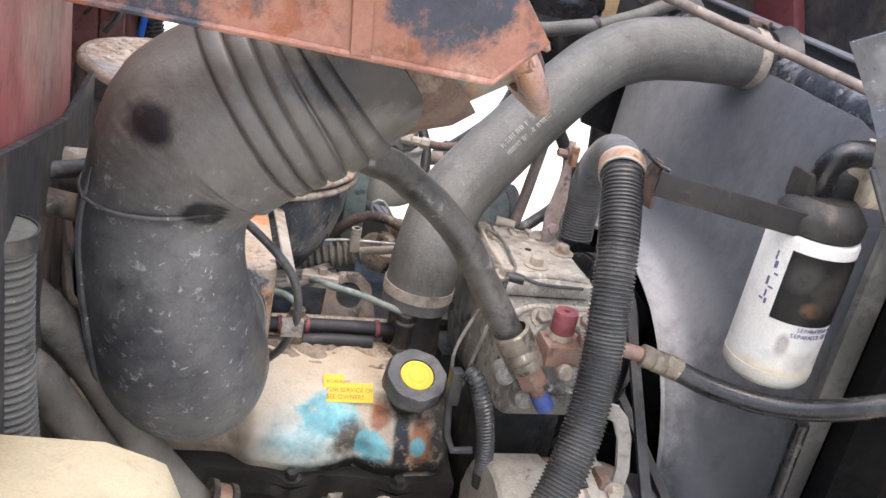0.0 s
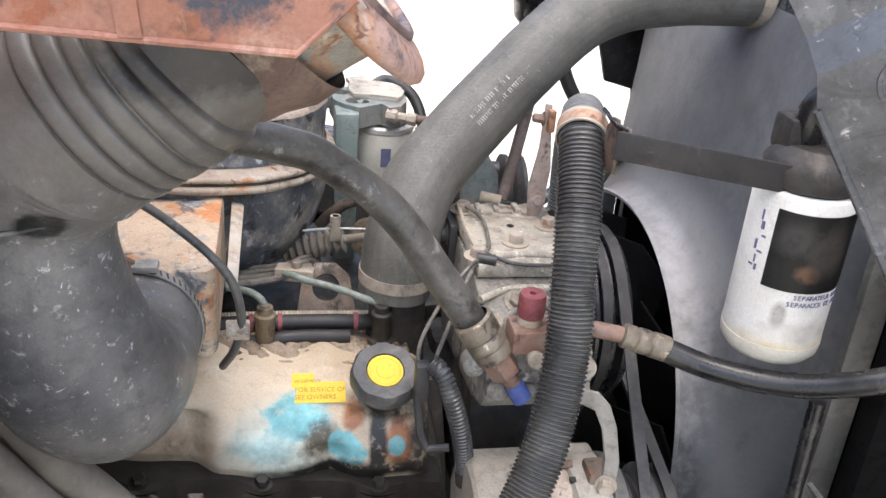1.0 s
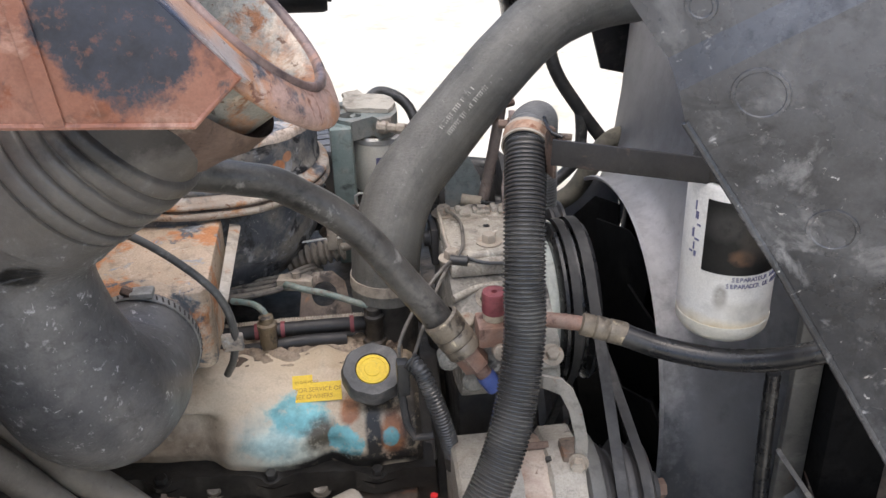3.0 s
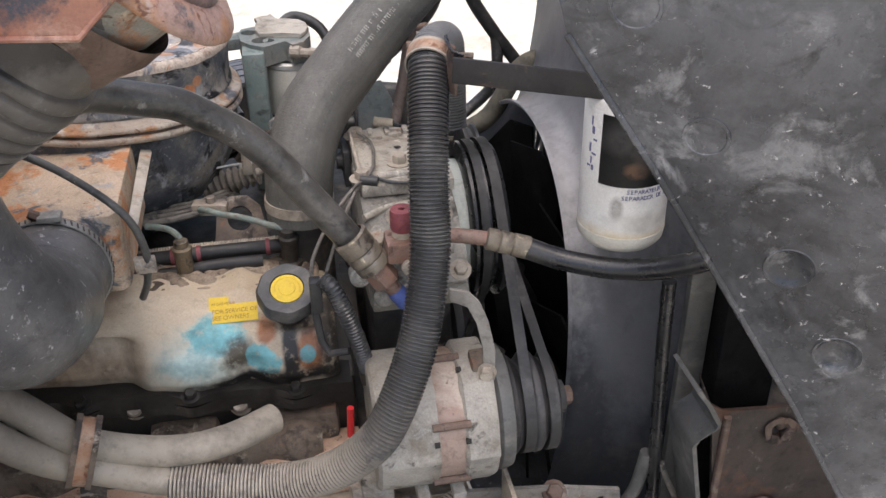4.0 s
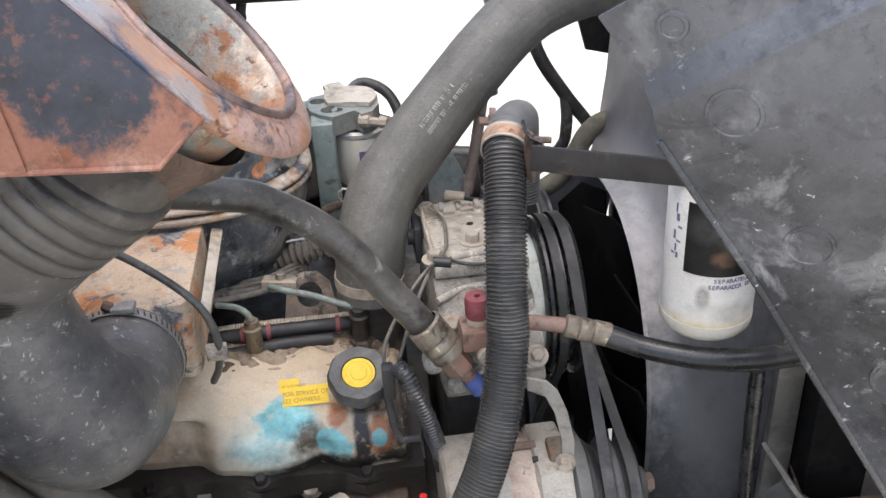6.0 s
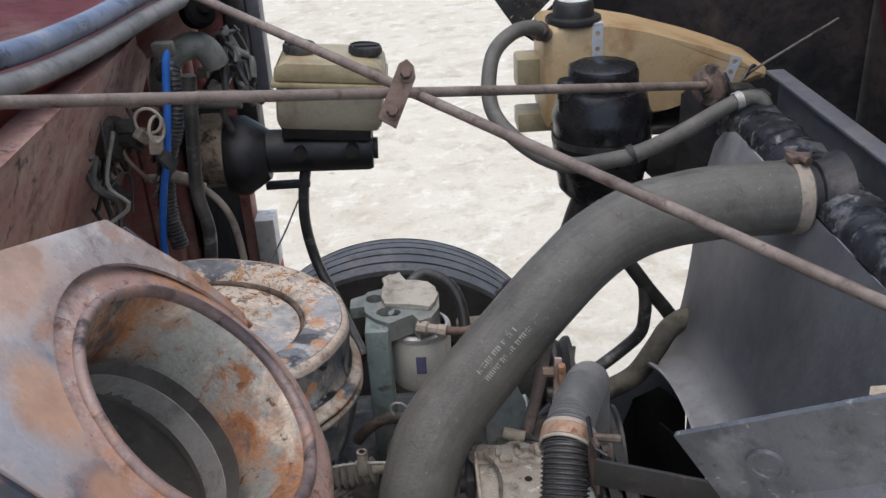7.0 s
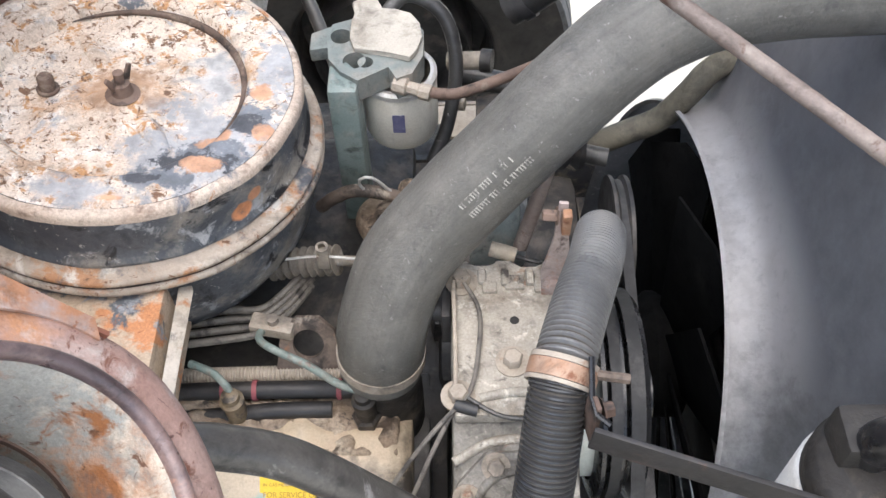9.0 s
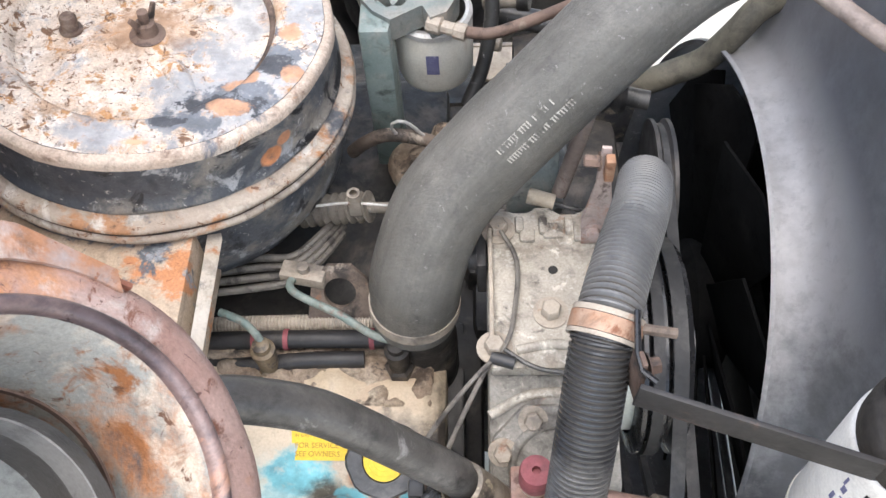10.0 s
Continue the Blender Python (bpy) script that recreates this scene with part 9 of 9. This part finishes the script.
# ---- accessories in the valley and at the front of the engine ----
def water_pump():
    p = thing("water_pump_drive", (0.50, 1.20, 0.95), "black pulleys and dark castings at the engine front", "pulleys")
    for (y, z, r, x, w) in ((1.20, 1.02, 0.075, 0.572, 0.022), (1.22, 0.72, 0.115, 0.55, 0.045), (1.34, 1.07, 0.058, 0.52, 0.030), (1.20, 0.72, 0.10, 0.532, 0.018)):
        bm = bmesh.new()
        lathe(bm, [(0, 0), (r, 0), (r, w * 0.2), (r * 0.86, w * 0.5), (r, w * 0.8), (r, w), (r * 0.5, w), (r * 0.45, w * 1.2), (0, w * 1.2)], axis((x, y, z), (1, 0, 0)), 48)
        part("pulley", bm, black_metal, p)
    bm = bmesh.new()
    lathe(bm, [(0, 0), (0.042, 0), (0.046, 0.02), (0.046, 0.07), (0.035, 0.09), (0, 0.09)], axis((0.42, 1.34, 1.06), (1, 0, 0)), 32)
    part("pump_body", bm, cast_dark, p)
    bm = bmesh.new()
    box(bm, (0.36, 1.08, 0.92), (0.46, 1.30, 1.02), 0.02)
    box(bm, (0.44, 1.10, 0.94), (0.54, 1.28, 1.05), 0.02)
    part("housing", bm, cast_dark, p)
    bm = bmesh.new()
    prism(bm, [(0.0, 0.0), (0.05, 0.0), (0.056, 0.06), (0.045, 0.09), (0.01, 0.085)], 0.012, plane_pose((0.405, 1.09, 1.13), (1, 0.1, 0), (0, -0.8, 0.6)), 0.003)
    part("bracket", bm, green_paint, p, "grey-green painted bracket")
    bm = bmesh.new()
    sweep(bm, [Vector((0.425, 1.075, 1.175)), Vector((0.45, 1.068, 1.172))], 0.008, 10)
    part("connector", bm, brass, p, "tan wire connector")
    for a, b, r, mt, lab in (((0.385, 1.37, 1.15), (0.425, 1.365, 1.155), 0.011, hose_dusty, "pale pipe stub"), ((0.425, 1.365, 1.155), (0.438, 1.362, 1.156), 0.014, cast_dark, ""), ((0.385, 1.345, 1.105), (0.405, 1.34, 1.107), 0.008, hose_dusty, "pale pipe stub"), ((0.40, 1.40, 1.10), (0.56, 1.36, 1.09), 0.014, rubber, ""), ((0.41, 1.34, 1.06), (0.58, 1.30, 1.05), 0.012, rubber, "")):
        bm = bmesh.new()
        sweep(bm, [Vector(a), Vector(b)], r, 14)
        part("pipe_stub" if r < 0.013 else "pipe", bm, mt, p, lab)
    part("wire", tube([(0.448, 1.068, 1.172), (0.468, 1.06, 1.172), (0.478, 1.062, 1.166), (0.470, 1.072, 1.158)], 0.0022, 8), rubber, p)
    bm = bmesh.new()
    prism(bm, [(0.414, 1.020), (0.414, 1.100), (0.424, 1.118), (0.440, 1.132), (0.452, 1.160), (0.463, 1.165), (0.468, 1.150), (0.470, 1.020)], 0.030, Matrix(((1, 0, 0, 0), (0, 0, 1, 1.140), (0, 1, 0, 0), (0, 0, 0, 1))), 0.005)
    part("neck_casting", bm, pale_cast, p, "pale blue-white casting behind the hose")
    return p


water_pump()


def throttle_linkage():
    t = thing("throttle_linkage", (0.24, 1.13, 1.07), "dusty throttle spring in a ribbed boot with a cable clip", "linkage")
    line = resample(spline([(0.185, 1.13, 1.072), (0.22, 1.127, 1.082), (0.262, 1.122, 1.093)]), 0.0016)
    part("boot", sweep(bmesh.new(), line, lambda s, i: 0.0145 + 0.0035 * math.sin(i * 2 * math.pi / 6), 18), hose_dusty, t, "dust-grey ribbed boot", 60)
    part("rod", tube([(0.255, 1.122, 1.093), (0.285, 1.115, 1.10), (0.325, 1.11, 1.108)], 0.006, 10), hose_dusty, t)
    part("wire", tube([(0.205, 1.11, 1.112), (0.249, 1.112, 1.114), (0.32, 1.10, 1.118)], 0.0016, 8), bright_steel, t, "bright cable")
    bm = bmesh.new()
    box(bm, (0.243, 1.106, 1.098), (0.256, 1.118, 1.122), 0.002)
    lathe(bm, [(0.004, 0), (0.007, 0), (0.007, 0.010), (0.004, 0.010)], axis((0.250, 1.112, 1.122), (0, 0, 1)), 12)
    part("clip", bm, dusty_steel, t)
    bm = bmesh.new()
    lathe(bm, [(0, 0), (0.034, 0), (0.036, 0.012), (0.030, 0.026), (0.016, 0.034), (0.012, 0.042), (0, 0.044)], axis((0.310, 1.205, 1.045), (0.1, -0.2, 1)), 26)
    lathe(bm, [(0, 0), (0.012, 0), (0.012, 0.02), (0.009, 0.024), (0, 0.024)], axis((0.335, 1.225, 1.075), (0.2, -0.2, 1)), 14)
    for v in bm.verts:
        v.co += Vector((noise.noise(v.co * 60), noise.noise(v.co * 60 + X), noise.noise(v.co * 60 + Y))) * 0.002
    part("pump_top", bm, tan_dust, t, "dust-crusted pump housing")
    part("hose", tube([(0.235, 1.215, 1.070), (0.250, 1.21, 1.090), (0.276, 1.205, 1.110), (0.307, 1.20, 1.112), (0.337, 1.20, 1.098), (0.355, 1.20, 1.08)], 0.0078, 12), brown_dust, t)
    part("loop", tube([(0.350, 1.20, 1.104), (0.322, 1.20, 1.112), (0.308, 1.20, 1.130), (0.298, 1.20, 1.139), (0.288, 1.20, 1.137), (0.285, 1.20, 1.128), (0.291, 1.20, 1.117), (0.302, 1.20, 1.113)], 0.0019, 8), bright_steel, t, "thin pale loop")
    return t


throttle_linkage()


def injector_lines():
    s = thing("injector_lines", (0.22, 0.98, 1.03), "teal and bare steel injector lines with hex fittings", "fuel lines")
    for x, y in ((0.163, 0.962), (0.296, 0.961)):
        bm = bmesh.new()
        mm = Matrix.Translation((x, y, 1.032))
        lathe(bm, [(0, 0), (0.0155, 0), (0.0155, 0.010), (0.012, 0.013)], mm, 6)
        lathe(bm, [(0.011, 0.010), (0.011, 0.038), (0.0125, 0.040), (0.0125, 0.046), (0.009, 0.048), (0.009, 0.056), (0.005, 0.058), (0, 0.058)], mm, 18)
        part("injector", bm, brass_dark if x < 0.2 else cast_dark, s, "hex injector fitting")
    part("line", tube([(0.163, 0.963, 1.072), (0.163, 0.966, 1.086), (0.156, 0.974, 1.094), (0.142, 0.985, 1.096), (0.12, 0.995, 1.095)], 0.0042, 10), teal_line, s)
    part("line", tube([(0.296, 0.961, 1.072), (0.294, 0.965, 1.086), (0.272, 0.970, 1.094), (0.24, 0.990, 1.097), (0.21, 1.005, 1.098), (0.192, 1.015, 1.100), (0.186, 1.030, 1.092), (0.195, 1.045, 1.09)], 0.0042, 10), teal_line, s)
    for k in range(4):
        part("line", tube([(0.11, 1.025 + 0.012 * k, 1.082), (0.15, 1.03 + 0.012 * k, 1.082), (0.185, 1.035 + 0.010 * k, 1.086), (0.21, 1.06 + 0.012 * k, 1.08), (0.23, 1.11 + 0.01 * k, 1.06)], 0.0042, 8), steel_line, s)
    bm = bmesh.new()
    box(bm, (0.175, 1.032, 1.080), (0.222, 1.052, 1.096), 0.003, Matrix.Translation((0.1985, 1.042, 0)) @ pose(0, 0, 0, 0, 0, -12) @ Matrix.Translation((-0.1985, -1.042, 0)))
    lathe(bm, [(0, 0), (0.006, 0), (0.006, 0.008), (0, 0.008)], Matrix.Translation((0.20, 1.042, 1.096)), 8)
    part("clip", bm, dusty_steel, s, "dusty line clip")
    part("rail_hose", tube([(0.06, 0.985, 1.050), (0.16, 0.986, 1.052), (0.25, 0.986, 1.052), (0.34, 0.985, 1.050)], 0.0095, 14), rail_rubber, s, "black return hose")
    for x in (0.147, 0.180, 0.268, 0.302):
        part("clip", band((x, 0.986, 1.052), (1, 0, 0), 0.0098, 0.005, 0.0013), red_plastic, s, "red spring clip")
    part("loom", corrugated([(0.06, 1.006, 1.043), (0.16, 1.008, 1.045), (0.25, 1.008, 1.045), (0.34, 1.006, 1.043)], 0.0095, 0.0035, 0.0011, 12), loom_dusty, s, "dusty corrugated sleeve")
    part("pipe", tube([(0.05, 0.964, 1.040), (0.14, 0.963, 1.040), (0.20, 0.966, 1.044), (0.26, 0.968, 1.042)], 0.009, 12), rail_rubber, s, "black return pipe")
    return s


injector_lines()

bm = bmesh.new()
holed_plate(bm, [(-0.035, -0.03), (0.035, -0.03), (0.028, 0.015), (0.012, 0.030), (-0.012, 0.030), (-0.028, 0.015)], 0.007, plane_pose((0.235, 1.032, 1.072), (1, 0, 0), (0, -0.8, 0.6)), [(0, 0.0, 0.0165)], 28)
tagged(part("lifting_eye", bm, brown_dust), "brown grimy engine lifting eye with round hole", "lifting eye")

part_d = thing("dipstick_tube", (0.10, 0.93, 1.08), "thin grey tube bent over the intake duct", "tube")
part("tube", tube([(-0.023, 0.834, 1.307), (0.035, 0.845, 1.278), (0.084, 0.841, 1.245), (0.129, 0.832, 1.201), (0.142, 0.833, 1.154), (0.135, 0.849, 1.106), (0.120, 0.880, 1.064)], 0.0045, 10), rubber, part_d)


# ---- hoses and lines low on the near side ----
def heater_hoses():
    h = thing("heater_hoses", (0.1, 0.70, 0.93), "pair of dust-caked heater hoses clipped together", "hoses")
    part("hose", tube([(-0.120, 0.633, 1.303), (-0.090, 0.641, 1.265), (-0.061, 0.659, 1.222), (-0.032, 0.674, 1.164), (-0.004, 0.686, 1.102), (0.021, 0.697, 1.059), (0.057, 0.702, 1.012), (0.102, 0.708, 0.984), (0.161, 0.712, 0.969), (0.212, 0.728, 0.963), (0.257, 0.763, 0.953)], 0.0175, 18), hose_graded, h)
    part("hose", tube([(-0.127, 0.606, 1.254), (-0.083, 0.622, 1.212), (-0.064, 0.639, 1.169), (-0.041, 0.655, 1.122), (-0.004, 0.668, 1.054), (0.030, 0.684, 1.005), (0.074, 0.693, 0.975), (0.140, 0.694, 0.945), (0.176, 0.692, 0.938)], 0.0165, 18), hose_graded, h)
    bm = bmesh.new()
    bm.free()
    cc, uu = Vector((0.064, 0.694, 1.002)), Vector((0.024, 0.0, 0.070))
    dd = Vector((0.95, 0, -0.32)).normalized()
    part("clip", loop_band(cc, uu, (0, 1, 0.1), 0.0395, 0.0205, 0.013, 0.0018), rust_clamp, h, "rusty banded clip")
    for sgn in (-1, 1):
        part("clip_edge", loop_band(cc + dd * 0.0095 * sgn, uu, (0, 1, 0.1), 0.0395, 0.0205, 0.006, 0.0042), brown_dust, h, "dirty folded edge of the clip")
    bm = bmesh.new()
    prism(bm, [(0.016, 0.80), (0.044, 0.80), (0.078, 0.966), (0.050, 0.970)], 0.003, Matrix(((1, 0, 0, 0), (0, 0, 1, 0.716), (0, 1, 0, 0), (0, 0, 0, 1))), 0.001)
    part("stay", bm, brown_dust, h, "flat steel stay")
    return h


heater_hoses()


def ac_lines_low():
    a = thing("frame_lines", (0.2, 0.68, 0.80), "sleeved refrigerant lines with hex fittings along the frame", "lines")
    grooves(part("sleeve", corrugated([(-0.12, 0.68, 0.985), (-0.06, 0.68, 0.962), (-0.013, 0.68, 0.938), (0.022, 0.68, 0.918), (0.058, 0.68, 0.895)], 0.016, 0.0055, 0.0018, 20), loom_dusty, a), 20, groove_grime_shade)
    part("tube", tube([(0.05, 0.68, 0.898), (0.12, 0.68, 0.874), (0.188, 0.68, 0.847), (0.251, 0.68, 0.813)], 0.0075, 12), dusty_steel, a)
    for p, q, r in (((0.075, 0.68, 0.888), (0.105, 0.68, 0.879), 0.010), ((0.130, 0.68, 0.870), (0.150, 0.68, 0.863), 0.014), ((0.152, 0.68, 0.862), (0.180, 0.68, 0.851), 0.015), ((0.185, 0.68, 0.848), (0.205, 0.68, 0.838), 0.012), ((0.238, 0.68, 0.820), (0.250, 0.68, 0.814), 0.011)):
        p, q = Vector(p), Vector(q)
        bm = bmesh.new()
        L = (q - p).length
        lathe(bm, [(0, 0), (r * 0.92, 0), (r, 0.002), (r, L - 0.002), (r * 0.92, L), (0, L)], axis(p, q - p), 6)
        part("nut", bm, brass if r > 0.0125 else dusty_steel, a, "hex line nut")
    # service valve hanging under the couplings
    face = plane_pose((0.150, 0.652, 0.842), (1, 0, -0.2), (0, -1, 0.15))
    bm = bmesh.new()
    prism(bm, [(-0.030, -0.012), (-0.012, -0.024), (0.020, -0.024), (0.030, -0.010), (0.040, 0.002), (0.030, 0.016), (-0.014, 0.018), (-0.028, 0.008)], 0.030, face @ pose(0, 0, -0.028), 0.004)
    for v in bm.verts:
        v.co += Vector((noise.noise(v.co * 70), 0, noise.noise(v.co * 70 + Y))) * 0.002
    valve = part("service_valve", bm, dusty_steel, a, "dust-caked service valve")
    bm = bmesh.new()
    hexbolt(bm, face @ Vector((0.018, -0.008, 0.002)), face.to_3x3() @ Z, 0.0085, 0.010, 1.4)
    part("valve_stem", bm, black_metal, valve, "black hex valve stem")
    bm = bmesh.new()
    lathe(bm, [(0, 0), (0.009, 0), (0.010, 0.002), (0.010, 0.016), (0.008, 0.018), (0, 0.018)], axis(face @ Vector((-0.024, -0.006, -0.010)), (-0.8, 0, -0.5)), 12)
    part("port_cap", bm, dusty_steel, valve)
    grooves(part("sleeve", corrugated([(0.248, 0.68, 0.814), (0.30, 0.68, 0.808), (0.338, 0.68, 0.811), (0.411, 0.70, 0.815), (0.472, 0.725, 0.818)], 0.0135, 0.005, 0.0016, 18), loom_dusty, a), 18, groove_grime_shade)
    grooves(part("sleeve", corrugated([(0.545, 0.70, 0.757), (0.565, 0.71, 0.735), (0.634, 0.715, 0.672), (0.71, 0.715, 0.632), (0.78, 0.715, 0.617), (0.87, 0.715, 0.615)], 0.0145, 0.005, 0.0016, 18), loom_dusty, a), 18, groove_grime_shade)
    return a


ac_lines_low()


def frame_bracket():
    b = thing("engine_support_bracket", (0.47, 0.70, 0.69), "dusty triangular steel bracket with punched holes", "bracket")
    m = Matrix(((1, 0, 0, 0), (0, 0, 1, 0.733), (0, 1, 0, 0), (0, 0, 0, 1)))
    bm = bmesh.new()
    holed_plate(bm, [(0.385, 0.752), (0.45, 0.795), (0.53, 0.79), (0.585, 0.70), (0.585, 0.60), (0.44, 0.60)], 0.006, m, [(0.455, 0.722, 0.0175), (0.478, 0.765, 0.005), (0.492, 0.737, 0.006)], 22)
    part("plate", bm, bracket_grey, b)
    bm = bmesh.new()
    holed_plate(bm, [(0.30, 0.806), (0.45, 0.812), (0.60, 0.792), (0.688, 0.770), (0.692, 0.733), (0.63, 0.74), (0.45, 0.785), (0.30, 0.782)], 0.006, Matrix(((1, 0, 0, 0), (0, 0, 1, 0.741), (0, 1, 0, 0), (0, 0, 0, 1))), [(0.662, 0.756, 0.007)], 18)
    part("bar", bm, bracket_grey, b, "dusty flat bar")
    bm = bmesh.new()
    hexbolt(bm, (0.597, 0.740, 0.785), (0, -0.6, 0.8), 0.011, 0.010)
    part("bolt", bm, rust_metal, b)
    return b


frame_bracket()


def stay_rod():
    r = thing("radiator_stay_rod", (0.62, 0.66, 0.77), "threaded steel stay rod with rubber bushings", "stay rod")
    a, c = Vector((0.49, 0.66, 0.827)), Vector((0.785, 0.66, 0.762))
    d = (c - a).normalized()
    bm = bmesh.new()
    sweep(bm, [a, c], 0.006, 12)
    part("rod", bm, brown_dust, r)
    for s, rad, mt in ((0.030, 0.030, rubber), (0.046, 0.034, steel_line), (0.052, 0.031, rubber), (0.252, 0.026, rubber), (0.266, 0.028, steel_line), (0.274, 0.024, rubber)):
        bm = bmesh.new()
        th = 0.004 if mt is steel_line else 0.012
        lathe(bm, [(0, 0), (rad * 0.9, 0), (rad, th * 0.3), (rad, th * 0.7), (rad * 0.9, th), (0, th)], axis(a + d * s, d), 26)
        part("bushing" if mt is rubber else "washer", bm, mt, r)
    for s in (0.012, 0.290):
        bm = bmesh.new()
        hexbolt(bm, a + d * s, d if s > 0.1 else -d, 0.011, 0.012)
        part("nut", bm, copper, r, "rusty hex nut")
    bm = bmesh.new()
    box(bm, (0.528, 0.640, 0.775), (0.534, 0.745, 0.84), 0.001)
    part("tab", bm, dusty_steel, r)
    return r


stay_rod()

s = thing("steering_shaft_stay", (0.70, 0.73, 0.7), "black upright stay with a forked foot", "stay")
part("stay", tube([(0.715, 0.735, 1.10), (0.718, 0.735, 1.01), (0.724, 0.735, 0.90), (0.730, 0.735, 0.79), (0.734, 0.735, 0.70)], 0.0085, 10), gloss_hose, s)
part("foot", tube([(0.720, 0.742, 0.83), (0.712, 0.742, 0.776), (0.700, 0.742, 0.745), (0.684, 0.742, 0.712)], 0.009, 10), dark_steel, s)
part("foot", tube([(0.735, 0.73, 0.82), (0.744, 0.73, 0.795), (0.774, 0.73, 0.725)], 0.004, 10), steel_line, s)

bm = bmesh.new()
sweep(bm, [Vector((0.347, 0.772, 0.945)), Vector((0.3465, 0.772, 0.93)), Vector((0.345, 0.774, 0.90))], 0.0045, 10)
tagged(part("dipstick_grip", bm, bright_red), "bright red plastic dipstick grip", "dipstick")

# ---- things low at the cab side ----
t = thing("washer_tank", (-0.05, 0.44, 1.1), "cream plastic tank with a pinched moulding seam", "tank")
bm = bmesh.new()
prism(bm, [(-0.20, 1.05), (0.020, 1.05), (0.030, 1.22), (0.018, 1.252), (-0.02, 1.268), (-0.20, 1.282)], 0.14, Matrix(((1, 0, 0, 0), (0, 0, 1, 0.33), (0, 1, 0, 0), (0, 0, 0, 1))), 0.014)
part("tank", bm, tank_cream, t)
bm = bmesh.new()
sweep(bm, [Vector((-0.20, 0.400, 1.285)), Vector((-0.02, 0.400, 1.271)), Vector((0.016, 0.400, 1.257)), Vector((0.030, 0.400, 1.22))], 0.004, 8)
part("seam", bm, tank_cream, t)

l = thing("cab_conduit", (-0.077, 0.5, 1.2), "grey corrugated conduit standing at the firewall", "conduit")
grooves(part("conduit", corrugated([(-0.083, 0.50, 1.384), (-0.083, 0.50, 1.313), (-0.080, 0.50, 1.25), (-0.075, 0.50, 1.20)], 0.019, 0.0052, 0.0022, 22), hose_grey, l), 22, groove_grime_shade)
part("collar", band((-0.083, 0.50, 1.380), (0, 0, 1), 0.0192, 0.010, 0.0016), black_plastic, l, "black end collar")

v = thing("cab_side_hoses", (-0.08, 0.7, 1.2), "dusty hoses, wires and a small valve near the firewall", "hoses")
part("hose", tube([(-0.16, 0.72, 1.32), (-0.10, 0.74, 1.325), (-0.05, 0.77, 1.315), (0.0, 0.82, 1.30)], 0.019, 14), hose_dusty, v, "fat dusty hose")
part("hose", tube([(-0.12, 0.66, 1.25), (-0.105, 0.66, 1.33), (-0.085, 0.67, 1.35), (-0.06, 0.70, 1.345), (-0.03, 0.75, 1.34)], 0.007, 10), rubber, v)
for k in range(7):
    part("wire", tube([(-0.11 + 0.012 * k, 0.76, 1.30), (-0.10 + 0.012 * k, 0.74 + 0.01 * k, 1.24), (-0.08 + 0.008 * k, 0.74, 1.20), (-0.04 + 0.01 * k, 0.78, 1.17 - 0.01 * k)], 0.003 + 0.0008 * (k % 3), 8), (rubber, copper, hose_dusty)[k % 3], v)
part("sleeve", tube([(-0.125, 0.66, 1.333), (-0.084, 0.66, 1.334)], 0.0165, 14), brown_dust, v, "fat grimy sleeve")
part("pipe", tube([(-0.084, 0.66, 1.334), (-0.053, 0.66, 1.328)], 0.0105, 12), brown_dust, v, "grimy pipe end")
bm = bmesh.new()
lathe(bm, [(0.026, 0), (0.028, 0.003), (0.028, 0.012), (0.024, 0.016), (0.02, 0.03), (0.02, 0.06)], axis((-0.115, 0.74, 1.405), (0.1, -0.2, -1)), 24)
part("valve", bm, hose_dusty, v, "round dusty valve cap")

w = thing("prop_wire", (0.86, 1.58, 1.46), "thin straight wire rod beside the coolant tank", "wire")
part("rod", tube([(0.854, 1.58, 1.440), (0.94, 1.62, 1.470), (1.03, 1.66, 1.502)], 0.0022, 8), steel_line, w)
part("tie", tube([(0.85, 1.57, 1.436), (0.865, 1.585, 1.450), (0.88, 1.60, 1.452), (0.872, 1.60, 1.440), (0.855, 1.58, 1.436)], 0.0025, 8), black_plastic, w)

# dry leaves on the crossmember
random.seed(9)
for k in range(2):
    bm = bmesh.new()
    c = Vector(((0.891, 0.675, 0.686), (0.955, 0.645, 0.674))[k])
    prism(bm, [(-0.012, 0), (-0.003, 0.005), (0.010, 0.003), (0.013, 0), (0.009, -0.004), (-0.004, -0.005)], 0.0008, Matrix.Translation(c) @ pose(0, 0, 0, random.uniform(-20, 20), random.uniform(-20, 20), random.uniform(0, 360)), 0.0)
    tagged(part("dry_leaf", bm, leaf_yellow), "small dry yellow leaf on the steel", "leaf", group="dry leaves")
